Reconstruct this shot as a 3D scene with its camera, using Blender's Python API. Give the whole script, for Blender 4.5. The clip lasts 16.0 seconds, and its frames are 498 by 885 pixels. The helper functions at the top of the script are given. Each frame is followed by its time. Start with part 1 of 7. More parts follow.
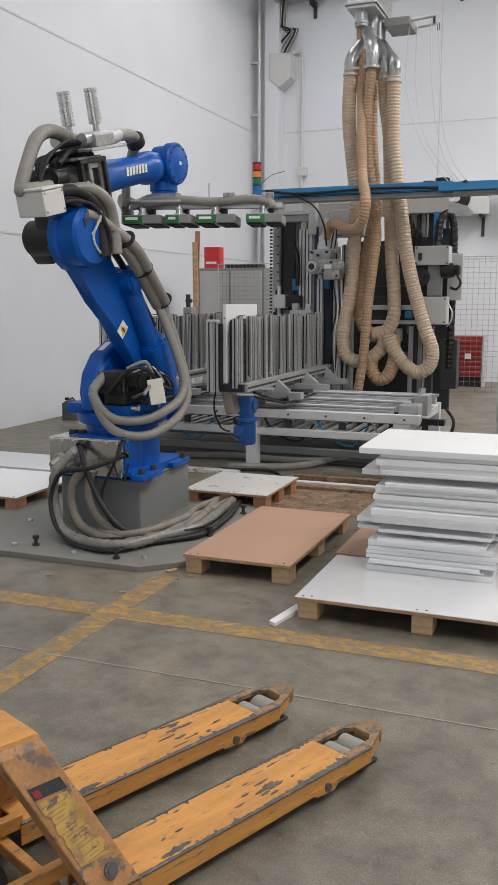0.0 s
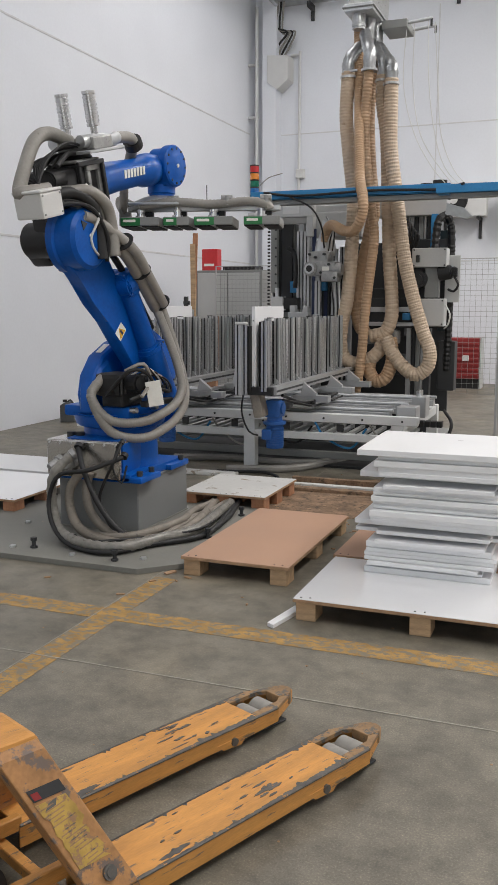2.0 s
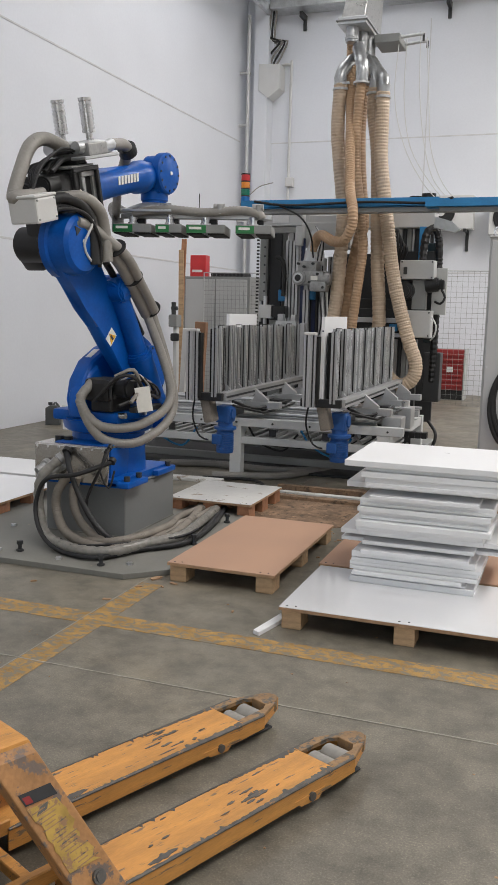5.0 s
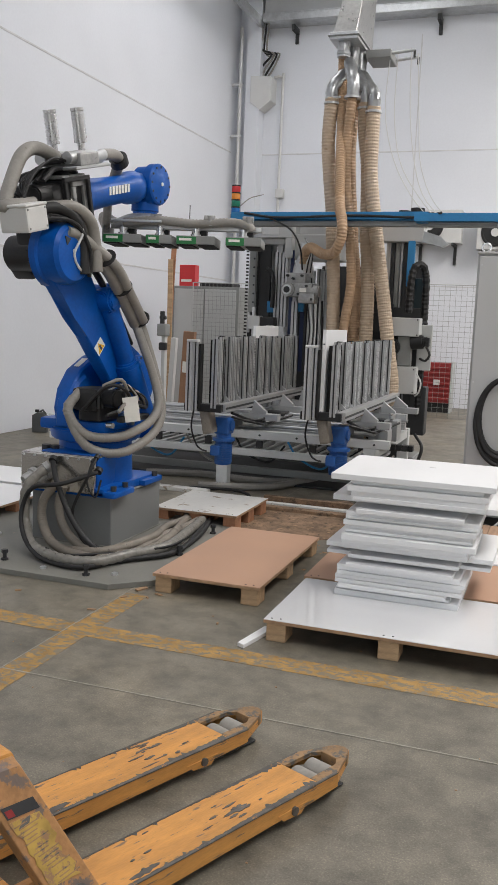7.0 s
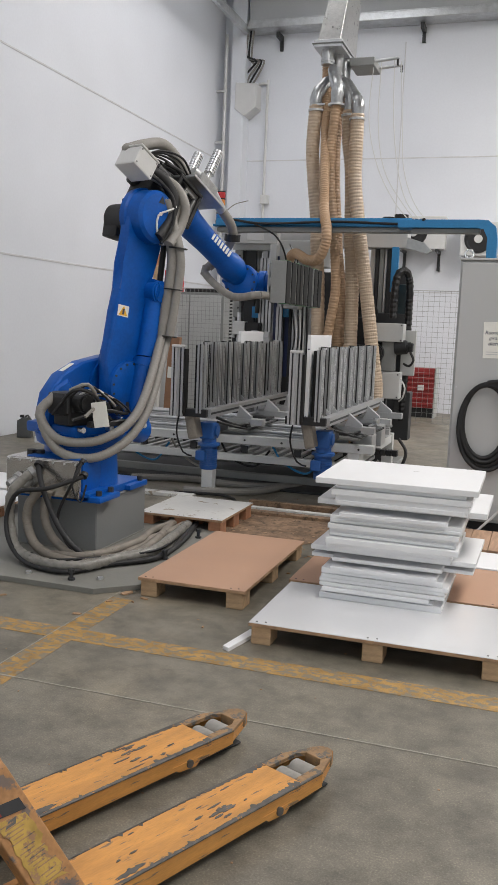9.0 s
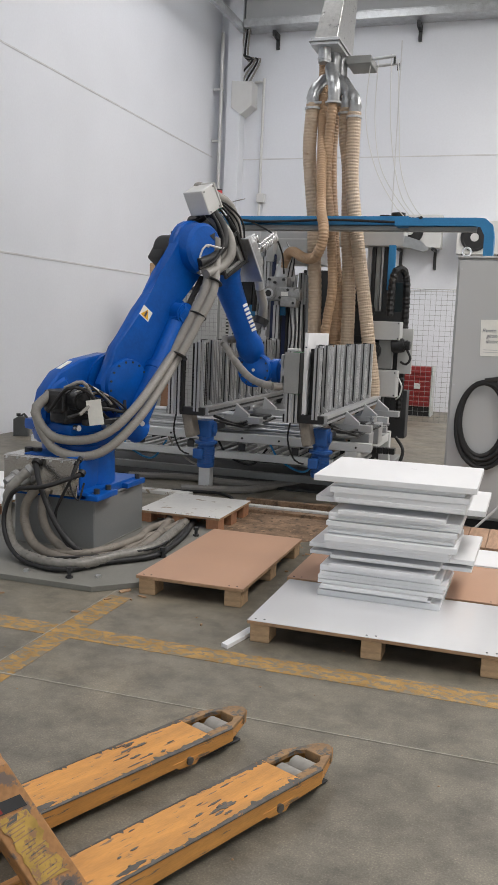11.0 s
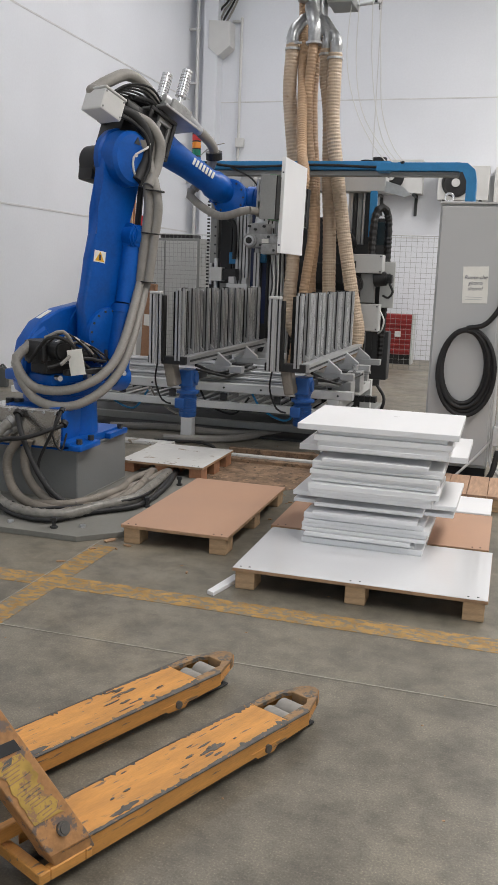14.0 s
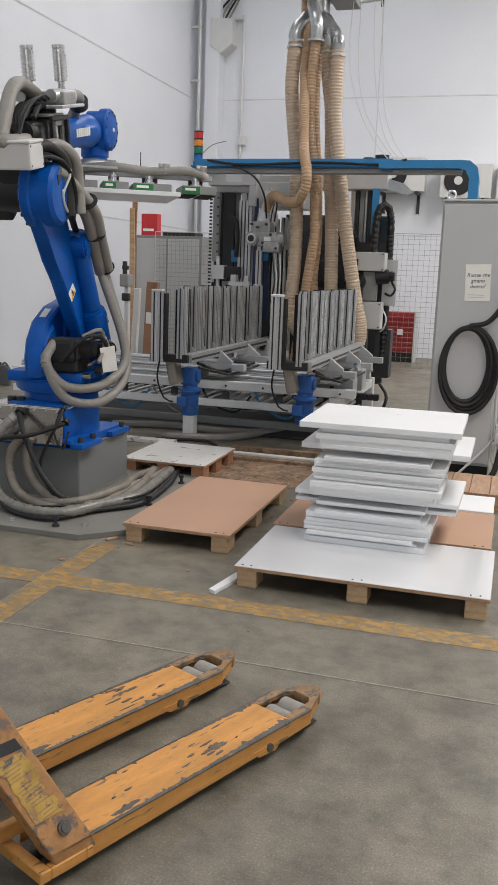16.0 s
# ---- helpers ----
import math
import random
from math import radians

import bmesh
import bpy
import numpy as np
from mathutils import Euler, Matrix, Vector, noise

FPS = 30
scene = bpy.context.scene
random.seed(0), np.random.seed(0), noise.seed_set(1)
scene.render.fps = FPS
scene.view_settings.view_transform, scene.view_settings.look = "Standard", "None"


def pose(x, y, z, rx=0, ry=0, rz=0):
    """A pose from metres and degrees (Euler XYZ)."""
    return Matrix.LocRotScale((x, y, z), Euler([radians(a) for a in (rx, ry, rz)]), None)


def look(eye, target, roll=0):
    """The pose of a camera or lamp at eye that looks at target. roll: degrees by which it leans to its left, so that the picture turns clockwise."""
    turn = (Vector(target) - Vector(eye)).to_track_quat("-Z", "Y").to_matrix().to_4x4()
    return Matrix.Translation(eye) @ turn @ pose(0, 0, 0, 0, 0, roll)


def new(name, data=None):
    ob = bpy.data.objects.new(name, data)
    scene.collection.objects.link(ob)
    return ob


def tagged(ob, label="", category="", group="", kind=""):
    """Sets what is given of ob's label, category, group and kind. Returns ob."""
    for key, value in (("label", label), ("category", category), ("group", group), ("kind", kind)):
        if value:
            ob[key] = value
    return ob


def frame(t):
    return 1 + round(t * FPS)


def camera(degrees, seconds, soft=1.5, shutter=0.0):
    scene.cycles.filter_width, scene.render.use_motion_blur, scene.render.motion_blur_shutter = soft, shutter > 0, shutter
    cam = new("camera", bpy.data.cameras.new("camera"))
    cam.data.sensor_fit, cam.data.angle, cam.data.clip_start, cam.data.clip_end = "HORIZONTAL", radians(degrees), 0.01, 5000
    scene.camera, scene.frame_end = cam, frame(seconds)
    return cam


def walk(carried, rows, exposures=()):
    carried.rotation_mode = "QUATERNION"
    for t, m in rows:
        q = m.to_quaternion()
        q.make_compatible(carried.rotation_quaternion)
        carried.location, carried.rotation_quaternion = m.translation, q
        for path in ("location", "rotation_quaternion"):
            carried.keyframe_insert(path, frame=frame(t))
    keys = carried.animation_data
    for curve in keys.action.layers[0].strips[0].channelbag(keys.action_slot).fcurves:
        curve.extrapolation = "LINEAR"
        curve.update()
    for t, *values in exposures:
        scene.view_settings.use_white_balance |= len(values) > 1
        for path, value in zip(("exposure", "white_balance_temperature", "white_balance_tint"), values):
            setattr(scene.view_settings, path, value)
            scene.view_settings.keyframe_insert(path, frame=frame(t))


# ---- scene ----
cam = camera(31.64, 16.0, soft=1.0)
PATH = [
    (0.0, pose(0.0211, 0.0532, 1.3804, 80.939, -0.033, 21.265)),
    (0.5, pose(0.0205, 0.0463, 1.3846, 80.946, -0.031, 21.248)),
    (1.0, pose(0.0225, 0.0466, 1.3814, 81.015, 0.009, 21.212)),
    (1.5, pose(0.0213, 0.0519, 1.3805, 81.043, 0.012, 21.165)),
    (2.0, pose(0.0212, 0.0495, 1.3812, 81.065, -0.003, 21.117)),
    (2.5, pose(0.0239, 0.0448, 1.3849, 81.088, 0.032, 21.095)),
    (3.0, pose(0.0229, 0.0452, 1.3867, 81.092, 0.007, 21.039)),
    (3.5, pose(0.0229, 0.0434, 1.3899, 81.105, 0.053, 21.018)),
    (3.7, pose(0.0226, 0.0425, 1.3902, 80.715, 0.053, 20.985)),
    (6.0, pose(-0.0118, -0.0115, 1.4130, 81.990, -2.269, 19.517)),
    (6.5, pose(-0.0019, -0.0074, 1.4174, 82.000, -2.298, 19.404)),
    (7.0, pose(0.0000, -0.0000, 1.4159, 82.044, -2.282, 19.390)),
    (7.5, pose(-0.0011, -0.0026, 1.4154, 82.094, -2.282, 19.329)),
    (8.0, pose(-0.0021, -0.0096, 1.4168, 82.117, -2.276, 19.290)),
    (8.5, pose(0.0073, -0.0153, 1.4160, 82.268, -2.261, 18.892)),
    (9.0, pose(0.0115, -0.0248, 1.4141, 82.440, -2.332, 18.440)),
    (11.5, pose(-0.0021, -0.0274, 1.4046, 82.327, -2.316, 17.982)),
    (12.0, pose(-0.0010, -0.0368, 1.4036, 81.773, -2.223, 17.303)),
    (12.5, pose(-0.0063, -0.0450, 1.4058, 81.120, -2.160, 16.734)),
    (13.0, pose(-0.0131, -0.0404, 1.4041, 80.463, -2.176, 16.473)),
    (13.5, pose(-0.0208, -0.0287, 1.4010, 79.639, -2.127, 16.567)),
    (14.0, pose(-0.0175, -0.0327, 1.4029, 79.143, -2.088, 16.797)),
    (14.5, pose(-0.0119, -0.0273, 1.4031, 79.011, -2.070, 16.941)),
    (15.0, pose(-0.0142, -0.0301, 1.4016, 79.024, -2.039, 16.927)),
    (15.5, pose(-0.0192, -0.0303, 1.4033, 79.010, -2.047, 16.876)),
    (16.0, pose(-0.0177, -0.0254, 1.4015, 79.021, -2.056, 16.942)),
]
walk(cam, PATH)

# ---- world, lights, exposure ----
world = bpy.data.worlds.new("world")
scene.world = world
world.use_nodes = True
wn = world.node_tree
bg = wn.nodes["Background"]
sky = wn.nodes.new("ShaderNodeTexSky")
sky.sky_type, sky.sun_disc = "NISHITA", False
sky.sun_elevation, sky.sun_rotation = radians(48), radians(130)
wn.links.new(sky.outputs[0], bg.inputs[0])
bg.inputs[1].default_value = 0.12


def area(name, m, sx, sy, watts, color=(1, 1, 1)):
    d = bpy.data.lights.new(name, "AREA")
    d.shape, d.size, d.size_y, d.energy, d.color = "RECTANGLE", sx, sy, watts, color
    ob = new(name, d)
    ob.matrix_world = m
    return ob


# unseen area lamps added: assumed roof lights, and fill from behind the camera
CEIL = 7.4
ROOF_LAMP_OPENINGS = [(-3.6, 2.0, 2.2, 7.0), (2.6, 2.0, 2.2, 7.0), (-3.6, 10.8, 2.2, 6.4), (2.6, 10.8, 2.2, 6.4)]
for i, (sx, sy, w, l) in enumerate(ROOF_LAMP_OPENINGS):
    area("skylight_lamp", pose(sx, sy, CEIL + 0.1), w, l, (84 if sx < 0 else 405) * (1.0 if sy < 5 else 1.5), (1.0, 0.955, 0.903))
area("door_lamp", look((1.0, -5.9, 2.2), (0.6, 4.0, 1.2)), 5.0, 4.0, 85, (0.95, 0.98, 1.0))

# ---- materials ----
MATS = {}


def mat(name, color, rough=0.5, metal=0.0, var=0.12, scale=6.0, fine=80.0, bump=0.1, dark=None, spots=0.0, obrand=0.0, coat=0.0, stretch=(1, 1, 1), emit=0.0, spec=0.5):
    """Node material: colour varied at two scales, a worn second colour, fine bump."""
    if name in MATS:
        return MATS[name]
    m = bpy.data.materials.new(name)
    m.use_nodes = True
    nt = m.node_tree
    N, L = nt.nodes, nt.links
    b = N["Principled BSDF"]
    b.inputs["Roughness"].default_value, b.inputs["Metallic"].default_value = rough, metal
    b.inputs["Coat Weight"].default_value = coat
    b.inputs["Specular IOR Level"].default_value = spec
    tc = N.new("ShaderNodeTexCoord")
    mp = N.new("ShaderNodeMapping")
    mp.inputs["Scale"].default_value = stretch
    L.new(tc.outputs["Object"], mp.inputs[0])
    n1, n2 = N.new("ShaderNodeTexNoise"), N.new("ShaderNodeTexNoise")
    n1.inputs["Scale"].default_value, n2.inputs["Scale"].default_value = scale, fine
    n1.inputs["Detail"].default_value, n2.inputs["Detail"].default_value = 6, 4
    for n in (n1, n2):
        L.new(mp.outputs[0], n.inputs[0])
    mix = N.new("ShaderNodeMath")
    mix.operation = "MULTIPLY_ADD"
    L.new(n2.outputs[0], mix.inputs[0])
    mix.inputs[1].default_value = 0.45
    L.new(n1.outputs[0], mix.inputs[2])
    rp = N.new("ShaderNodeValToRGB")
    lo = tuple(max(0.0, c * (1 - var)) for c in color)
    hi = tuple(min(1.0, c * (1 + var)) for c in color)
    rp.color_ramp.elements[0].position, rp.color_ramp.elements[0].color = 0.5, (*lo, 1)
    rp.color_ramp.elements[1].position, rp.color_ramp.elements[1].color = 0.95, (*hi, 1)
    L.new(mix.outputs[0], rp.inputs[0])
    out = rp.outputs[0]
    if dark is not None:
        n3 = N.new("ShaderNodeTexNoise")
        n3.inputs["Scale"].default_value, n3.inputs["Detail"].default_value = scale * 2.3, 9
        n3.inputs["Roughness"].default_value = 0.65
        L.new(mp.outputs[0], n3.inputs[0])
        r3 = N.new("ShaderNodeValToRGB")
        r3.color_ramp.elements[0].position, r3.color_ramp.elements[1].position = 0.72 - spots, 0.76 - spots * 0.9
        L.new(n3.outputs[0], r3.inputs[0])
        mx = N.new("ShaderNodeMix")
        mx.data_type = "RGBA"
        L.new(r3.outputs[0], mx.inputs[0])
        L.new(out, mx.inputs[6])
        mx.inputs[7].default_value = (*dark, 1)
        out = mx.outputs[2]
    if obrand:
        oi = N.new("ShaderNodeObjectInfo")
        hs = N.new("ShaderNodeHueSaturation")
        ml = N.new("ShaderNodeMath")
        ml.operation = "MULTIPLY_ADD"
        L.new(oi.outputs["Random"], ml.inputs[0])
        ml.inputs[1].default_value, ml.inputs[2].default_value = obrand, 1 - obrand * 0.5
        L.new(ml.outputs[0], hs.inputs["Value"])
        L.new(out, hs.inputs["Color"])
        out = hs.outputs[0]
    L.new(out, b.inputs["Base Color"])
    rr = N.new("ShaderNodeMapRange")
    rr.inputs["To Min"].default_value, rr.inputs["To Max"].default_value = max(0.02, rough - 0.1), min(1, rough + (0.12 if rough > 0.1 else 0.02))
    L.new(n1.outputs[0], rr.inputs[0])
    L.new(rr.outputs[0], b.inputs["Roughness"])
    if bump:
        bp = N.new("ShaderNodeBump")
        bp.inputs["Strength"].default_value, bp.inputs["Distance"].default_value = bump, 0.004
        L.new(n2.outputs[0], bp.inputs["Height"])
        L.new(bp.outputs[0], b.inputs["Normal"])
    if emit:
        b.inputs["Emission Color"].default_value = (*color, 1)
        b.inputs["Emission Strength"].default_value = emit
    MATS[name] = m
    return m


def floor_material():
    """Power-floated concrete: blotches, scuffs, fine grains and pale specks."""
    m = bpy.data.materials.new("concrete_floor")
    m.use_nodes = True
    N, L = m.node_tree.nodes, m.node_tree.links
    b = N["Principled BSDF"]
    tc = N.new("ShaderNodeTexCoord")

    def noise_at(s, d, r=0.55, vec=None):
        n = N.new("ShaderNodeTexNoise")
        n.inputs["Scale"].default_value, n.inputs["Detail"].default_value, n.inputs["Roughness"].default_value = s, d, r
        L.new(vec or tc.outputs["Object"], n.inputs[0])
        return n

    def ramp(src, stops):
        r = N.new("ShaderNodeValToRGB")
        while len(r.color_ramp.elements) < len(stops):
            r.color_ramp.elements.new(0.5)
        for e, (p, c) in zip(r.color_ramp.elements, stops):
            e.position, e.color = p, (*c, 1)
        L.new(src, r.inputs[0])
        return r

    def mixed(kind, fac, a, c):
        x = N.new("ShaderNodeMix")
        x.data_type, x.blend_type = "RGBA", kind
        x.inputs[0].default_value = fac
        L.new(a, x.inputs[6])
        L.new(c, x.inputs[7])
        return x.outputs[2]

    big = ramp(noise_at(0.9, 5, 0.6).outputs[0], [(0.3, (0.136, 0.123, 0.096)), (0.55, (0.208, 0.188, 0.149)), (0.75, (0.285, 0.245, 0.182))])
    mid = ramp(noise_at(7, 8, 0.7).outputs[0], [(0.32, (0.5, 0.5, 0.5)), (0.6, (1.1, 1.1, 1.1))])
    fine = ramp(noise_at(160, 3, 0.6).outputs[0], [(0.32, (0.68, 0.68, 0.68)), (0.58, (1.04, 1.04, 1.04)), (0.72, (1.8, 1.75, 1.65))])
    c = mixed("MULTIPLY", 0.85, big.outputs[0], mid.outputs[0])
    c = mixed("MULTIPLY", 0.75, c, fine.outputs[0])
    mp = N.new("ShaderNodeMapping")
    mp.inputs["Rotation"].default_value, mp.inputs["Scale"].default_value = (0, 0, 0.5), (1.5, 14, 1)
    L.new(tc.outputs["Object"], mp.inputs[0])
    scuff = ramp(noise_at(2.2, 9, 0.75, mp.outputs[0]).outputs[0], [(0.66, (0, 0, 0)), (0.8, (0.05, 0.048, 0.045))])
    c = mixed("ADD", 0.6, c, scuff.outputs[0])
    L.new(c, b.inputs["Base Color"])
    rr = N.new("ShaderNodeMapRange")
    rr.inputs["To Min"].default_value, rr.inputs["To Max"].default_value = 0.3, 0.62
    L.new(noise_at(3, 6).outputs[0], rr.inputs[0])
    L.new(rr.outputs[0], b.inputs["Roughness"])
    bp = N.new("ShaderNodeBump")
    bp.inputs["Strength"].default_value, bp.inputs["Distance"].default_value = 0.05, 0.002
    L.new(noise_at(90, 5).outputs[0], bp.inputs["Height"])
    L.new(bp.outputs[0], b.inputs["Normal"])
    return m


M_FLOOR = floor_material()
M_WALL = mat("white_wall_paint", (0.735, 0.755, 0.8), 0.75, var=0.035, scale=0.7, fine=30, bump=0.05, dark=(0.6, 0.59, 0.57), spots=-0.06)
M_GREYWALL = mat("hall_render", (0.6, 0.6, 0.6), 0.8, var=0.06, scale=1.2)
M_CEIL = mat("ceiling_board", (0.5, 0.51, 0.52), 0.7, var=0.06, scale=1.0)
M_GALV = mat("galvanised_steel", (0.55, 0.56, 0.57), 0.38, 0.75, var=0.15, scale=9, fine=40)
M_CHROME = mat("chrome", (0.66, 0.66, 0.67), 0.27, 1.0, var=0.05)
M_ALU = mat("anodised_aluminium", (0.52, 0.525, 0.535), 0.32, 0.5, var=0.07, scale=4, fine=60, bump=0.04, obrand=0.28)
# near-black tone that paints the shade inside profile slots
M_GROOVE_SHADE = mat("aluminium_groove", (0.05, 0.051, 0.053), 0.5, 0.3, var=0.1)
M_GREYP = mat("light_grey_enamel", (0.5, 0.505, 0.5), 0.42, var=0.05, scale=3, fine=50, bump=0.03)
M_BEAM = mat("pale_grey_beam_paint", (0.6, 0.61, 0.61), 0.45, var=0.06, scale=3, dark=(0.4, 0.39, 0.37), spots=0.0)
M_CAB = mat("cabinet_enamel", (0.47, 0.475, 0.475), 0.45, var=0.03, scale=1.5, fine=140, bump=0.05)
M_BLUE = mat("robot_blue_paint", (0.001, 0.083, 0.385), 0.38, var=0.2, scale=5, fine=60, bump=0.06, coat=0.05, spec=0.26, dark=(0.02, 0.06, 0.2), spots=0.02)
M_TRAY = mat("tray_blue_paint", (0.025, 0.21, 0.46), 0.45, var=0.15, scale=4)
M_MOTB = mat("motor_blue_paint", (0.014, 0.085, 0.3), 0.5, var=0.2, scale=12, dark=(0.1, 0.13, 0.2), spots=0.05)
M_BLACK = mat("black_plastic", (0.011, 0.011, 0.012), 0.5, var=0.3, scale=20)
M_FOAM = mat("black_foam", (0.012, 0.012, 0.012), 0.9, var=0.3, scale=30)
M_CABLE = mat("black_cable", (0.012, 0.012, 0.013), 0.55, var=0.3, scale=15)
M_GHOSE = mat("grey_corrugated_hose", (0.255, 0.242, 0.222), 0.45, var=0.15, scale=9, dark=(0.18, 0.16, 0.14), spots=0.04)
M_BHOSE = mat("dusty_grey_hose", (0.215, 0.19, 0.16), 0.6, var=0.2, scale=9, dark=(0.12, 0.105, 0.09), spots=0.1)
M_THOSE = mat("tan_suction_hose", (0.42, 0.275, 0.165), 0.45, var=0.16, scale=5, fine=40, dark=(0.25, 0.155, 0.09), spots=0.05)
M_PHOSE = mat("pale_suction_hose", (0.52, 0.405, 0.295), 0.42, var=0.14, scale=4, fine=40, dark=(0.37, 0.25, 0.155), spots=0.05)
M_WHITE = mat("white_melamine", (0.82, 0.825, 0.84), 0.4, var=0.02, scale=3, fine=60, bump=0.02)
M_GLOSSW = mat("glossy_white_laminate", (0.75, 0.755, 0.77), 0.05, var=0.02, scale=3, fine=60, bump=0.0, coat=0.35, spec=0.5)
M_YWORN = mat("faded_yellow_sticker", (0.42, 0.27, 0.06), 0.6, var=0.25, scale=14, dark=(0.3, 0.17, 0.09), spots=0.2)
M_RUST = mat("rubbed_brown_orange_paint", (0.39, 0.195, 0.075), 0.6, var=0.25, scale=10, dark=(0.16, 0.12, 0.1), spots=0.17, bump=0.25)
M_HARD = mat("tan_hardboard", (0.47, 0.285, 0.19), 0.5, var=0.07, scale=3, fine=120, bump=0.05)
M_CHIP = mat("chipboard_edge", (0.38, 0.24, 0.14), 0.8, var=0.25, scale=20, fine=160, bump=0.3)
M_WOOD = mat("raw_timber", (0.46, 0.31, 0.18), 0.75, var=0.28, scale=6, fine=60, bump=0.25, stretch=(1, 8, 8), obrand=0.3)
M_PINE = mat("pinkish_pine_planks", (0.43, 0.27, 0.175), 0.75, var=0.25, scale=6, fine=60, bump=0.25, stretch=(8, 1, 8), obrand=0.3)
M_REDW = mat("reddish_timber", (0.36, 0.17, 0.09), 0.75, var=0.28, scale=8, fine=60, bump=0.25, obrand=0.25)
M_ORANGE = mat("worn_orange_paint", (0.57, 0.27, 0.07), 0.55, var=0.2, scale=11.0, fine=110, bump=0.25, dark=(0.2, 0.14, 0.09), spots=0.125, stretch=(0.45, 2.6, 2.6))
M_STEEL = mat("worn_bare_steel", (0.13, 0.122, 0.112), 0.5, 0.4, var=0.25, scale=22, dark=(0.5, 0.24, 0.05), spots=0.12)
M_ROLLER = mat("nylon_roller", (0.3, 0.285, 0.26), 0.55, var=0.15, scale=18)
M_YELLOW = mat("worn_yellow_floor_paint", (0.36, 0.21, 0.06), 0.62, var=0.38, scale=6, fine=90, bump=0.15, dark=(0.2, 0.172, 0.125), spots=0.238, stretch=(1.6, 2.4, 1))
M_PLINTH = mat("plinth_grey_paint", (0.185, 0.19, 0.19), 0.5, var=0.07, scale=3, fine=90)
M_PLATE = mat("dusty_base_plate_paint", (0.19, 0.187, 0.168), 0.6, var=0.1, scale=4, dark=(0.3, 0.26, 0.2), spots=0.05)
M_STAIN = mat("stainless_panel", (0.6, 0.58, 0.55), 0.2, 0.95, var=0.08, scale=3)
M_GREEN = mat("green_anodised", (0.02, 0.17, 0.05), 0.4, 0.2, var=0.1)
M_RED = mat("red_enamel", (0.6, 0.03, 0.035), 0.4, var=0.1)
M_DRED = mat("dark_red_panel", (0.25, 0.02, 0.02), 0.5, var=0.12)
M_AMBER = mat("amber_lens", (0.8, 0.28, 0.04), 0.25, var=0.05)
M_GLENS = mat("green_lens", (0.01, 0.2, 0.12), 0.25, var=0.05)
M_BLENS = mat("blue_lens", (0.01, 0.15, 0.45), 0.25, var=0.05)
M_PAPER = mat("white_paper", (0.8, 0.79, 0.74), 0.8, var=0.04, scale=10)
M_INK = mat("dark_ink", (0.05, 0.05, 0.09), 0.8, var=0.1)
M_YLAB = mat("warning_yellow", (0.75, 0.42, 0.02), 0.5, var=0.05)
M_WPLAS = mat("white_plastic", (0.62, 0.62, 0.61), 0.45, var=0.04, scale=5)
M_FOIL = mat("aluminium_foil_duct", (0.42, 0.42, 0.41), 0.3, 0.9, var=0.12, scale=25, fine=60, bump=0.6)
M_DUCT = mat("dull_galvanised_duct", (0.42, 0.43, 0.44), 0.3, 0.8, var=0.25, scale=8, fine=40, bump=0.2)
M_DUST = mat("sawdust_dirt", (0.23, 0.15, 0.095), 0.95, var=0.5, scale=9, fine=90, bump=0.8, dark=(0.1, 0.07, 0.045), spots=0.16)
M_DARKM = mat("dark_machine_paint", (0.028, 0.029, 0.031), 0.55, var=0.2, scale=6)
M_MGREY = mat("mid_grey_machine_paint", (0.25, 0.255, 0.25), 0.5, var=0.1, scale=4)
M_JOINT = mat("pale_joint_filler", (0.33, 0.31, 0.265), 0.8, var=0.2, scale=30)
M_SEAM = mat("wall_joint_sealant", (0.62, 0.62, 0.63), 0.8, var=0.1)
M_WRAP = mat("clear_wrap_film", (0.21, 0.2, 0.18), 0.3, var=0.3, scale=18, bump=0.8, fine=40)
M_COAT = mat("pipe_grey", (0.55, 0.55, 0.55), 0.4, 0.3, var=0.05)
M_CAST = mat("cast_aluminium", (0.34, 0.34, 0.335), 0.45, 0.5, var=0.2, scale=18, fine=60, bump=0.15, dark=(0.1, 0.1, 0.1), spots=0.08)
M_CAN = mat("dark_grey_polyethylene", (0.075, 0.078, 0.078), 0.5, var=0.15, scale=8)
M_DIRTYW = mat("dirty_white_board", (0.6, 0.595, 0.575), 0.45, var=0.08, scale=4, fine=50, dark=(0.3, 0.25, 0.19), spots=0.13)
M_SCRAPE = mat("scraped_orange_steel", (0.29, 0.175, 0.085), 0.5, 0.15, var=0.3, scale=14, fine=90, bump=0.25, dark=(0.12, 0.108, 0.095), spots=0.2)
M_TEAL = mat("dark_teal_paint", (0.01, 0.03, 0.038), 0.4, var=0.2, scale=6)
M_NAVY = mat("dark_blue_guard_paint", (0.012, 0.022, 0.075), 0.45, var=0.15, scale=6)
M_CARD = mat("brown_cardboard", (0.31, 0.17, 0.1), 0.8, var=0.15, scale=6)

# ---- mesh helpers ----


def part(name, bm, material, parent=None, label="", smooth=False, m=None):
    me = bpy.data.meshes.new(name)
    bmesh.ops.recalc_face_normals(bm, faces=bm.faces)
    if smooth:
        for f in bm.faces:
            f.smooth = True
        for e in bm.edges:
            if len(e.link_faces) == 2 and e.calc_face_angle(0) > 0.6:
                e.smooth = False
    bm.to_mesh(me)
    bm.free()
    me.materials.append(material)
    ob = new(name, me)
    if parent is not None:
        ob.parent = parent
    if m is not None:
        ob.matrix_basis = m
    return tagged(ob, label)


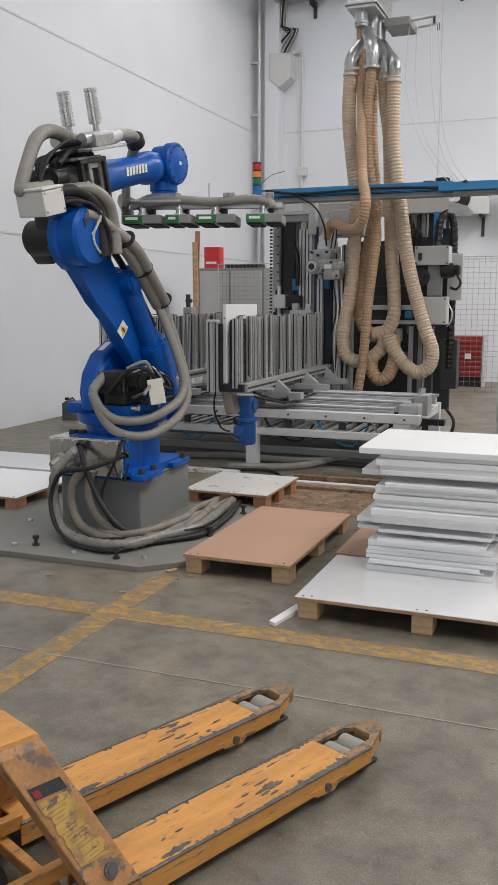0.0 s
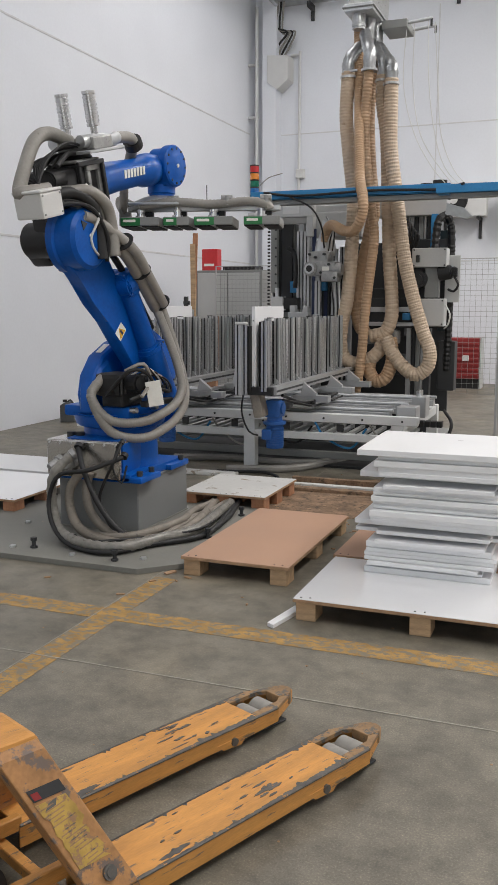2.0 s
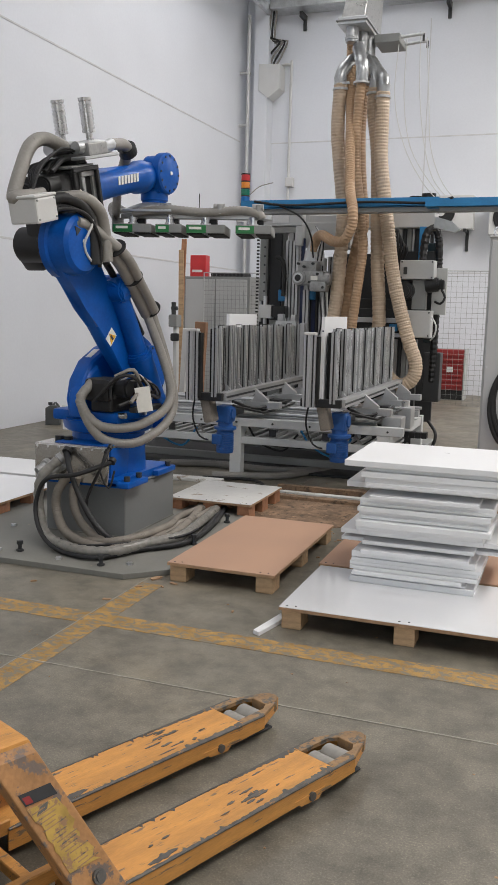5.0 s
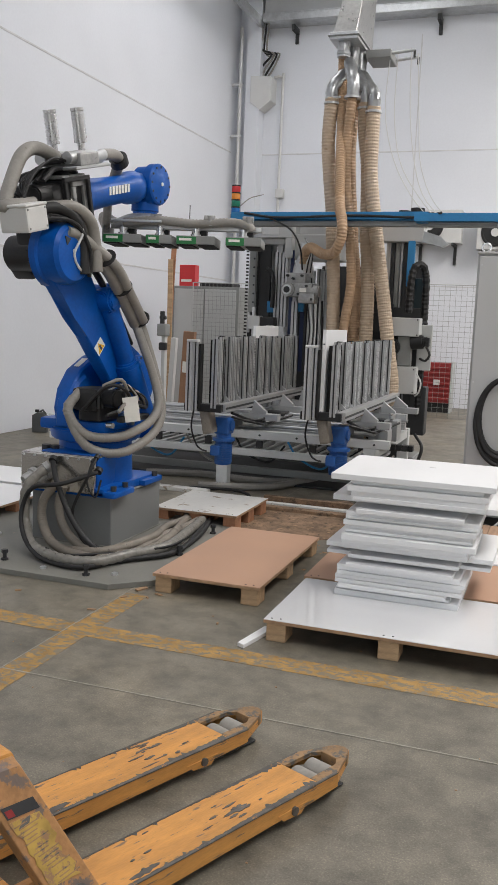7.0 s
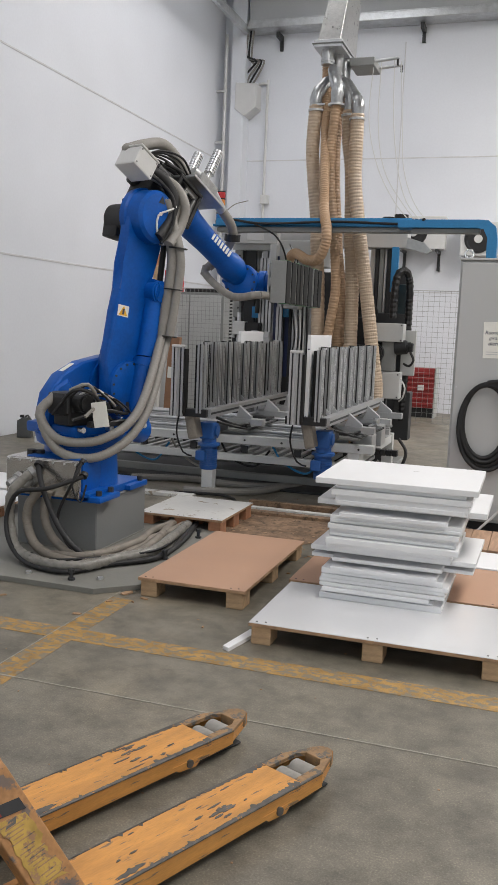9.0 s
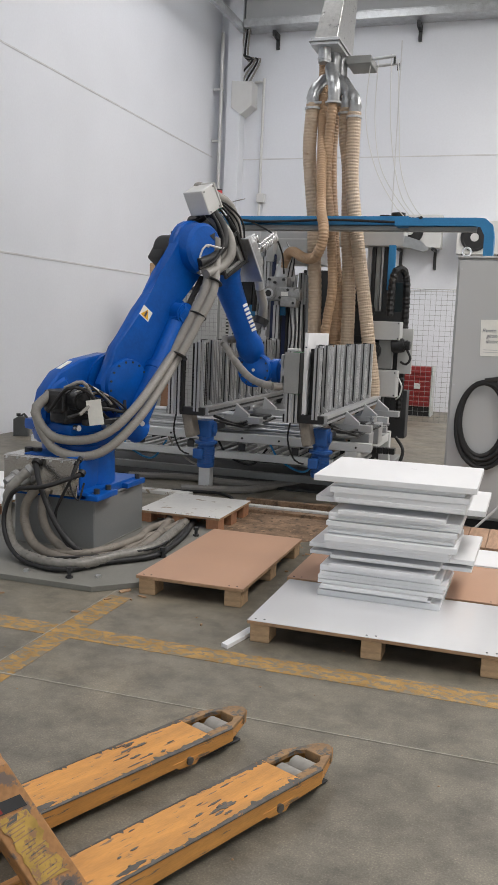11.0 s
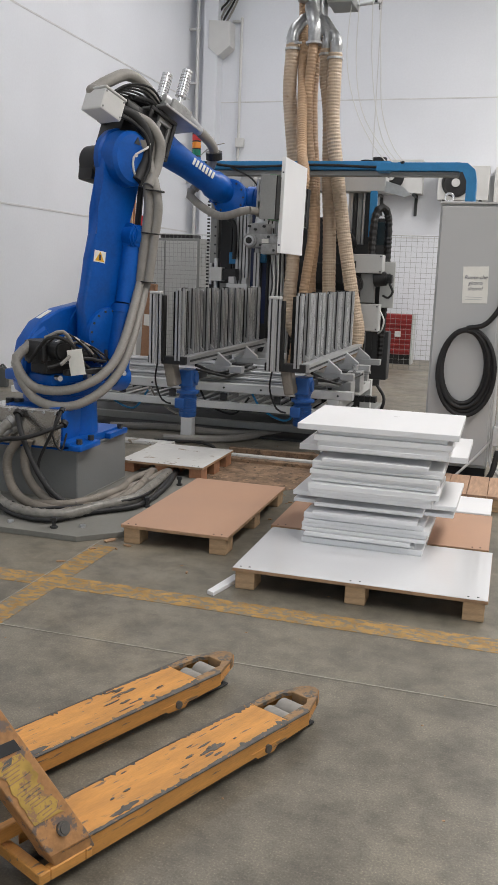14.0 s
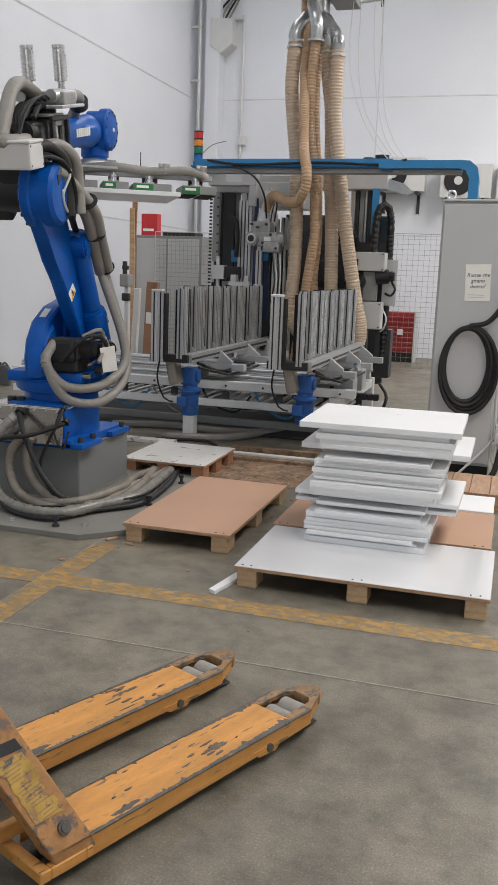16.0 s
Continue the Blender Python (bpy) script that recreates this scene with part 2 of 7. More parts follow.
def twin(ob, m, parent=None):
    """Another piece on the same mesh."""
    o = new(ob.name.split(".")[0], ob.data)
    o.parent = parent or ob.parent
    o.matrix_basis = m
    if "label" in ob:
        o["label"] = ob["label"]
    return o


def thing(name, label, category, m=None, group="", kind=""):
    ob = new(name)
    ob.empty_display_size = 0.05
    if m is not None:
        ob.matrix_basis = m
    return tagged(ob, label, category, group, kind)


def B(*boxes, bevel=0.003, bm=None):
    """Boxes as (x0, x1, y0, y1, z0, z1), lightly bevelled."""
    bm = bm or bmesh.new()
    for x0, x1, y0, y1, z0, z1 in boxes:
        r = bmesh.ops.create_cube(bm, size=1.0)
        vs = r["verts"]
        s = Vector((abs(x1 - x0), abs(y1 - y0), abs(z1 - z0)))
        bmesh.ops.scale(bm, vec=s, verts=vs)
        bmesh.ops.translate(bm, vec=((x0 + x1) / 2, (y0 + y1) / 2, (z0 + z1) / 2), verts=vs)
        if bevel:
            w = min(bevel, min(s) * 0.3)
            bmesh.ops.bevel(bm, geom=list({e for v in vs for e in v.link_edges}), offset=w, segments=2 if bevel > 0.006 else 1, affect="EDGES", profile=0.6)
    return bm


def xform(bm, m):
    bmesh.ops.transform(bm, matrix=m, verts=bm.verts)
    return bm


def C(p0, p1, r0, r1=None, seg=20, bm=None, bevel=0.0):
    """A capped cone or cylinder between two points."""
    bm = bm or bmesh.new()
    p0, p1 = Vector(p0), Vector(p1)
    d = p1 - p0
    m = Matrix.Translation((p0 + p1) / 2) @ d.to_track_quat("Z", "Y").to_matrix().to_4x4()
    r = bmesh.ops.create_cone(bm, cap_ends=True, segments=seg, radius1=r0, radius2=r0 if r1 is None else r1, depth=d.length, matrix=m)
    if bevel:
        es = [e for e in {e for v in r["verts"] for e in v.link_edges} if len(e.link_faces) == 2 and e.calc_face_angle(0) > 0.9]
        bmesh.ops.bevel(bm, geom=es, offset=bevel, segments=2, affect="EDGES")
    return bm


def lathe(profile, p0, axis, seg=24, bm=None):
    """A turned shape: (distance along axis, radius) stations."""
    bm = bm or bmesh.new()
    q = Vector(axis).to_track_quat("Z", "Y").to_matrix().to_4x4()
    m = Matrix.Translation(p0) @ q
    rings = []
    for h, r in profile:
        rings.append([bm.verts.new(m @ Vector((r * math.cos(2 * math.pi * k / seg), r * math.sin(2 * math.pi * k / seg), h))) for k in range(seg)])
    for a, b in zip(rings, rings[1:]):
        for k in range(seg):
            bm.faces.new((a[k], a[(k + 1) % seg], b[(k + 1) % seg], b[k]))
    bm.faces.new(rings[0][::-1])
    bm.faces.new(rings[-1])
    return bm


def smooth_path(pts, step=0.03):
    """Catmull-Rom through the points, evenly stepped."""
    P = [Vector(p) for p in pts]
    P = [P[0] * 2 - P[1]] + P + [P[-1] * 2 - P[-2]]
    out = []
    for i in range(1, len(P) - 2):
        a, b, c, d = P[i - 1:i + 3]
        n = max(2, int((c - b).length / step))
        for k in range(n):
            t = k / n
            out.append(0.5 * ((2 * b) + (c - a) * t + (2 * a - 5 * b + 4 * c - d) * t * t + (3 * b - a - 3 * c + d) * t ** 3))
    out.append(P[-2])
    return out


def tube(pts, r, seg=10, step=0.03, ribs=0.0, pitch=0.024, bm=None):
    """A hose along a smooth path; ribs: height of its corrugation."""
    bm = bm or bmesh.new()
    path = smooth_path(pts, min(step, pitch / 2) if ribs else step)
    up = Vector((0.31, 0.2, 0.93))
    rings = []
    n = None
    for i, p in enumerate(path):
        t = (path[min(i + 1, len(path) - 1)] - path[max(i - 1, 0)]).normalized()
        n = (up if n is None else n)
        n = (n - t * n.dot(t)).normalized()
        b = t.cross(n)
        rad = r + (ribs if i % 2 else 0.0)
        rings.append([bm.verts.new(p + (n * math.cos(2 * math.pi * k / seg) + b * math.sin(2 * math.pi * k / seg)) * rad) for k in range(seg)])
    for a, b in zip(rings, rings[1:]):
        for k in range(seg):
            bm.faces.new((a[k], a[(k + 1) % seg], b[(k + 1) % seg], b[k]))
    bm.faces.new(rings[0][::-1])
    bm.faces.new(rings[-1])
    return bm


def prism(outline, a0, a1, axis="y", bevel=0.0, bm=None):
    """A flat outline (two coordinates) drawn out along an axis."""
    bm = bm or bmesh.new()
    put = {"y": lambda u, v, w: (u, w, v), "x": lambda u, v, w: (w, u, v), "z": lambda u, v, w: (u, v, w)}[axis]
    lo = [bm.verts.new(put(u, v, a0)) for u, v in outline]
    hi = [bm.verts.new(put(u, v, a1)) for u, v in outline]
    n = len(lo)
    bm.faces.new(lo)
    bm.faces.new(hi[::-1])
    side = [bm.faces.new((lo[i], hi[i], hi[(i + 1) % n], lo[(i + 1) % n])) for i in range(n)]
    if bevel:
        es = [e for f in bm.faces for e in f.edges if abs((e.verts[0].co - e.verts[1].co).normalized().dot(Vector(put(0, 0, 1)))) < 0.5]
        bmesh.ops.bevel(bm, geom=list(set(es)), offset=bevel, segments=3, affect="EDGES", profile=0.6)
    return bm


def join(*bms):
    """Several bmeshes as one."""
    out = bmesh.new()
    for b in bms:
        me = bpy.data.meshes.new("tmp")
        b.to_mesh(me)
        b.free()
        out.from_mesh(me)
        bpy.data.meshes.remove(me)
    return out


def extrusion(length, w=0.045, d=0.045):
    """A slotted aluminium profile standing along z."""
    g, k = 0.007, 0.012
    hw, hd = w / 2, d / 2
    o = [(-hw, -hd), (-g / 2 - 0.002, -hd), (-g / 2 - 0.002, -hd + k), (g / 2 + 0.002, -hd + k), (g / 2 + 0.002, -hd), (hw, -hd), (hw, -g / 2), (hw - k, -g / 2), (hw - k, g / 2), (hw, g / 2), (hw, hd), (g / 2, hd), (g / 2, hd - k), (-g / 2, hd - k), (-g / 2, hd), (-hw, hd), (-hw, g / 2), (-hw + k, g / 2), (-hw + k, -g / 2), (-hw, -g / 2)]
    bm = prism(o, 0, length, "z")
    # slot faces take the dark tone, shade put into the colour
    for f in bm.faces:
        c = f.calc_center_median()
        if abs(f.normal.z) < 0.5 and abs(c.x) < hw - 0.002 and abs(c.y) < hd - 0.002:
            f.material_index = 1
    return bm

# ---- the hall ----
XL, YB = -6.0, 15.97
XR, YF = 6.5, -6.2


def structure(name, bm, material, label, smooth=False):
    return tagged(part(name, bm, material, None, label, smooth), kind="structure")


def hall():
    f = structure("floor", B((XL - 0.3, XR + 0.3, YF - 0.3, YB + 0.3, -0.2, 0), bevel=0), M_FLOOR, "worn grey-brown concrete factory floor")
    for y, x0, x1, w in ((2.853, -6.0, 6.5, 0.0035), (8.6, -6.0, 6.5, 0.004)):
        part("saw_joint", B((x0, x1, y - w, y + w, 0.0005, 0.0025), bevel=0), M_JOINT, f, "pale filled saw cut")
    part("saw_joint", B((-1.9975, -1.9935, -6.0, 16, 0.0005, 0.0022), bevel=0), M_JOINT, f, "thin pale saw cut")
    wl = structure("wall_left", B((XL - 0.25, XL, YF, YB, 0, CEIL), bevel=0), M_WALL, "white painted precast concrete wall")
    wb = structure("wall_back", B((XL - 0.25, XR, YB, YB + 0.25, 0, CEIL), bevel=0), M_WALL, "white painted precast concrete wall")
    for z in (2.13, 4.45):
        part("panel_joint", B((XL, XL + 0.006, YF, YB - 0.3, z - 0.012, z + 0.012), bevel=0.002), M_SEAM, wl, "grey sealant joint between wall panels")
        part("panel_joint", B((XL + 0.3, XR, YB - 0.006, YB, z - 0.011, z + 0.011), bevel=0.002), M_SEAM, wb, "grey sealant joint between wall panels")
    for x in (-2.66, 1.4):
        part("panel_joint", B((x - 0.01, x + 0.01, YB - 0.007, YB, 0, 6.4), bevel=0.002), M_SEAM, wb)
    # unseen wall added to close the lit space on the right
    structure("wall_right", B((XR, XR + 0.25, YF, YB, 0, CEIL), bevel=0), M_GREYWALL, "unseen pale wall added to close the hall")
    # unseen wall added behind the camera, open where the fill lamp stands
    structure("wall_front", B((XL - 0.25, -2.5, YF - 0.25, YF, 0, CEIL), (4.5, XR, YF - 0.25, YF, 0, CEIL), (-2.5, 4.5, YF - 0.25, YF, 4.6, CEIL), bevel=0), M_GREYWALL, "unseen added wall with an opening for the fill lamp")
    # ceiling with openings made for the added roof lamps
    xs = sorted({XL - 0.25, XR + 0.25} | {v for s in ROOF_LAMP_OPENINGS for v in (s[0] - s[2] / 2, s[0] + s[2] / 2)})
    ys = sorted({YF - 0.25, YB + 0.25} | {v for s in ROOF_LAMP_OPENINGS for v in (s[1] - s[3] / 2, s[1] + s[3] / 2)})
    bx = []
    for x0, x1 in zip(xs, xs[1:]):
        for y0, y1 in zip(ys, ys[1:]):
            cx, cy = (x0 + x1) / 2, (y0 + y1) / 2
            if not any(abs(cx - s[0]) < s[2] / 2 and abs(cy - s[1]) < s[3] / 2 for s in ROOF_LAMP_OPENINGS):
                bx.append((x0, x1, y0, y1, CEIL, CEIL + 0.2))
    structure("ceiling", B(*bx, bevel=0), M_CEIL, "grey concrete hall ceiling")
    # corner column and the beam along the back wall
    structure("corner_column", B((-5.76, -5.49, YB - 0.3, YB, 0, CEIL), bevel=0.01), M_WALL, "white painted corner column")
    structure("ceiling_beam", B((-5.44, XR, YB - 0.42, YB - 0.36, 6.66, 6.78), (-5.44, XR, YB - 0.36, YB, 6.66, 6.68), (-5.44, XR, YB - 0.42, YB - 0.3, 6.78, 6.8), bevel=0.004), M_GALV, "grey steel crane rail along the wall top")
    structure("ceiling_beam", B((-5.53, -5.45, YF, YB - 0.3, 6.6, 6.68), (-5.49, -5.45, YF, YB - 0.3, 6.68, 6.74), bevel=0.004), M_GALV, "grey steel crane rail beside the wall")
    structure("wall_lintel", B((-5.44, XR, YB - 0.3, YB - 0.004, 6.82, CEIL), bevel=0.004), M_CEIL, "grey concrete lintel over the back wall")
    for x in (-4.9, -2.35, 0.2):
        br = structure("beam_bracket", B((x - 0.03, x + 0.03, YB - 0.3, YB, 6.52, 6.62), (x - 0.03, x + 0.03, YB - 0.05, YB - 0.006, 6.36, 6.52), bevel=0.004), M_DARKM, "dark steel wall bracket")


def floor_line(name, x0, x1, y0, y1):
    return structure(name, B((x0, x1, y0, y1, 0.0004, 0.0014), bevel=0), M_YELLOW, "worn yellow floor marking line")


def wall_services():
    xb = -5.55
    bx = thing("cable_box", "white angular cable trunking box on the wall", "trunking box")
    part("housing", prism([(-5.66, 5.78), (-5.26, 5.75), (-5.26, 5.34), (-5.47, 5.18), (-5.66, 5.32)], YB - 0.32, YB - 0.002, "y", 0.01), M_WPLAS, bx)
    cd = thing("conduit", "grey steel conduit running up the corner", "conduit")
    part("pipe", C((-5.84, YB - 0.36, 0.2), (-5.84, YB - 0.36, 6.6), 0.032, seg=12), M_COAT, cd, smooth=True)
    for z in (3.0, 4.7, 5.6):
        part("clip", B((-6.0, -5.8, YB - 0.39, YB - 0.33, z, z + 0.04)), M_COAT, cd)
    c2 = thing("conduit", "thin white conduit beside the cable box", "conduit")
    part("pipe", tube([(-5.3, YB - 0.05, 5.8), (-5.14, YB - 0.05, 5.8), (-5.13, YB - 0.05, 5.65), (-5.13, YB - 0.05, 3.4), (-5.13, YB - 0.05, 1.5)], 0.025, 8, 0.2), M_WPLAS, c2, smooth=True)
    part("socket_box", B((-5.17, -5.02, YB - 0.12, YB, 3.66, 3.82), bevel=0.012), M_WPLAS, c2)
    ca = thing("cable_bundle", "loose grey cables looping from the ceiling rail", "cables")
    for k in range(4):
        o = 0.05 * k
        part("cable", tube([(-5.5 + o, YB - 0.3, 6.7), (-5.55 + o, YB - 0.2, 6.3 - o), (-5.3 + o, YB - 0.25, 6.15), (-5.5 + o, YB - 0.15, 5.98 - o), (-5.56 + o, YB - 0.15, 5.77)], 0.018, 6, 0.06), M_GHOSE if k % 2 else M_CABLE, ca, smooth=True)


def condenser(x, z, label):
    c = thing("air_conditioner", label, "air conditioner")
    part("casing", B((x - 0.42, x + 0.42, YB - 0.36, YB - 0.06, z, z + 0.56), bevel=0.012), M_WPLAS, c)
    part("fan_guard", lathe([(0, 0.235), (0.02, 0.235), (0.022, 0.2), (0.012, 0.19), (0.012, 0.06), (0.03, 0.05)], (x - 0.12, YB - 0.36, z + 0.28), (0, -1, 0), 28), M_BLACK, c, smooth=True)
    part("hub", C((x - 0.12, YB - 0.385, z + 0.28), (x - 0.12, YB - 0.4, z + 0.28), 0.07, seg=18), M_WPLAS, c)
    for s in (-0.3, 0.3):
        part("bracket", B((x + s - 0.025, x + s + 0.025, YB - 0.44, YB, z - 0.05, z), (x + s - 0.025, x + s + 0.025, YB - 0.05, YB - 0.002, z - 0.35, z - 0.05)), M_DARKM, c)


def wire_fence(x0, x1, y, z0, z1, nx, nz, label):
    f = thing("mesh_fence", label, "fence")
    part("frame", B((x0 - 0.012, x0, y - 0.01, y + 0.01, 0, z1 + 0.01), (x1, x1 + 0.012, y - 0.01, y + 0.01, 0, z1 + 0.01), (x0, x1, y - 0.006, y + 0.006, z1, z1 + 0.012)), M_GREYP, f)
    bx = [(x0 + (x1 - x0) * k / nx - 0.0018, x0 + (x1 - x0) * k / nx + 0.0018, y - 0.002, y + 0.002, z0, z1) for k in range(1, nx)]
    bz = [(x0, x1, y - 0.006, y, z0 + (z1 - z0) * k / nz - 0.0018, z0 + (z1 - z0) * k / nz + 0.0018) for k in range(nz + 1)]
    tagged(part("wire_mesh", B(*bx, *bz, bevel=0), M_MGREY, f, "welded grey wire mesh"), kind="stuff")


def background():
    wire_fence(-2.6, -1.0, 13.25, 0.08, 2.03, 20, 26, "grey welded wire mesh safety fence panel")
    wire_fence(-4.93, -4.1, 11.6, 0.1, 1.9, 14, 30, "grey welded wire mesh safety fence panel")
    r = thing("heater_panel", "dark red ribbed panel unit standing by the wall", "heater")
    part("casing", B((-2.45, -1.66, 14.9, 15.25, 0.16, 0.83), bevel=0.012), M_DRED, r)
    for k in range(7):
        part("rib", B((-2.43, -1.68, 14.88, 14.9, 0.21 + k * 0.085, 0.245 + k * 0.085)), M_DRED, r)
    part("socket", B((-1.93, -1.83, 14.86, 14.89, 0.46, 0.55)), M_WPLAS, r)
    part("base", B((-2.45, -1.66, 14.95, 15.2, 0, 0.16)), M_BLACK, r)
    part("side_panel", B((-1.655, -1.63, 14.88, 15.25, 0.0, 0.85)), M_GREYP, r)
    condenser(-2.15, 2.85, "white wall-mounted air conditioning unit seen from below")
    condenser(-1.05, 2.75, "white wall-mounted air conditioner with black fan")
    ct = thing("wall_trunking", "pale grey box on the back wall", "trunking box")
    part("housing", B((-0.55, -0.1, YB - 0.2, YB - 0.002, 2.6, 3.3), bevel=0.01), M_WPLAS, ct)
    # grey cabinet with a red box on it, beside the wall
    k = thing("steel_cabinet", "grey sheet steel cabinet behind the mesh fence", "cabinet")
    part("body", B((-5.32, -4.3, 11.75, 12.3, 0.05, 1.86), bevel=0.008), M_MGREY, k)
    part("door", B((-5.28, -4.83, 11.735, 11.75, 0.1, 1.82)), M_GREYP, k)
    part("door", B((-4.81, -4.34, 11.735, 11.75, 0.1, 1.82)), M_GREYP, k)
    part("foot", B((-5.32, -4.3, 11.8, 12.25, 0, 0.05)), M_BLACK, k)
    rb = thing("red_box", "small red packaging box with white print on the cabinet", "box")
    part("carton", B((-5.24, -5.0, 11.8, 11.95, 1.86, 2.16), bevel=0.004), M_RED, rb)
    part("print", B((-5.21, -5.05, 11.796, 11.799, 1.92, 1.955), bevel=0), M_PAPER, rb, "white printed bar")
    tl = thing("tool_case", "black flat case lying on the cabinet", "case")
    part("case", B((-4.94, -4.45, 11.85, 12.2, 1.86, 1.92), bevel=0.015), M_BLACK, tl)
    # leaning timber and packing against the wall
    for i, (x, y, h, mt, lab) in enumerate(((-5.2, 11.3, 2.35, M_REDW, "long reddish plank leaning upright by the cabinet"), (-5.12, 11.25, 2.2, M_WOOD, "long raw timber batten leaning upright by the cabinet"))):
        p = thing("plank", lab, "plank", pose(x, y, 0, -1.5, 1.5 - i * 2.5, 0))
        part("board", B((-0.035, 0.035, -0.012, 0.012, 0, h)), mt, p)
    for x, y, h, w, mt, lab in ((-4.72, 10.4, 1.15, 0.035, M_WPLAS, "white post section standing beside the cabinet"), (-4.47, 10.3, 1.24, 0.075, M_CARD, "brown printed cardboard sleeve standing upright")):
        p = thing("upright_offcut", lab, "offcut", pose(x, y, 0, 0, 3, 0))
        part("board", B((-w, w, -0.04, 0.04, 0, h), bevel=0.006), mt, p)
        if mt is M_CARD:
            part("print", B((-w * 0.7, w * 0.7, -0.044, -0.041, 0.72, 0.86), bevel=0), M_PAPER, p, "pale printed bars")
    pm = thing("wall_pump", "grey pump unit on a post by the wall", "pump")
    part("post", B((-4.87, -4.82, 10.45, 10.53, 0, 1.2)), M_WPLAS, pm)
    part("housing", B((-4.91, -4.79, 10.38, 10.54, 1.16, 1.32), bevel=0.02), M_MGREY, pm)
    part("valve", join(C((-4.85, 10.42, 1.32), (-4.85, 10.42, 1.48), 0.03), C((-4.88, 10.42, 1.4), (-4.8, 10.42, 1.4), 0.025)), M_DARKM, pm)
    part("filter_bowl", B((-4.9, -4.8, 10.42, 10.5, 0.98, 1.08), bevel=0.02), M_DARKM, pm)
    j = thing("jerry_can", "dark grey plastic canister on the floor by the wall", "canister")
    part("body", prism([(-0.085, 0), (0.085, 0), (0.085, 0.19), (0.04, 0.235), (-0.03, 0.235), (-0.085, 0.2)], -0.06, 0.06, "y", 0.015), M_CAN, j, smooth=True)
    part("cap", C((-0.035, 0, 0.235), (-0.035, 0, 0.265), 0.025), M_BLACK, j)
    part("grip", tube([(0.0, 0, 0.235), (0.03, 0, 0.262), (0.07, 0, 0.21)], 0.012, 8), M_CAN, j, smooth=True)
    j.matrix_basis = pose(-5.72, 8.95, 0, 0, 0, 20)
    sk = thing("dust_sack", "crumpled brown paper sack on the floor", "sack")
    part("sack", prism([(-0.2, 0), (0.22, 0), (0.2, 0.06), (0.05, 0.13), (-0.14, 0.09)], -0.12, 0.12, "y", 0.03), M_CARD, sk)
    sk.matrix_basis = pose(-4.1, 9.6, 0, 0, 0, 30)


# ---- pallets and boards ----


def pallet(name, x0, x1, y0, y1, h, top_mat, label, block=0.09, rows=(0.0, 0.5, 1.0), edge=M_CHIP, block_mat=M_WOOD, cols=(0.0, 0.5, 1.0), group="pallets"):
    """A board deck on timber blocks; x0..y1 are its outer edges, h its top."""
    p = thing(name, label, "pallet", pose((x0 + x1) / 2, (y0 + y1) / 2, 0), group)
    w, l = x1 - x0, y1 - y0
    t = 0.016
    part("deck_core", B((-w / 2, w / 2, -l / 2, l / 2, h - t, h - 0.0015), bevel=0.001), edge, p, "raw chipboard edge")
    part("deck_face", B((-w / 2 + 0.001, w / 2 - 0.001, -l / 2 + 0.001, l / 2 - 0.001, h - 0.0015, h + 0.001), bevel=0), top_mat, p)
    blk = None
    for cx in cols:
        for cy in rows:
            x = -w / 2 + 0.012 + (w - 0.024 - block) * cx
            y = -l / 2 + 0.01 + (l - 0.02 - block * 1.3) * cy
            if blk is None:
                blk = part("block", B((0, block, 0, block * 1.3, 0, h - t), bevel=0.003), block_mat, p)
                blk.matrix_basis = Matrix.Translation((x, y, 0))
            else:
                twin(blk, Matrix.Translation((x, y, 0)))
    for cx in cols:
        for sx, sy in ((0.02, 0.025), (0.06, 0.03)):
            x = -w / 2 + 0.012 + (w - 0.024 - block) * cx + sx
            part("screw", C((x, -l / 2 + sy, h + 0.001), (x, -l / 2 + sy, h + 0.0025), 0.005, seg=8), M_DARKM, p)
    return p


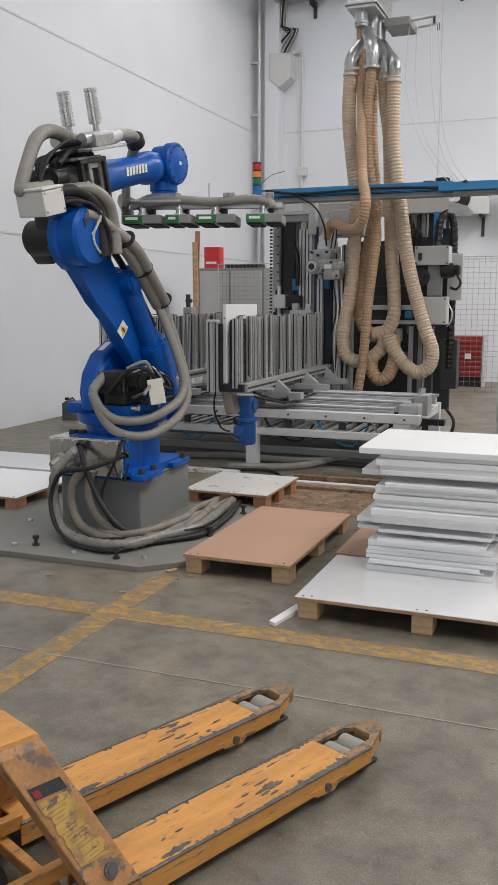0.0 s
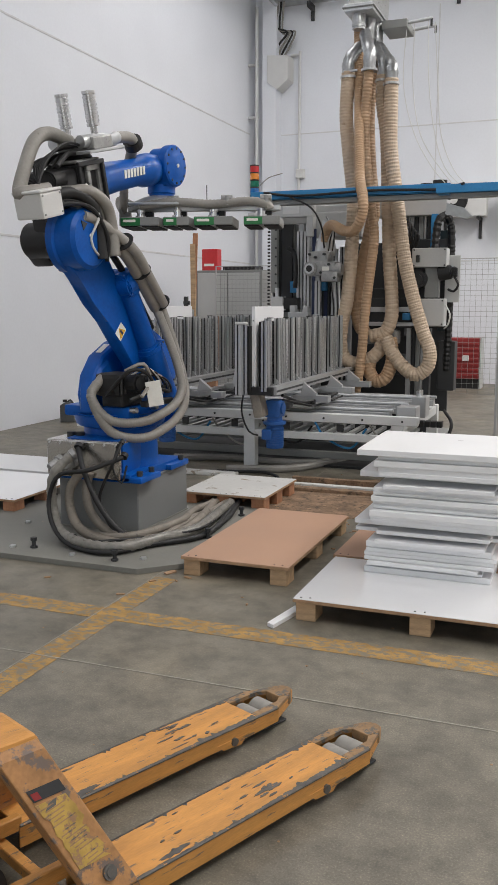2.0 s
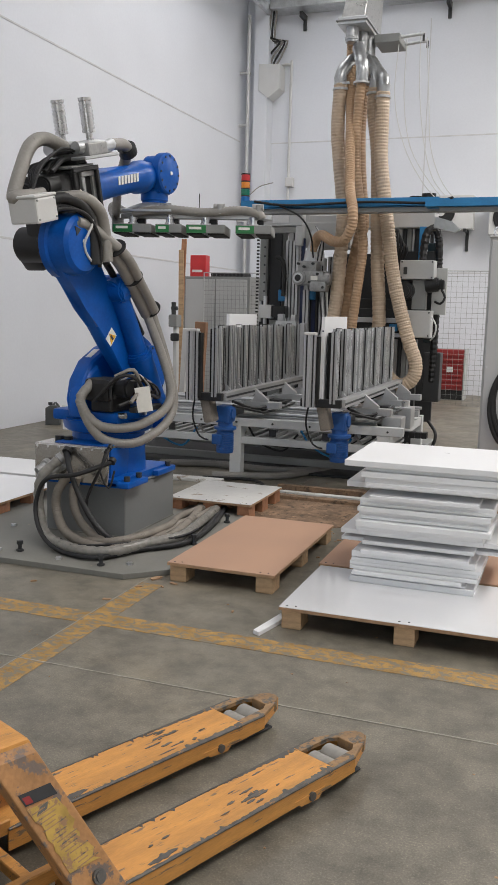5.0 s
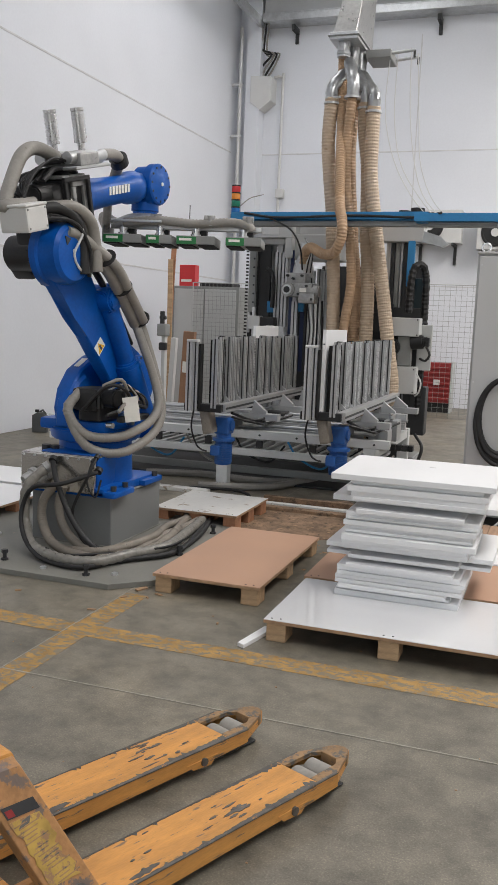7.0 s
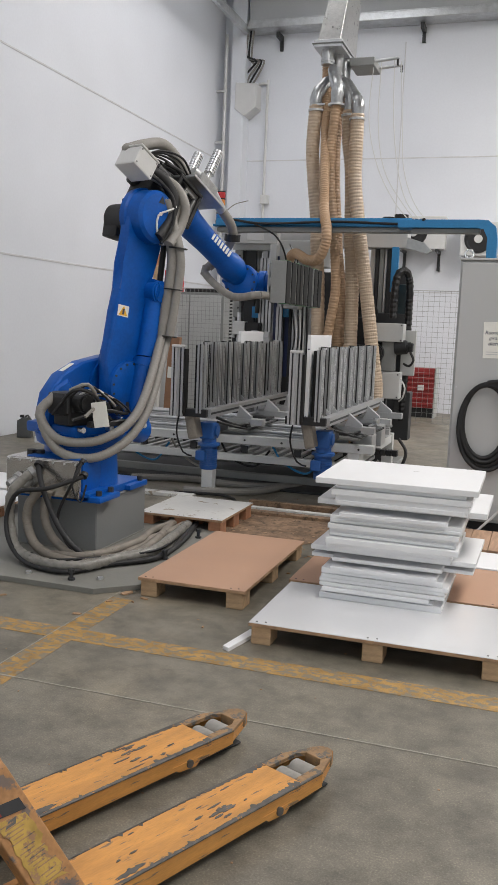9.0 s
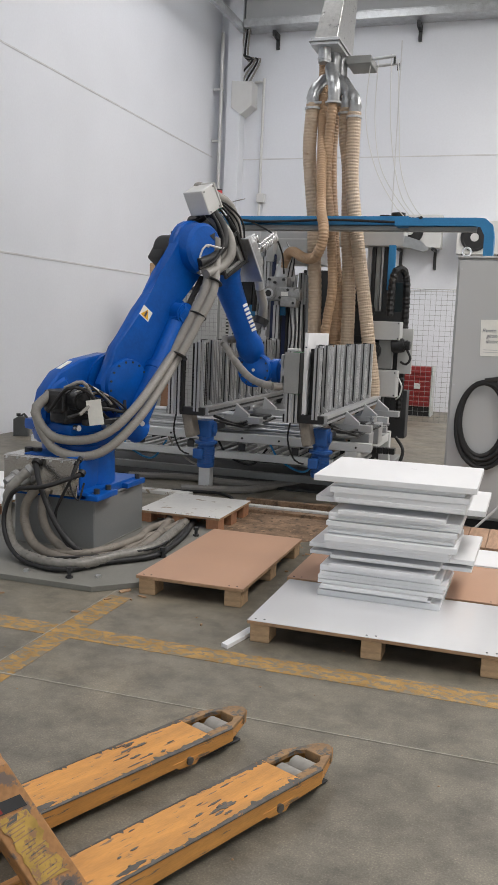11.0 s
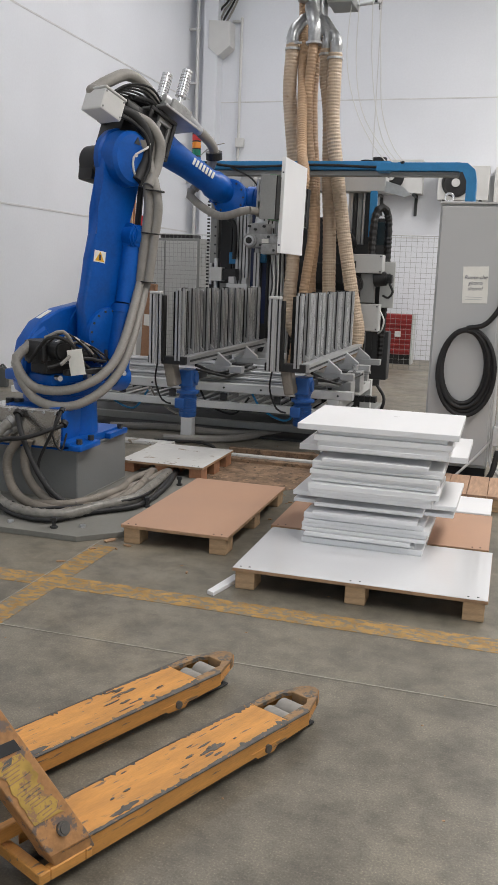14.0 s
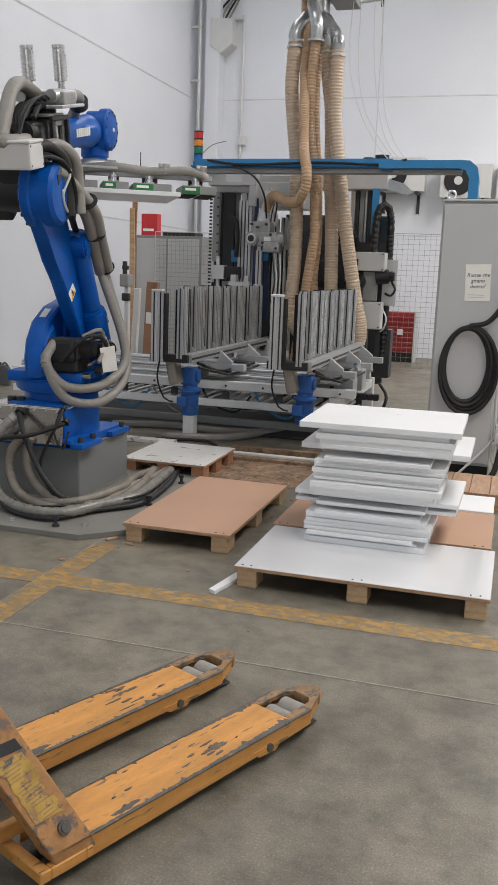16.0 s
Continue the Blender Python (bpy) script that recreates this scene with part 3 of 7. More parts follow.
def white_stack():
    rnd = random.Random(7)
    z = 0.1015
    # bottom to top: left and right edge, set-back of the front, depth, thickness
    spec = [(-0.955, -0.36, 0, 0.45, 0.03), (-0.95, -0.4, 0.01, 0.44, 0.012), (-0.94, -0.42, -0.02, 0.44, 0.02), (-0.955, -0.345, 0.0, 0.46, 0.02), (-0.96, -0.35, 0.01, 0.46, 0.02),
            (-0.95, -0.335, 0.005, 0.46, 0.02), (-0.95, -0.36, 0.01, 0.44, 0.03), (-0.9, -0.39, -0.03, 0.44, 0.02), (-1.03, -0.23, 0.12, 0.55, 0.02), (-0.9, -0.37, 0.0, 0.44, 0.02),
            (-1.03, -0.22, 0.1, 0.55, 0.025), (-0.925, -0.33, 0.0, 0.45, 0.025), (-0.93, -0.335, -0.01, 0.45, 0.025), (-0.93, -0.3, -0.04, 0.45, 0.03), (-0.92, -0.31, 0.0, 0.45, 0.04),
            (-0.925, -0.3, -0.02, 0.45, 0.025), (-0.92, -0.29, 0.0, 0.45, 0.04), (-0.87, -0.36, -0.03, 0.4, 0.02), (-1.02, -0.19, 0.14, 0.55, 0.03), (-0.9, -0.27, 0.0, 0.45, 0.05),
            (-0.92, -0.26, -0.01, 0.46, 0.03), (-0.9, -0.28, 0.01, 0.45, 0.022), (-1.0, -0.232, -0.02, 0.66, 0.03)]
    for i, (x0, x1, back, deep, th) in enumerate(spec):
        top = i == len(spec) - 1
        y0 = 4.09 + back
        y1 = y0 + deep
        b = thing("white_board", "white melamine board lying on top of the stack" if top else "white melamine furniture board lying in a stack", "board", pose((x0 + x1) / 2 + 0.015, (y0 + y1) / 2, z, 0, 0, rnd.uniform(-0.8, 0.8)), "stacked boards")
        w, l = (x1 - x0) / 2, (y1 - y0) / 2
        part("panel", B((-w, w, -l, l, 0, th - 0.0012), bevel=0.002), M_WHITE, b)
        if th > 0.03:
            part("lipping", B((-w + 0.01, w - 0.01, -l - 0.008, -l - 0.0005, th * 0.1, th * 0.5)), M_WHITE, b)
        if top:
            part("label_mark", B((0.03, 0.06, 0.1, 0.108, th - 0.0012, th - 0.0006), bevel=0), M_COAT, b, "small grey print mark")
        z += th


def pallets():
    pallet("board_pallet", -1.14, -0.02, 3.59, 4.29, 0.1, M_GLOSSW, "pallet with a glossy white board deck carrying the stack", rows=(0.0, 1.0))
    pallet("board_pallet", -1.885, -1.3, 4.01, 5.17, 0.1, M_HARD, "pallet with a tan hardboard deck on timber blocks", cols=(0.0, 1.0))
    pallet("board_pallet", -2.55, -1.94, 5.42, 6.1, 0.11, M_DIRTYW, "pallet with a dirty pale board deck on reddish blocks", block_mat=M_REDW)
    pallet("board_pallet", -5.1, -3.45, 4.76, 5.6, 0.11, M_WHITE, "pallet with a white board deck on reddish blocks", block_mat=M_REDW)
    pallet("board_pallet", -1.16, -0.04, 4.32, 5.0, 0.1, M_HARD, "tan hardboard pallet behind the white stack", rows=(0.0, 1.0))
    lb = thing("loose_board", "white board lying across the pallets", "board", pose(-0.55, 5.2, 0.0))
    part("panel", B((-0.42, 0.5, -0.18, 0.2, 0.09, 0.106)), M_WHITE, lb)
    part("bearer", B((-0.4, 0.48, -0.15, -0.08, 0, 0.09)), M_WOOD, lb)
    part("bearer", B((-0.4, 0.48, 0.1, 0.17, 0, 0.09)), M_WOOD, lb)
    l2 = thing("loose_board", "white board lying flat across two pallet decks", "board", pose(-0.6, 4.5, 0.1015))
    part("panel", B((-0.3, 0.26, -0.22, 0.3, 0, 0.006), bevel=0.001), M_GLOSSW, l2)
    wp = thing("wooden_pallet", "raw plank pallet on the floor behind the boards", "pallet", pose(-0.35, 5.75, 0), "pallets")
    pl = part("plank", B((-0.061, 0.061, -0.28, 0.28, 0.085, 0.105), bevel=0.002), M_PINE, wp)
    pl.matrix_basis = Matrix.Translation((-0.3, 0, 0))
    for i in range(1, 8):
        twin(pl, Matrix.Translation((-0.3 + 0.125 * i, 0, 0)))
    for y in (-0.22, 0, 0.22):
        part("bearer", B((-0.35, 0.62, y - 0.04, y + 0.04, 0, 0.085)), M_WOOD, wp)
    st = thing("board_offcut", "narrow white offcut strip lying on the floor", "offcut", pose(-1.175, 3.6, 0, 0, 0, -2))
    part("strip", prism([(-0.04, -0.12), (-0.005, -0.14), (0.03, 0.06), (0.03, 0.13), (-0.005, 0.13)], 0.0, 0.018, "z", 0.002), M_WHITE, st)
    sb = thing("long_board", "long white board lying on the floor by the machine", "board", pose(-3.1, 6.55, 0.0))
    part("panel", B((-1.6, 0.5, -0.05, 0.05, 0, 0.03)), M_DIRTYW, sb)
    lw = thing("long_board", "long white boards lying on the floor by the wall", "board", pose(-4.6, 6.2, 0.0, 0, 0, 0))
    part("panel", B((-1.0, 1.2, -0.3, 0.3, 0, 0.06)), M_WHITE, lw)
    ch = thing("floor_channel", "dusty steel floor channel with pale edge strips", "channel")
    part("rail", B((-2.1, -0.9, 6.28, 6.34, 0, 0.04)), M_DIRTYW, ch)
    part("rail", B((-2.1, -0.9, 6.18, 6.26, 0, 0.03)), M_DUST, ch)
    part("rail", B((-2.1, -0.9, 6.48, 6.53, 0, 0.05)), M_DUST, ch)
    rnd = random.Random(3)
    for i in range(3):
        o = [(math.cos(a) * r, math.sin(a) * r) for a, r in ((k * math.pi / 9, rnd.uniform(0.75, 1.1)) for k in range(18))]
        d = tagged(part("sawdust", prism([(-1.55 + u * (0.55 - 0.1 * i), 5.75 + i * 0.35 + v * 0.34) for u, v in o], 0.0006, 0.004 + 0.001 * i, "z"), M_DUST, None, "brown sawdust and grit on the floor"), category="dust", kind="stuff")
    d = bmesh.new()
    for i in range(380):
        x, y = rnd.uniform(-2.3, 0.3), rnd.uniform(2.0, 6.4)
        if i < 300:
            x, y = rnd.gauss(-1.6, 0.35), rnd.gauss(5.6, 0.5)
        s = rnd.uniform(0.002, 0.005) * (1.6 if i < 300 else 0.6)
        B((x - s, x + s * rnd.uniform(0.6, 3), y - s, y + s, 0, s * 0.7), bevel=0, bm=d)
    for x, y, s in ((-1.97, 3.86, 0.022), (-1.83, 3.97, 0.025), (-1.86, 3.9, 0.012), (-2.5, 3.72, 0.018), (-2.02, 3.62, 0.022), (-1.95, 4.02, 0.045), (-1.4, 3.7, 0.012)):
        xform_at = pose(x, y, 0.001, 2, 3, x * 700)
        d2 = xform(prism([(-s, -s * 0.25), (s * 0.6, -s * 0.4), (s, s * 0.1), (s * 0.2, s * 0.35), (-s * 0.8, s * 0.3)], 0, 0.006, "z"), xform_at)
        d = join(d, d2)
    tagged(part("wood_chips", d, M_CHIP, None, "scattered wood chips and crumbs on the floor"), category="debris", kind="stuff")


# ---- pallet truck ----


def pallet_truck():
    p = thing("pallet_truck", "worn orange hand pallet truck with lowered forks", "pallet truck", pose(-0.7085, 2.6665, 0, 0, 0, 65.5))
    top, low = 0.088, 0.035
    for s, nm in ((0.187, "fork"), (-0.187, "fork")):
        w = 0.08
        fk = new("fork")
        fk.parent = p
        fk.matrix_basis = Matrix.Translation((0, s, 0))
        # top sheet, rails round the roller window and nose
        part("top_sheet", prism([(-1.07, -w), (-0.225, -w), (-0.225, w), (-1.07, w)], top - 0.006, top, "z", 0.002), M_ORANGE, fk, "chipped orange paint over bare steel")
        for q in (-1, 1):
            part("window_rail", prism([(-0.225, q * w), (-0.13, q * w), (-0.03, q * 0.04), (-0.075, q * 0.03), (-0.1, q * 0.05), (-0.225, q * 0.05)], top - 0.012, top, "z", 0.002), M_SCRAPE, fk, "scraped bare steel rail")
            part("nose_side", prism([(-0.13, q * w), (0.0, q * 0.022), (0.0, q * 0.016), (-0.13, q * (w - 0.006))], 0.045, top - 0.0005, "z"), M_ORANGE, fk)
            part("side_skirt", prism([(-1.07, top), (-0.13, top), (-0.13, low + 0.005), (-0.24, low), (-1.07, low - 0.008)], q * w - 0.0025, q * w + 0.0025, "y"), M_ORANGE, fk, "dented orange side plate")
            part("worn_edge", B((-1.07, -0.13, q * w - 0.005, q * w + 0.004, top - 0.007, top + 0.001)), M_STEEL, fk)
            part("axle_cap", C((-0.33, q * w, 0.042), (-0.33, q * (w + 0.011), 0.042), 0.013, seg=14), M_STEEL, fk)
            part("axle_lug", prism([(-0.375, 0.028), (-0.3, 0.022), (-0.27, 0.05), (-0.4, 0.05)], q * (w + 0.003) - 0.002, q * (w + 0.003) + 0.002, "y"), M_ORANGE, fk)
        rr = random.Random(11 + int(s * 100))
        for q in (-1, 1):
            # paint rubbed off along the top edges, widest near the rollers
            n = 110
            inner = [(-1.07 + 0.84 * j / n, q * (w - rr.uniform(0.001, 0.005) - (0.012 if rr.random() < 0.05 else 0.0) - 0.014 * max(0.0, (j / n - 0.55) / 0.45) * rr.uniform(0.6, 1.2))) for j in range(n + 1)]
            ring = inner + [(-0.23, q * (w - 0.001)), (-1.07, q * (w - 0.001))]
            part("rubbed_edge", prism(ring if q > 0 else ring[::-1], top + 0.0002, top + 0.001, "z"), M_STEEL, fk, "bare steel along the fork edge")
        flakes = [(-0.86, -0.064, 0.09, 0.022)] + [(rr.gauss(-0.5, 0.06), rr.uniform(-0.055, 0.066), rr.uniform(0.02, 0.07), rr.uniform(0.004, 0.014)) for _ in range(10)] + [(rr.uniform(-0.95, -0.3), rr.uniform(-0.06, 0.066), rr.uniform(0.01, 0.035), rr.uniform(0.003, 0.007)) for _ in range(6)]
        for k, (xc, yc, ln, wd) in enumerate(flakes):
            ring = [(xc + ln / 2 * math.cos(v) * rr.uniform(0.7, 1.15), yc + wd / 2 * math.sin(v) * rr.uniform(0.6, 1.2) + 0.1 * wd * math.cos(v)) for v in [j * math.pi / 11 for j in range(22)]]
            part("bare_flake", prism(ring, top + 0.0002, top + 0.0012 + 0.00006 * k, "z"), M_STEEL, fk)
        part("nose", prism([(-0.03, -0.04), (0.0, -0.02), (0.006, 0.0), (0.0, 0.02), (-0.03, 0.04), (-0.075, 0.03), (-0.075, -0.03)], 0.05, top + 0.002, "z", 0.004), M_SCRAPE, fk, "scraped steel fork nose")
        for rx in (-0.185, -0.115):
            part("roller", C((rx, -0.044, 0.042), (rx, 0.044, 0.042), 0.036, seg=24, bevel=0.004), M_ROLLER, fk, "scuffed grey nylon roller", smooth=True)
        part("inner_plate", B((-0.27, -0.055, -w + 0.03, w - 0.03, 0.004, 0.012)), M_DARKM, fk)
        part("strut", C((-1.1, 0, 0.035), (-0.3, 0, 0.04), 0.012, seg=10), M_DARKM, fk)
    # raised bridge between the fork heels
    lean = Matrix(((1, 0, -0.42, 0.038), (0, 1, 0, 0), (0, 0, 1, 0), (0, 0, 0, 1)))
    for s in (1, -1):
        lg = prism([(s * 0.272, 0.055), (s * 0.272, 0.09), (s * 0.105, 0.395), (s * 0.08, 0.415), (s * 0.02, 0.418), (s * 0.02, 0.36), (s * 0.07, 0.35), (s * 0.205, 0.1), (s * 0.205, 0.055)], -1.1, -0.985, "x", 0.006)
        xform(lg, lean)
        part("bridge_leg", lg, M_RUST, p, "rubbed orange bridge leg with worn warning print")
        part("pivot_bolt", join(C((-1.05, s * 0.235, 0.12), (-1.05, s * 0.258, 0.131), 0.017, seg=18), C((-1.05, s * 0.25, 0.127), (-1.05, s * 0.261, 0.1325), 0.011, seg=18)), M_STEEL, p)
        part("link_bar", B((-1.5, -1.06, s * 0.12 - 0.012, s * 0.12 + 0.012, 0.07, 0.11)), M_ORANGE, p)
    part("bridge_top", xform(B((-1.115, -0.98, -0.085, 0.085, 0.375, 0.422), bevel=0.012), lean), M_ORANGE, p)
    face = lean @ pose(-1.045, -0.1895, 0.2425, -28.7, 0, 0)
    rr = random.Random(5)
    ring = [(x, -0.1 + 0.006 * rr.random()) for x in (-0.042, -0.02, 0.0, 0.02, 0.042)] + [(0.042 - 0.02 * rr.random() ** 2, -0.085 + 0.015 * k) for k in range(11)] + [(-0.042 + 0.012 * rr.random() ** 2, 0.065 - 0.015 * k) for k in range(11)]
    part("warning_print", xform(prism(ring, -0.0011, 0.0011, "y"), face), M_YWORN, p, "faded yellow warning sticker")
    bars = [(-0.036 + 0.006 * ((k * 5) % 3), 0.03 - 0.008 * ((k * 7) % 4), -0.0016, 0.0016, -0.09 + 0.0085 * k, -0.0872 + 0.0085 * k) for k in range(18) if k not in (3, 11)]
    part("print", xform(B(*bars, bevel=0), face @ pose(0, 0, 0, 0, -9, 0)), M_SCRAPE, p, "worn dark print lines")
    part("sticker", xform(B((-0.04, 0.042, -0.0012, 0.0012, 0.072, 0.1), bevel=0), face), M_DARKM, p, "torn black sticker")
    part("sticker_mark", xform(B((-0.036, -0.018, -0.0016, 0.0016, 0.075, 0.092), bevel=0), face), M_DRED, p)
    part("scratch", xform(prism([(-0.03, 0.045), (0.0, 0.05), (0.012, 0.065), (-0.012, 0.06)], -0.0015, 0.0015, "y"), face), M_STEEL, p, "bare metal scratch")
    part("heel_plate", B((-1.13, -1.1, -0.275, 0.275, 0.03, 0.06), (-1.0, -0.98, -0.275, 0.275, 0.03, 0.06), (-1.1, -1.0, -0.275, -0.25, 0.03, 0.06), (-1.1, -1.0, 0.25, 0.275, 0.03, 0.06)), M_ORANGE, p)
    part("pump_body", lathe([(0, 0.07), (0.12, 0.07), (0.14, 0.05), (0.3, 0.05), (0.31, 0.03), (0.42, 0.03)], (-1.3, 0, 0.1), (0, 0, 1)), M_DARKM, p, smooth=True)
    part("steer_axle", C((-1.32, -0.1, 0.1), (-1.32, 0.1, 0.1), 0.02), M_DARKM, p)
    for s in (-0.085, 0.085):
        part("steer_wheel", C((-1.32, s - 0.025, 0.1), (-1.32, s + 0.025, 0.1), 0.1, seg=28, bevel=0.006), M_BLACK, p, smooth=True)
    part("tow_bar", tube([(-1.38, 0, 0.35), (-1.55, 0, 0.7), (-1.62, 0, 1.15)], 0.02, 12), M_ORANGE, p, smooth=True)
    part("tow_grip", tube([(-1.62, -0.03, 1.1), (-1.63, -0.12, 1.17), (-1.64, -0.08, 1.26), (-1.64, 0.08, 1.26), (-1.63, 0.12, 1.17), (-1.62, 0.03, 1.1)], 0.013, 10), M_BLACK, p, smooth=True)

# ---- robot ----
RX, RY = -2.701, 4.861
ARM_A, ARM_H, ARM_L, ARM_E, ARM_U = 0.271, 0.995, 1.089, 0.271, 1.142
PLATE_T, PLINTH_T = 0.03, 0.345
WRIST_N = 14


def bolt_ring(name, parent, n, r, centre, axis, size=0.011, depth=0.012):
    """A ring of bolt heads, each a part."""
    q = Vector(axis).to_track_quat("Z", "Y").to_matrix()
    first = None
    for k in range(n):
        a = 2 * math.pi * k / n
        m = Matrix.Translation(Vector(centre) + q @ Vector((r * math.cos(a), r * math.sin(a), 0)))
        if first is None:
            first = part(name, C((0, 0, 0), Vector(axis).normalized() * depth, size, seg=6), M_DARKM, parent, m=m)
        else:
            twin(first, m)


def robot_base():
    pl = thing("floor_plate", "grey painted steel plate bolted to the floor under the robot", "base plate")
    part("plate", prism([(-4.2, 3.93), (-2.1, 3.93), (-1.86, 4.16), (-1.86, 5.3), (-2.1, 5.55), (-4.2, 5.55)], 0.0, PLATE_T, "z", 0.003), M_PLATE, pl)
    b0 = part("anchor_bolt", join(C((0, 0, 0), (0, 0, 0.055), 0.011, seg=10), C((0, 0, 0), (0, 0, 0.012), 0.02, seg=6), C((0, 0, 0.04), (0, 0, 0.06), 0.018, seg=6)), M_DARKM, pl)
    spots = [(-2.83, 4.08), (-3.35, 4.3), (-2.28, 4.02), (-2.0, 4.62), (-2.02, 5.2), (-3.6, 4.05), (-3.5, 5.3), (-2.9, 5.4)]
    b0.matrix_basis = Matrix.Translation((*spots[0], PLATE_T))
    for s in spots[1:]:
        twin(b0, Matrix.Translation((*s, PLATE_T)))
    n0 = part("levelling_nut", C((0, 0, 0), (0, 0, 0.012), 0.018, seg=6), M_GALV, pl)
    spots = [(-2.95, 4.05), (-2.55, 4.03), (-2.15, 4.1), (-3.2, 4.55), (-1.95, 4.9)]
    n0.matrix_basis = Matrix.Translation((*spots[0], PLATE_T))
    for s in spots[1:]:
        twin(n0, Matrix.Translation((*s, PLATE_T)))
    ps = thing("plinth", "dark grey steel robot plinth standing on the plate", "plinth")
    part("body", B((-2.98, -2.435, 4.58, 5.26, PLATE_T, PLINTH_T - 0.012), bevel=0.006), M_PLINTH, ps)
    part("top_plate", B((-2.985, -2.43, 4.575, 5.265, PLINTH_T - 0.012, PLINTH_T), bevel=0.003), M_PLINTH, ps)
    part("weld_bead", B((-2.99, -2.425, 4.572, 4.58, PLATE_T, PLATE_T + 0.008), (-2.435, -2.427, 4.58, 5.26, PLATE_T, PLATE_T + 0.008), bevel=0.002), M_PLATE, ps)


def robot():
    r = thing("robot_arm", "blue six-axis industrial robot with a suction gripper", "robot", pose(RX, RY, 0))
    z0 = PLINTH_T
    base = part("base_casting", join(B((-0.24, 0.26, -0.36, 0.36, z0, z0 + 0.05), bevel=0.01), B((-0.2, 0.2, -0.33, 0.1, z0 + 0.04, z0 + 0.25), bevel=0.03), C((0, 0, z0 + 0.02), (0, 0, z0 + 0.3), 0.235, 0.225, 32, bevel=0.01), B((0.05, 0.33, -0.36, -0.1, z0, z0 + 0.035), bevel=0.008), B((0.05, 0.3, 0.1, 0.36, z0, z0 + 0.035), bevel=0.008)), M_BLUE, r, "blue cast robot base", True)
    for x, y in ((0.29, -0.3), (0.27, 0.3), (0.29, -0.15), (-0.2, 0.33)):
        part("base_bolt", C((x, y, z0 + 0.03), (x, y, z0 + 0.065), 0.018, seg=6), M_DARKM, base)
    cp = part("connector_panel", B((-0.29, 0.205, -0.385, -0.36, z0 + 0.02, z0 + 0.235), bevel=0.004), M_STAIN, base, "brushed stainless connector plate")
    part("panel_top", B((-0.29, 0.2, -0.37, -0.18, z0 + 0.225, z0 + 0.24)), M_STAIN, base)
    for k in range(7):
        part("panel_screw", C((-0.27 + 0.075 * k, -0.386, z0 + 0.222), (-0.27 + 0.075 * k, -0.391, z0 + 0.222), 0.007, seg=8), M_GALV, base)
    for x in (-0.19, -0.1):
        part("connector", lathe([(0, 0.036), (0.03, 0.036), (0.035, 0.026), (0.08, 0.027), (0.1, 0.02)], (x, -0.385, z0 + 0.12), (-0.3, -1, -0.4), 14), M_CAST, base, smooth=True)
    for x in (-0.2, -0.14):
        part("plug", C((x, -0.25, z0 + 0.24), (x, -0.25, z0 + 0.27), 0.028, seg=10), M_BLACK, base)

    # turret: turns about the vertical axis
    tu = new("turret")
    tu.parent = r
    h = ARM_H
    part("ring", join(C((0, 0, z0 + 0.3), (0, 0, z0 + 0.38), 0.27, 0.29, 36, bevel=0.012), B((-0.23, 0.34, -0.22, 0.26, z0 + 0.36, z0 + 0.43), bevel=0.02)), M_BLUE, tu, smooth=True)
    part("side_frame", prism([(-0.24, 0.76), (0.36, 0.76), (0.4, 0.95), (0.36, 1.13), (0.22, 1.19), (0.02, 1.15), (-0.14, 1.07), (-0.23, 0.96), (-0.26, 0.84)], 0.02, 0.14, "y", 0.03), M_BLUE, tu, "rounded blue shoulder casting", True)
    part("shoulder_hub", lathe([(0, 0.2), (0.06, 0.2), (0.07, 0.185), (0.12, 0.18), (0.13, 0.15)], (ARM_A, 0.0, h), (0, 1, 0), 30), M_BLUE, tu, smooth=True)
    part("rear_cover", prism([(-0.27, 0.74), (-0.1, 0.74), (-0.05, 0.98), (-0.1, 1.05), (-0.19, 1.0), (-0.265, 0.88)], 0.0, 0.12, "y", 0.04), M_BLUE, tu, smooth=True)
    part("type_label", xform(B((-0.05, 0.05, -0.0015, 0.0015, -0.02, 0.02), bevel=0), pose(-0.06, 0.08, 1.113, 0, 0, 0) @ pose(0, 0, 0, 0, -27, 0) @ pose(0, 0, 0, 90, 0, 0)), M_PAPER, tu, "small white type plate")
    part("shoulder_motor", join(B((-0.29, -0.09, -0.2, -0.02, 0.84, 0.98), bevel=0.03), C((-0.2, -0.2, 0.92), (-0.2, -0.29, 0.92), 0.055, seg=18, bevel=0.01), B((-0.26, -0.05, -0.2, -0.05, 0.78, 0.9), bevel=0.015)), M_BLACK, tu, "black servo motor with cables")
    for k in range(5):
        part("motor_fin", B((-0.285 + 0.038 * k, -0.27 + 0.038 * k, -0.215, -0.2, 0.86, 0.97), bevel=0.003), M_DARKM, tu)
    for x, z in ((-0.12, 0.93), (-0.06, 0.9), (0.02, 0.88)):
        part("motor_connector", join(B((x - 0.03, x + 0.03, -0.27, -0.19, z - 0.03, z + 0.035), bevel=0.008), C((x, -0.27, z), (x, -0.31, z), 0.02, seg=12)), M_BLACK, tu)
    for k in range(5):
        part("sensor_cable", tube([(-0.27 + 0.05 * k, -0.22, 0.96), (-0.2 + 0.04 * k, -0.3 - 0.01 * k, 1.03 - 0.02 * k), (-0.08 + 0.04 * k, -0.32, 0.95 - 0.015 * k), (0.06 + 0.03 * k, -0.26, 0.84)], 0.006, 8), (M_CABLE, M_WPLAS, M_CABLE, M_GHOSE, M_CABLE)[k], tu, smooth=True)
    part("cable_clamp", B((-0.2, 0.1, -0.33, -0.28, 0.78, 0.815), bevel=0.006), M_BLACK, tu)
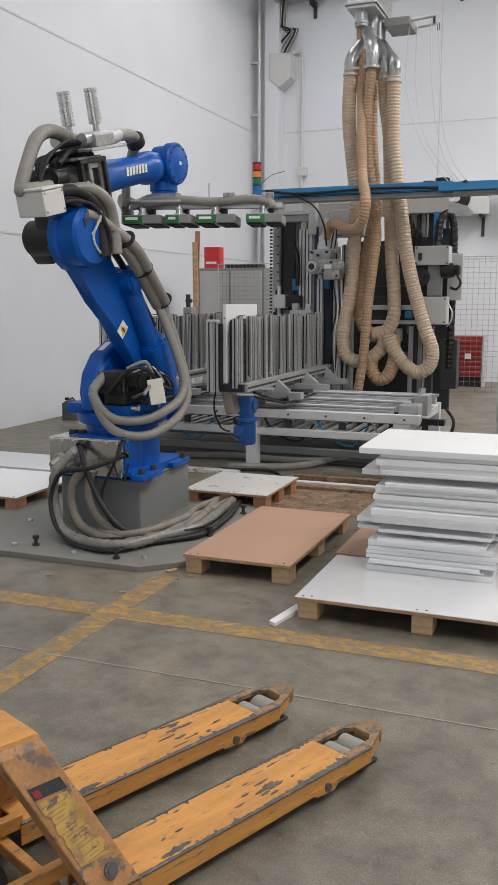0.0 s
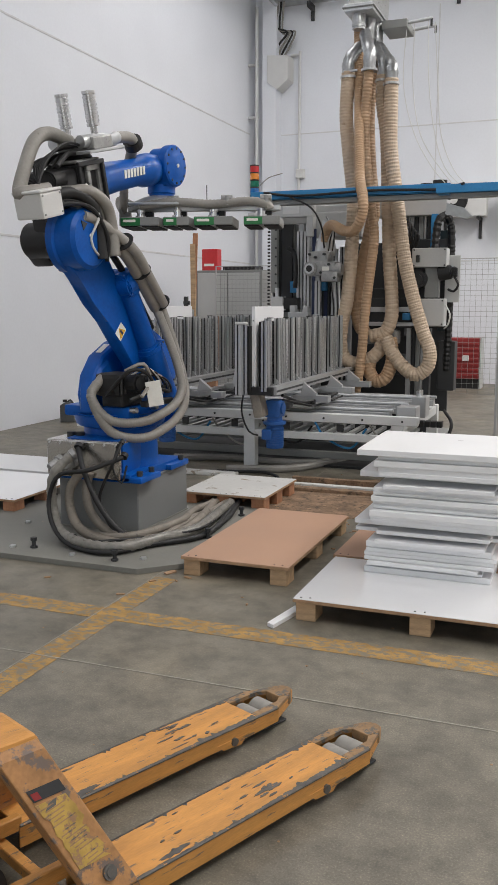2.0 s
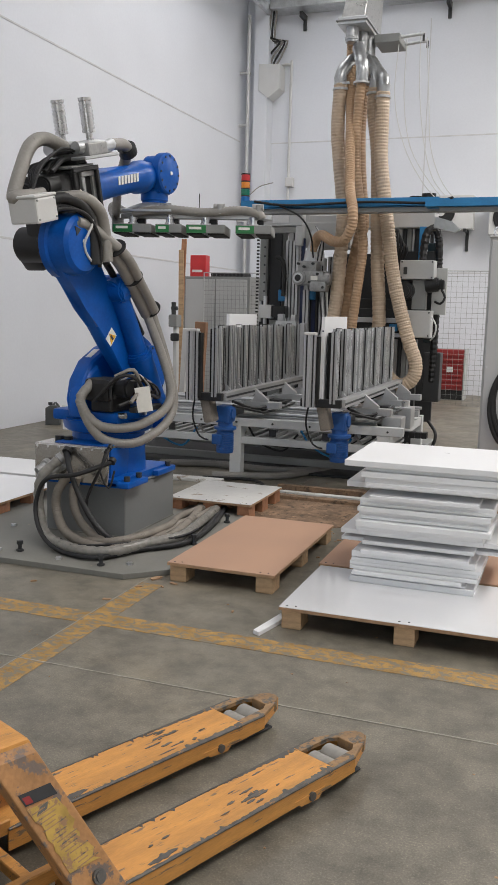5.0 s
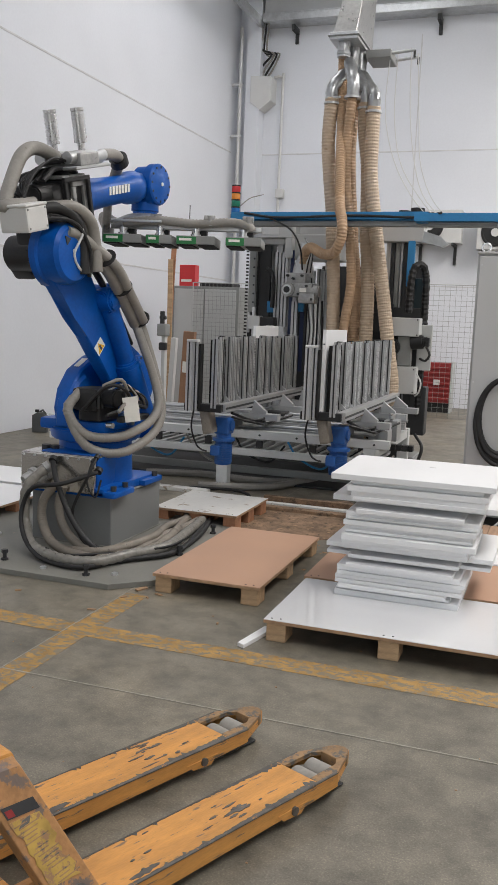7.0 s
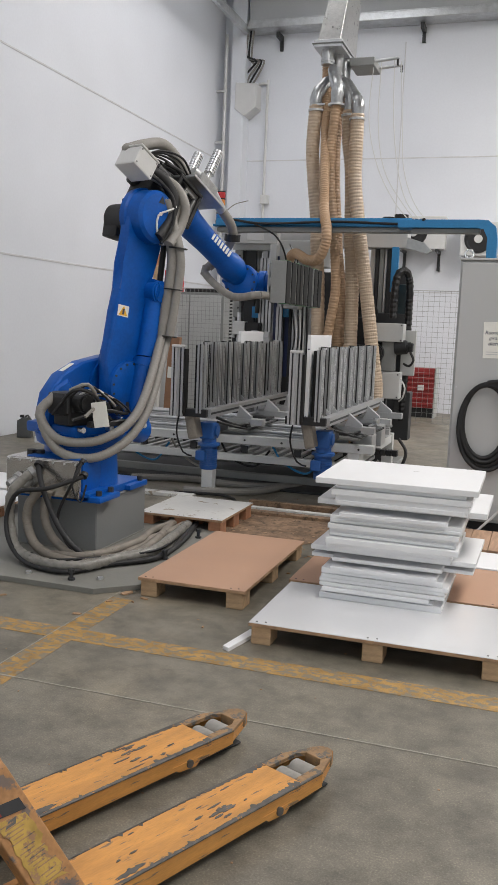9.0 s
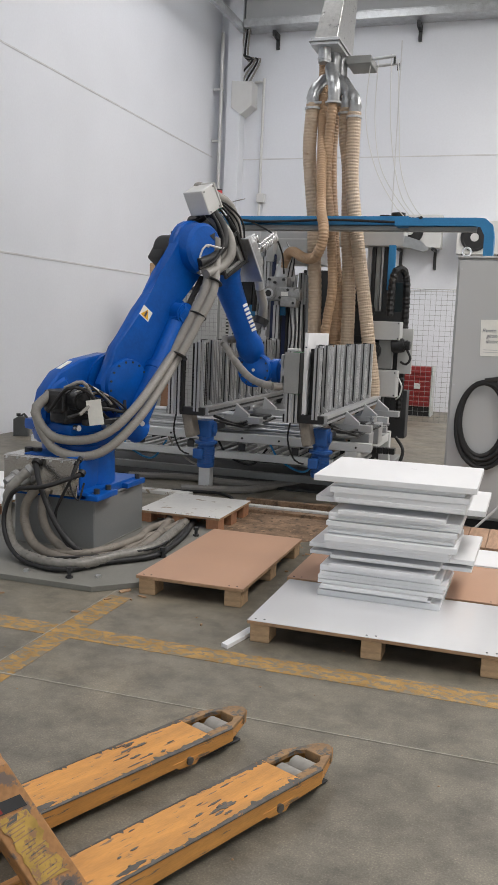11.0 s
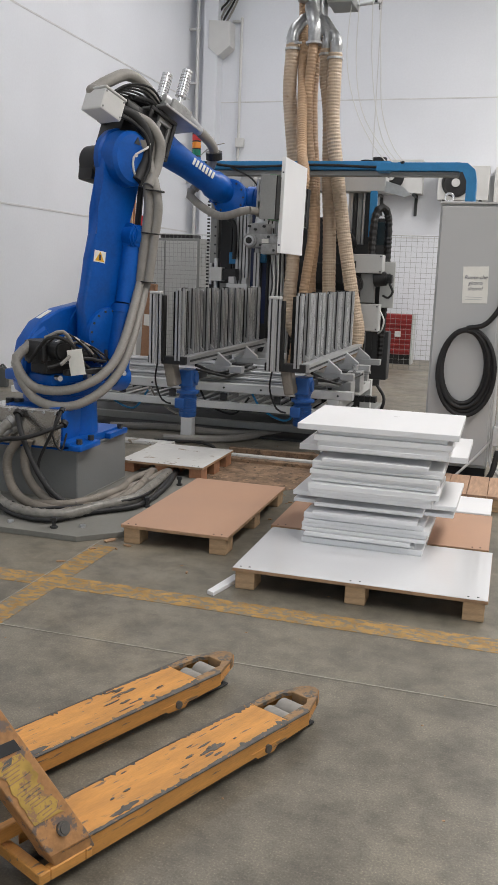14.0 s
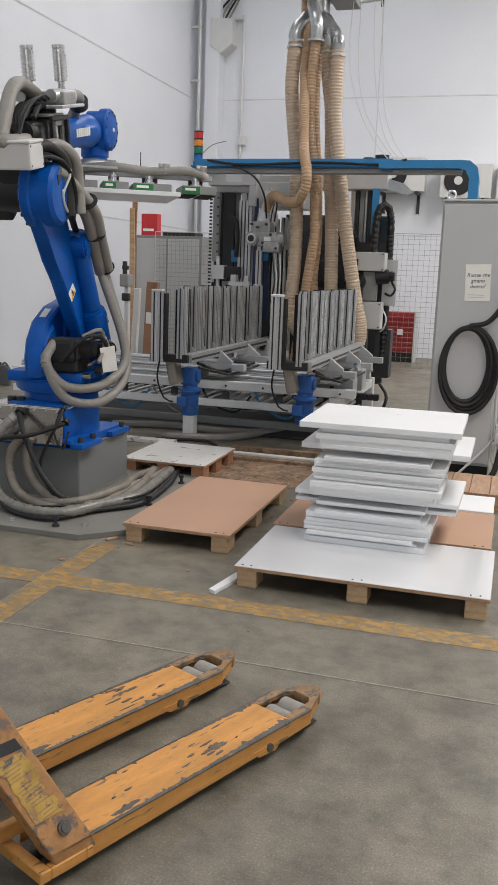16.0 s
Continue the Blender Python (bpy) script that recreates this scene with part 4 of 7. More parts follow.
    tg = part("tag", xform(B((-0.045, 0.045, -0.002, 0.002, -0.15, 0), bevel=0.002), pose(-0.175, -0.356, 0.936, 3, -9, -56)), M_PAPER, tu, "white paper tag on a cord")
    for x, y in ((0.24, -0.2), (0.3, -0.2), (-0.2, -0.2), (0.02, -0.2)):
        part("grease_nipple", C((x, y, 0.755), (x, y - 0.06, 0.76), 0.018, seg=12), M_CHROME, tu)
    for k, pts in enumerate(([(-0.32, -0.12, 0.85), (-0.3, -0.28, 1.0), (-0.2, -0.34, 0.98), (-0.1, -0.34, 0.86), (0.0, -0.3, 0.8)], [(-0.3, -0.25, 1.0), (-0.24, -0.34, 1.04), (-0.16, -0.33, 0.93), (-0.25, -0.33, 0.85)], [(-0.3, -0.28, 0.83), (-0.1, -0.34, 0.88), (0.1, -0.3, 0.85), (0.2, -0.2, 0.9)])):
        part("motor_cable", tube(pts, 0.011, 8), M_CABLE if k != 1 else M_GHOSE, tu, smooth=True)

    # upper arm, along its own z
    ua = new("upper_arm")
    ua.parent = r
    L = ARM_L
    o = [(-0.17, -0.1), (-0.1, -0.17), (0.02, -0.195), (0.12, -0.16), (0.165, -0.05), (0.14, 0.12), (0.085, 0.32), (0.06, 0.58), (0.075, 0.8), (0.13, L - 0.14), (0.165, L - 0.02), (0.14, L + 0.1), (0.06, L + 0.165), (-0.05, L + 0.165), (-0.13, L + 0.11), (-0.17, L), (-0.16, L - 0.16), (-0.145, 0.76), (-0.165, 0.6), (-0.195, 0.45), (-0.2, 0.15)]
    part("casting", prism(o, -0.125, -0.04, "y", 0.03), M_BLUE, ua, "blue cast lower arm", True)
    part("elbow_drum", lathe([(-0.215, 0.1), (-0.21, 0.145), (-0.19, 0.165), (-0.09, 0.172), (-0.08, 0.186), (-0.04, 0.186), (-0.02, 0.16)], (0, 0, L), (0, 1, 0), 36), M_BLUE, ua, smooth=True)
    bolt_ring("elbow_bolt", ua, 14, 0.172, (0, -0.036, L), (0, 1, 0))
    # raised dark triangles paint the shade of pockets in the casting
    for a in (20, 95, 170):
        q = math.radians(a - 80)
        part("cast_pocket", C((0.1 * math.cos(q), -0.212, L + 0.1 * math.sin(q)), (0.1 * math.cos(q), -0.2185, L + 0.1 * math.sin(q)), 0.03, seg=3), M_DARKM, ua, "dark triangle painting the shade of a casting pocket")
    part("elbow_motor", join(C((0, -0.03, L), (0, 0.22, L), 0.1, seg=24, bevel=0.015), B((-0.08, 0.08, 0.09, 0.23, L - 0.13, L + 0.02), bevel=0.02)), M_BLACK, ua, "black servo motor", True)
    part("plug", C((0, -0.214, L + 0.02), (0, -0.221, L + 0.02), 0.012, seg=12), M_PAPER, ua)
    part("shoulder_flange", lathe([(0, 0.17), (0.03, 0.165), (0.04, 0.13)], (0, -0.12, 0), (0, -1, 0), 30), M_BLUE, ua, smooth=True)
    fb = part("flange_bolt", C((0, -0.149, 0), (0, -0.158, 0), 0.008, seg=8), M_DARKM, ua, m=pose(0.148, 0, 0))
    for q in range(1, 16):
        twin(fb, pose(0.148 * math.cos(q * math.pi / 8), 0, 0.148 * math.sin(q * math.pi / 8)))
    part("side_boss", join(C((0.11, -0.06, 0.63), (0.11, -0.21, 0.63), 0.085, 0.075, 24, bevel=0.012), C((0.05, -0.07, 0.64), (0.17, -0.07, 0.64), 0.07, 0.06, 20, bevel=0.01), B((0.05, 0.17, -0.12, -0.02, 0.5, 0.62), bevel=0.015)), M_BLUE, ua, smooth=True)
    wl = part("warning_label", B((-0.045, 0.045, -0.001, 0.001, -0.035, 0.035), bevel=0), M_PAPER, ua, "white warning label with a yellow triangle", m=pose(-0.125, -0.1265, 0.467))
    part("triangle", prism([(-0.036, -0.028), (0.036, -0.028), (0, 0.03)], -0.003, -0.0012, "y"), M_YLAB, wl)
    part("symbol", B((-0.008, 0.008, -0.0042, -0.0032, -0.022, 0.012), bevel=0), M_INK, wl)
    for k, (dx, dy) in enumerate(((0.0, -0.05), (0.055, -0.035), (0.03, -0.095))):
        part("hose", tube([(0.16 + dx, -0.15 + dy, 0.36), (0.15 + dx, -0.17 + dy, 0.6), (0.13 + dx, -0.19 + dy, 0.85), (0.09 + dx * 0.6, -0.165 + dy * 0.5, L + 0.02), (0.03 + dx * 0.5, -0.16 + dy * 0.4, L + 0.12)], (0.034, 0.034, 0.03)[k], 14, 0.03, 0.0013, 0.012), M_GHOSE, ua, "grey corrugated hose", True)
    for z in (0.36, 0.66, 0.92):
        part("hose_tie", lathe([(0, 0.063), (0.004, 0.065), (0.008, 0.063)], (0.178 - (z - 0.6) * 0.1, -0.235 - (z - 0.6) * 0.08, z), (-0.1, -0.06, 1), 16), M_BLACK, ua)
    part("cable", tube([(0.14, -0.1, 0.2), (0.15, -0.13, 0.6), (0.13, -0.15, 0.95)], 0.02, 8), M_CABLE, ua, smooth=True)

    # forearm, along its own x, its axis raised by ARM_E
    fa = new("forearm")
    fa.parent = r
    e = ARM_E
    part("elbow_block", join(B((-0.08, 0.13, -0.1, 0.12, 0.02, e + 0.1), bevel=0.03), B((0.1, 0.29, -0.115, 0.11, e - 0.11, e + 0.115), bevel=0.02)), M_BLACK, fa, "black painted forearm housing", True)
    part("housing_cover", join(B((0.16, 0.29, -0.135, -0.112, e - 0.12, e - 0.07), (0.16, 0.29, -0.135, -0.112, e + 0.07, e + 0.13), (0.16, 0.19, -0.135, -0.112, e - 0.07, e + 0.07), (0.26, 0.29, -0.135, -0.112, e - 0.07, e + 0.07), (0.08, 0.29, -0.135, 0.1, e + 0.118, e + 0.135), bevel=0.004)), M_CAST, fa, "grey cast cover frame")
    part("arm_tube", lathe([(0.27, 0.125), (0.33, 0.13), (0.36, 0.115), (0.42, 0.1), (0.62, 0.088), (0.86, 0.084), (0.9, 0.1), (0.98, 0.102), (1.0, 0.09), (1.06, 0.085)], (0, 0, e), (1, 0, 0), 30), M_BLUE, fa, "blue forearm tube", True)
    bolt_ring("tube_bolt", fa, 12, 0.115, (0.335, 0, e), (1, 0, 0), 0.008)
    part("wrist_fork", prism([(1.0, e - 0.08), (1.12, e - 0.085), (1.22, e - 0.07), (1.26, e), (1.22, e + 0.07), (1.12, e + 0.085), (1.0, e + 0.08)], 0.055, 0.105, "y", 0.02), M_BLUE, fa, smooth=True)
    # plain slanted shapes on the tube's side
    for k in range(7):
        x = 0.575 + k * 0.034
        part("mark", prism([(x, e - 0.014), (x + 0.019, e - 0.014), (x + 0.027, e + 0.034), (x + 0.008, e + 0.034)], -0.0935, -0.088, "y"), M_PAPER, fa, "white painted mark")
    # cables and clips bundled behind the forearm housing
    for k in range(6):
        part("signal_cable", tube([(0.2, -0.1 + 0.03 * k, e + 0.2), (0.04, -0.12 + 0.03 * k, e + 0.23 - 0.012 * k), (-0.12, -0.1 + 0.02 * k, e + 0.16 - 0.01 * k), (-0.24 + 0.012 * k, -0.09, e + 0.02), (-0.27 + 0.02 * k, -0.1, 0.3)], 0.0075, 8), M_CABLE, fa, smooth=True)
    for k in range(4):
        part("box_cable", tube([(-0.165, -0.16 + 0.04 * k, 0.2 + 0.012 * k), (-0.08, -0.19 + 0.02 * k, 0.2 + 0.015 * k), (0.03, -0.23 + 0.012 * k, 0.15), (0.09, -0.25 + 0.01 * k, 0.0), (0.08, -0.23, -0.14)], 0.011, 8), M_CABLE, fa, smooth=True)
    for y in (-0.16, -0.11, -0.06, -0.02):
        part("gland", C((-0.168, y, 0.21), (-0.13, y, 0.21), 0.014, seg=10), M_BLACK, fa)
    for x, y in ((-0.32, -0.197), (-0.18, -0.197)):
        for z in (0.175, 0.27):
            part("box_screw", C((x, -0.19, z), (x, -0.193, z), 0.006, seg=8), M_MGREY, fa)
    part("bracket_frame", join(B((0.06, 0.3, -0.16, -0.138, e + 0.1, e + 0.125), (0.06, 0.085, -0.16, -0.138, e - 0.12, e + 0.1), (0.275, 0.3, -0.16, -0.138, e - 0.12, e + 0.1), (0.06, 0.3, -0.16, -0.138, e - 0.145, e - 0.12), bevel=0.004)), M_BLACK, fa, "black steel guard frame")
    part("paper_flag", xform(B((-0.03, 0.03, -0.001, 0.001, -0.02, 0.02), bevel=0), pose(0.1, -0.165, e - 0.02, 0, 40, 0)), M_PAPER, fa, "small white cable flag")
    part("junction_box", B((-0.335, -0.165, -0.19, -0.01, 0.155, 0.282), bevel=0.01), M_WPLAS, fa, "white plastic junction box")
    part("box_lid", B((-0.34, -0.16, -0.195, -0.005, 0.282, 0.298), bevel=0.006), M_WPLAS, fa)
    part("valve_rail", B((0.14, 0.48, -0.19, 0.1, e + 0.16, e + 0.178), bevel=0.004), M_GALV, fa, "flat steel bracket")
    part("valve_post", B((0.18, 0.26, -0.1, 0.05, e + 0.1, e + 0.16)), M_DARKM, fa)
    part("vacuum_pipe", tube([(0.16, -0.12, e + 0.225), (0.32, -0.14, e + 0.225), (0.45, -0.12, e + 0.21), (0.56, -0.08, e + 0.22)], 0.035, 14), M_GALV, fa, "stainless vacuum manifold", True)
    part("vacuum_pipe", tube([(0.14, 0.05, e + 0.225), (0.3, 0.05, e + 0.225), (0.45, 0.0, e + 0.215)], 0.035, 14), M_GALV, fa, smooth=True)
    for y in (-0.137, 0.049):
        mf = part("silencer", lathe([(0, 0.02), (0.05, 0.02), (0.052, 0.034)] + [v for k in range(8) for v in ((0.055 + k * 0.02, 0.037), (0.067 + k * 0.02, 0.037), (0.0675 + k * 0.02, 0.033), (0.0745 + k * 0.02, 0.033))] + [(0.22, 0.037), (0.235, 0.037)], (0.282, y, e + 0.245), (0, 0, 1), 20), M_CHROME, fa, "ribbed chrome air silencer", True)
    part("valve_block", B((0.2, 0.38, -0.18, 0.08, e + 0.178, e + 0.245), bevel=0.008), M_CAST, fa)
    part("hose", tube([(0.56, -0.08, e + 0.22), (0.72, -0.06, e + 0.21), (0.82, -0.02, e + 0.17), (0.87, 0.06, e + 0.06), (0.85, 0.12, e - 0.06)], 0.033, 14, 0.03, 0.0013, 0.012), M_GHOSE, fa, "grey corrugated hose", True)
    part("hose_clamp", lathe([(0, 0.058), (0.05, 0.058)], (0.8, -0.03, e + 0.19), (0.6, 0.2, -0.75), 18), M_BLACK, fa)
    part("hose", tube([(0.2, -0.02, e + 0.23), (0.06, 0.0, e + 0.285), (-0.08, -0.01, e + 0.26), (-0.2, -0.02, e + 0.15), (-0.3, -0.03, e + 0.03), (-0.3, -0.06, 0.29), (-0.15, -0.1, 0.285)], 0.036, 14, 0.03, 0.0014, 0.012), M_GHOSE, fa, "grey corrugated hose", True)
    for k, (a, b) in enumerate(((0, 0), (0.03, -0.05), (-0.05, -0.02))):
        part("hose", tube([(-0.15 + a, -0.08 + b, 0.25), (0.0 + a, -0.15 + b, 0.25), (0.1 + a, -0.19 + b, 0.17), (0.13 + a, -0.19 + b, 0.04), (0.1 + a, -0.2 + b, -0.12)], 0.032, 14, 0.03, 0.0013, 0.012), M_GHOSE if k < 2 else M_CABLE, fa, "hose bundle over the elbow", True)
    for k in range(5):
        part("cable", tube([(-0.05, 0.1 - 0.05 * k, e + 0.12), (0.1, 0.12 - 0.05 * k, e + 0.15 + 0.006 * k), (0.22, 0.1 - 0.05 * k, e + 0.15), (0.28, 0.08 - 0.04 * k, e + 0.14)], 0.014, 8), M_CABLE, fa, smooth=True)
    part("forearm_motor", join(C((-0.12, 0.07, e), (0.02, 0.07, e), 0.07, seg=20, bevel=0.01), C((-0.1, -0.06, e + 0.05), (0.02, -0.06, e + 0.05), 0.05, seg=20, bevel=0.01)), M_BLACK, fa, "black servo motors", True)
    part("air_line", tube([(0.02, -0.17, 0.22), (0.06, -0.24, 0.12), (-0.02, -0.22, 0.0), (0.03, -0.22, -0.1), (0.12, -0.21, -0.12)], 0.007, 6), M_WPLAS, fa, "thin white air line", True)

    # wrist, tool axis along its own -z, side disc at -y
    wr = new("wrist")
    wr.parent = r
    part("wrist_body", join(C((0, -0.075, 0), (0, 0.05, 0), 0.115, seg=30, bevel=0.015), B((-0.075, 0.075, -0.085, 0.05, -0.13, 0.0), bevel=0.02)), M_BLUE, wr, "blue wrist casting", True)
    part("side_disc", lathe([(-0.02, 0.13), (0.03, 0.13), (0.04, 0.12), (0.045, 0.07), (0.05, 0.06)], (0, -0.075, 0), (0, -1, 0), 36), M_BLUE, wr, "round blue wrist cover", True)
    bolt_ring("disc_bolt", wr, 12, 0.108, (0, -0.105, 0), (0, -1, 0), 0.008, 0.015)
    part("disc_plug", C((0, -0.125, 0), (0, -0.131, 0), 0.012, seg=12), M_PAPER, wr)
    part("neck", lathe([(0.12, 0.09), (0.17, 0.09), (0.175, 0.08), (0.2, 0.08)], (0, 0, 0), (0, 0, -1), 28), M_BLUE, wr, smooth=True)
    part("tool_flange", lathe([(0.2, 0.07), (0.215, 0.07), (0.216, 0.06), (0.235, 0.06)], (0, 0, 0), (0, 0, -1), 28), M_GALV, wr, "pale steel tool flange", True)

    # gripper, face towards its own -z, long side along x
    gr = new("gripper")
    gr.parent = r
    part("mount_plate", B((-0.2, 0.14, -0.13, 0.13, -0.252, -0.235), bevel=0.004), M_GALV, gr)
    part("beam", B((-0.22, 0.78, -0.03, 0.03, -0.285, -0.252), bevel=0.003), M_ALU, gr, "slotted aluminium beam")
    for k, x0 in enumerate((-0.24, 0.04, 0.24, 0.56)):
        w = (0.25, 0.17, 0.25, 0.23)[k]
        c = part("suction_unit", B((x0, x0 + w, -0.15, 0.15, -0.385, -0.33), bevel=0.004), M_MGREY, gr, "grey vacuum suction unit")
        for v in (-0.1515, 0.1515):
            part("green_cover", B((x0 + 0.002, x0 + w * 0.52, v - 0.002, v + 0.002, -0.384, -0.336)), M_GREEN, c, "green end cover")
        part("print", B((x0 + 0.02, x0 + w * 0.4, -0.155, -0.1534, -0.362, -0.346), bevel=0), M_PAPER, c, "pale printed bar")
        part("foam_pad", B((x0 + 0.004, x0 + w * 0.42, -0.148, 0.148, -0.393, -0.385), (x0 + w * 0.56, x0 + w - 0.004, -0.148, 0.148, -0.393, -0.385), bevel=0.002), M_FOAM, c, "black sealing foam")
        part("fitting", lathe([(0, 0.034), (0.015, 0.034), (0.016, 0.025), (0.035, 0.025), (0.036, 0.03), (0.05, 0.03), (0.052, 0.018), (0.075, 0.018)], (x0 + w * 0.45, -0.06, -0.33), (0, 0, 1), 16), M_CHROME, c, "chrome hose fitting", True)
        part("hanger", B((x0 + w * 0.3, x0 + w * 0.7, 0.0, 0.06, -0.33, -0.252)), M_DARKM, c)
    part("end_plate", B((-0.247, -0.241, -0.15, 0.15, -0.385, -0.275), bevel=0.002), M_MGREY, gr, "grey-brown end plate")
    for y, z in ((-0.09, -0.235), (0.06, -0.24)):
        part("vacuum_hose", tube([(-0.12, y, z - 0.02), (0.1, y - 0.01, z), (0.35, y, z - 0.015), (0.58, y, z), (0.7, y, z - 0.02), (0.72, y, z - 0.05)], 0.028, 12, 0.03, 0.002), M_GHOSE, gr, "grey vacuum hose", True)
    part("manifold", tube([(-0.18, -0.06, -0.26), (-0.05, -0.08, -0.22), (0.12, -0.08, -0.225)], 0.03, 12), M_GALV, gr, smooth=True)
    for x in (0.1, 0.45, 0.7):
        part("elbow_fitting", join(C((x, -0.09, -0.26), (x, -0.09, -0.2), 0.026, seg=14), C((x - 0.04, -0.09, -0.215), (x + 0.03, -0.09, -0.215), 0.022, seg=14)), M_CAST, gr, smooth=True)
    part("antenna", C((0.3, 0.0, -0.25), (0.3, 0.0, -0.12), 0.003, seg=6), M_BLACK, gr)

    # balancer cylinder between turret and arm
    bb = part("balancer_barrel", join(C((0, 0, 0), (0, 0, 0.46), 0.082, seg=28, bevel=0.012), C((0, 0, 0.4), (0, 0, 0.43), 0.087, seg=28, bevel=0.006), C((0, -0.07, 0), (0, 0.07, 0), 0.085, seg=22, bevel=0.008)), M_BLUE, r, "blue balancer cylinder", True)
    bd = part("balancer_rod", join(C((0, 0, -0.42), (0, 0, 0), 0.06, seg=18), C((0, -0.06, 0), (0, 0.06, 0), 0.08, seg=22, bevel=0.01)), M_BLUE, r, "blue balancer rod", True)
    hs = []
    for k in range(2):
        for i in range(34):
            if not hs:
                s = part("hose_segment", tube([(0, 0, -0.034), (0, 0, 0), (0, 0, 0.034)], 0.027, 14, 0.02, 0.0012, 0.01), M_GHOSE, r, "grey corrugated hose piece", True)
            else:
                s = twin(hs[0], Matrix.Identity(4), r)
            hs.append(s)
    for i in range(WRIST_N):
        hs.append(twin(hs[0], Matrix.Identity(4), r))
    return dict(robot=r, turret=tu, upper=ua, fore=fa, wrist=wr, grip=gr, barrel=bb, rod=bd, hoses=hs)


def base_cables():
    z = PLATE_T + 0.02
    black = [
        ([(-2.45, 4.44, 0.51), (-2.61, 4.32, 0.446), (-2.79, 4.3, 0.41), (-2.861, 4.3, 0.295), (-2.85, 4.27, 0.188), (-2.76, 4.2, 0.1), (-2.6, 4.12, z), (-2.35, 4.08, z), (-2.22, 4.3, z), (-2.02, 4.6, z), (-2.08, 5.05, z), (-2.17, 5.5, z)], 0.0135),
        ([(-2.748, 4.44, 0.547), (-2.666, 4.36, 0.43), (-2.544, 4.33, 0.229), (-2.42, 4.34, 0.1), (-2.263, 4.38, z), (-2.04, 4.54, z), (-2.05, 5.02, z), (-2.16, 5.52, z)], 0.0165),
        ([(-2.474, 4.46, 0.585), (-2.488, 4.4, 0.495), (-2.588, 4.4, 0.288), (-2.567, 4.4, 0.182), (-2.485, 4.38, 0.09), (-2.36, 4.38, z), (-2.15, 4.6, z), (-2.13, 5.0, z)], 0.009),
        ([(-2.5, 4.46, 0.56), (-2.51, 4.42, 0.45), (-2.46, 4.43, 0.36), (-2.44, 4.46, 0.46)], 0.006),
        ([(-2.62, 4.16, z + 0.03), (-2.45, 4.14, z + 0.04), (-2.24, 4.36, z + 0.03), (-2.06, 4.62, z + 0.03), (-2.12, 5.1, z)], 0.008)]
    grey = [
        ([(-2.724, 4.44, 0.42), (-2.795, 4.42, 0.316), (-2.794, 4.4, 0.206), (-2.7, 4.34, 0.1), (-2.534, 4.28, z + 0.01), (-2.321, 4.25, z + 0.01), (-2.22, 4.4, z + 0.01), (-2.166, 4.6, z + 0.01), (-2.2, 4.975, z + 0.01), (-2.33, 5.5, z)], 0.026),
        ([(-2.688, 4.46, 0.4), (-2.718, 4.46, 0.295), (-2.686, 4.44, 0.188), (-2.6, 4.42, 0.1), (-2.445, 4.36, z + 0.01), (-2.285, 4.38, z + 0.01), (-2.21, 4.5, z + 0.01), (-2.235, 4.88, z + 0.01), (-2.22, 5.16, z), (-2.22, 5.46, z)], 0.024),
        ([(-2.6, 4.36, z), (-2.38, 4.31, z + 0.03), (-2.27, 4.46, z + 0.04), (-2.23, 4.75, z + 0.04), (-2.3, 5.1, z + 0.02), (-2.29, 5.5, z)], 0.022)]
    for pts, r in black:
        g = thing("power_cable", "black rubber power cable looping from the robot base", "cable", None, "base cables")
        part("sheath", tube(pts, r, 12, 0.03), M_CABLE, g, smooth=True)
        part("plug", C(Vector(pts[0]) + Vector((0, 0.02, 0.015)), pts[0], r * 1.7, seg=14), M_BLACK, g)
    for pts, r in grey:
        g = thing("base_hose", "dusty grey corrugated hose looping from the robot base", "hose", None, "base hoses")
        part("sheath", tube(pts, r, 14, 0.03, 0.002, 0.014), M_BHOSE, g, smooth=True)
    w = thing("wrapped_hose", "hose bundle wrapped in crumpled clear film", "hose", None, "base hoses")
    part("sheath", tube([(-2.789, 4.44, 0.508), (-2.86, 4.36, 0.411), (-2.89, 4.36, 0.299), (-2.858, 4.33, 0.17), (-2.74, 4.22, 0.09), (-2.5, 4.12, z + 0.02), (-2.3, 4.16, z + 0.02), (-2.2, 4.38, z + 0.02), (-2.09, 4.62, z + 0.02), (-2.12, 5.0, z + 0.02), (-2.18, 5.4, z + 0.01)], 0.027, 12, 0.03, 0.005, 0.05), M_WRAP, w, "crumpled clear film wrap", True)
    part("collar", lathe([(0, 0.034), (0.03, 0.036), (0.035, 0.03), (0.07, 0.03)], (-2.775, 4.45, 0.52), (-0.6, -0.5, -0.6), 16), M_CAST, w, smooth=True)


# ---- machine ----


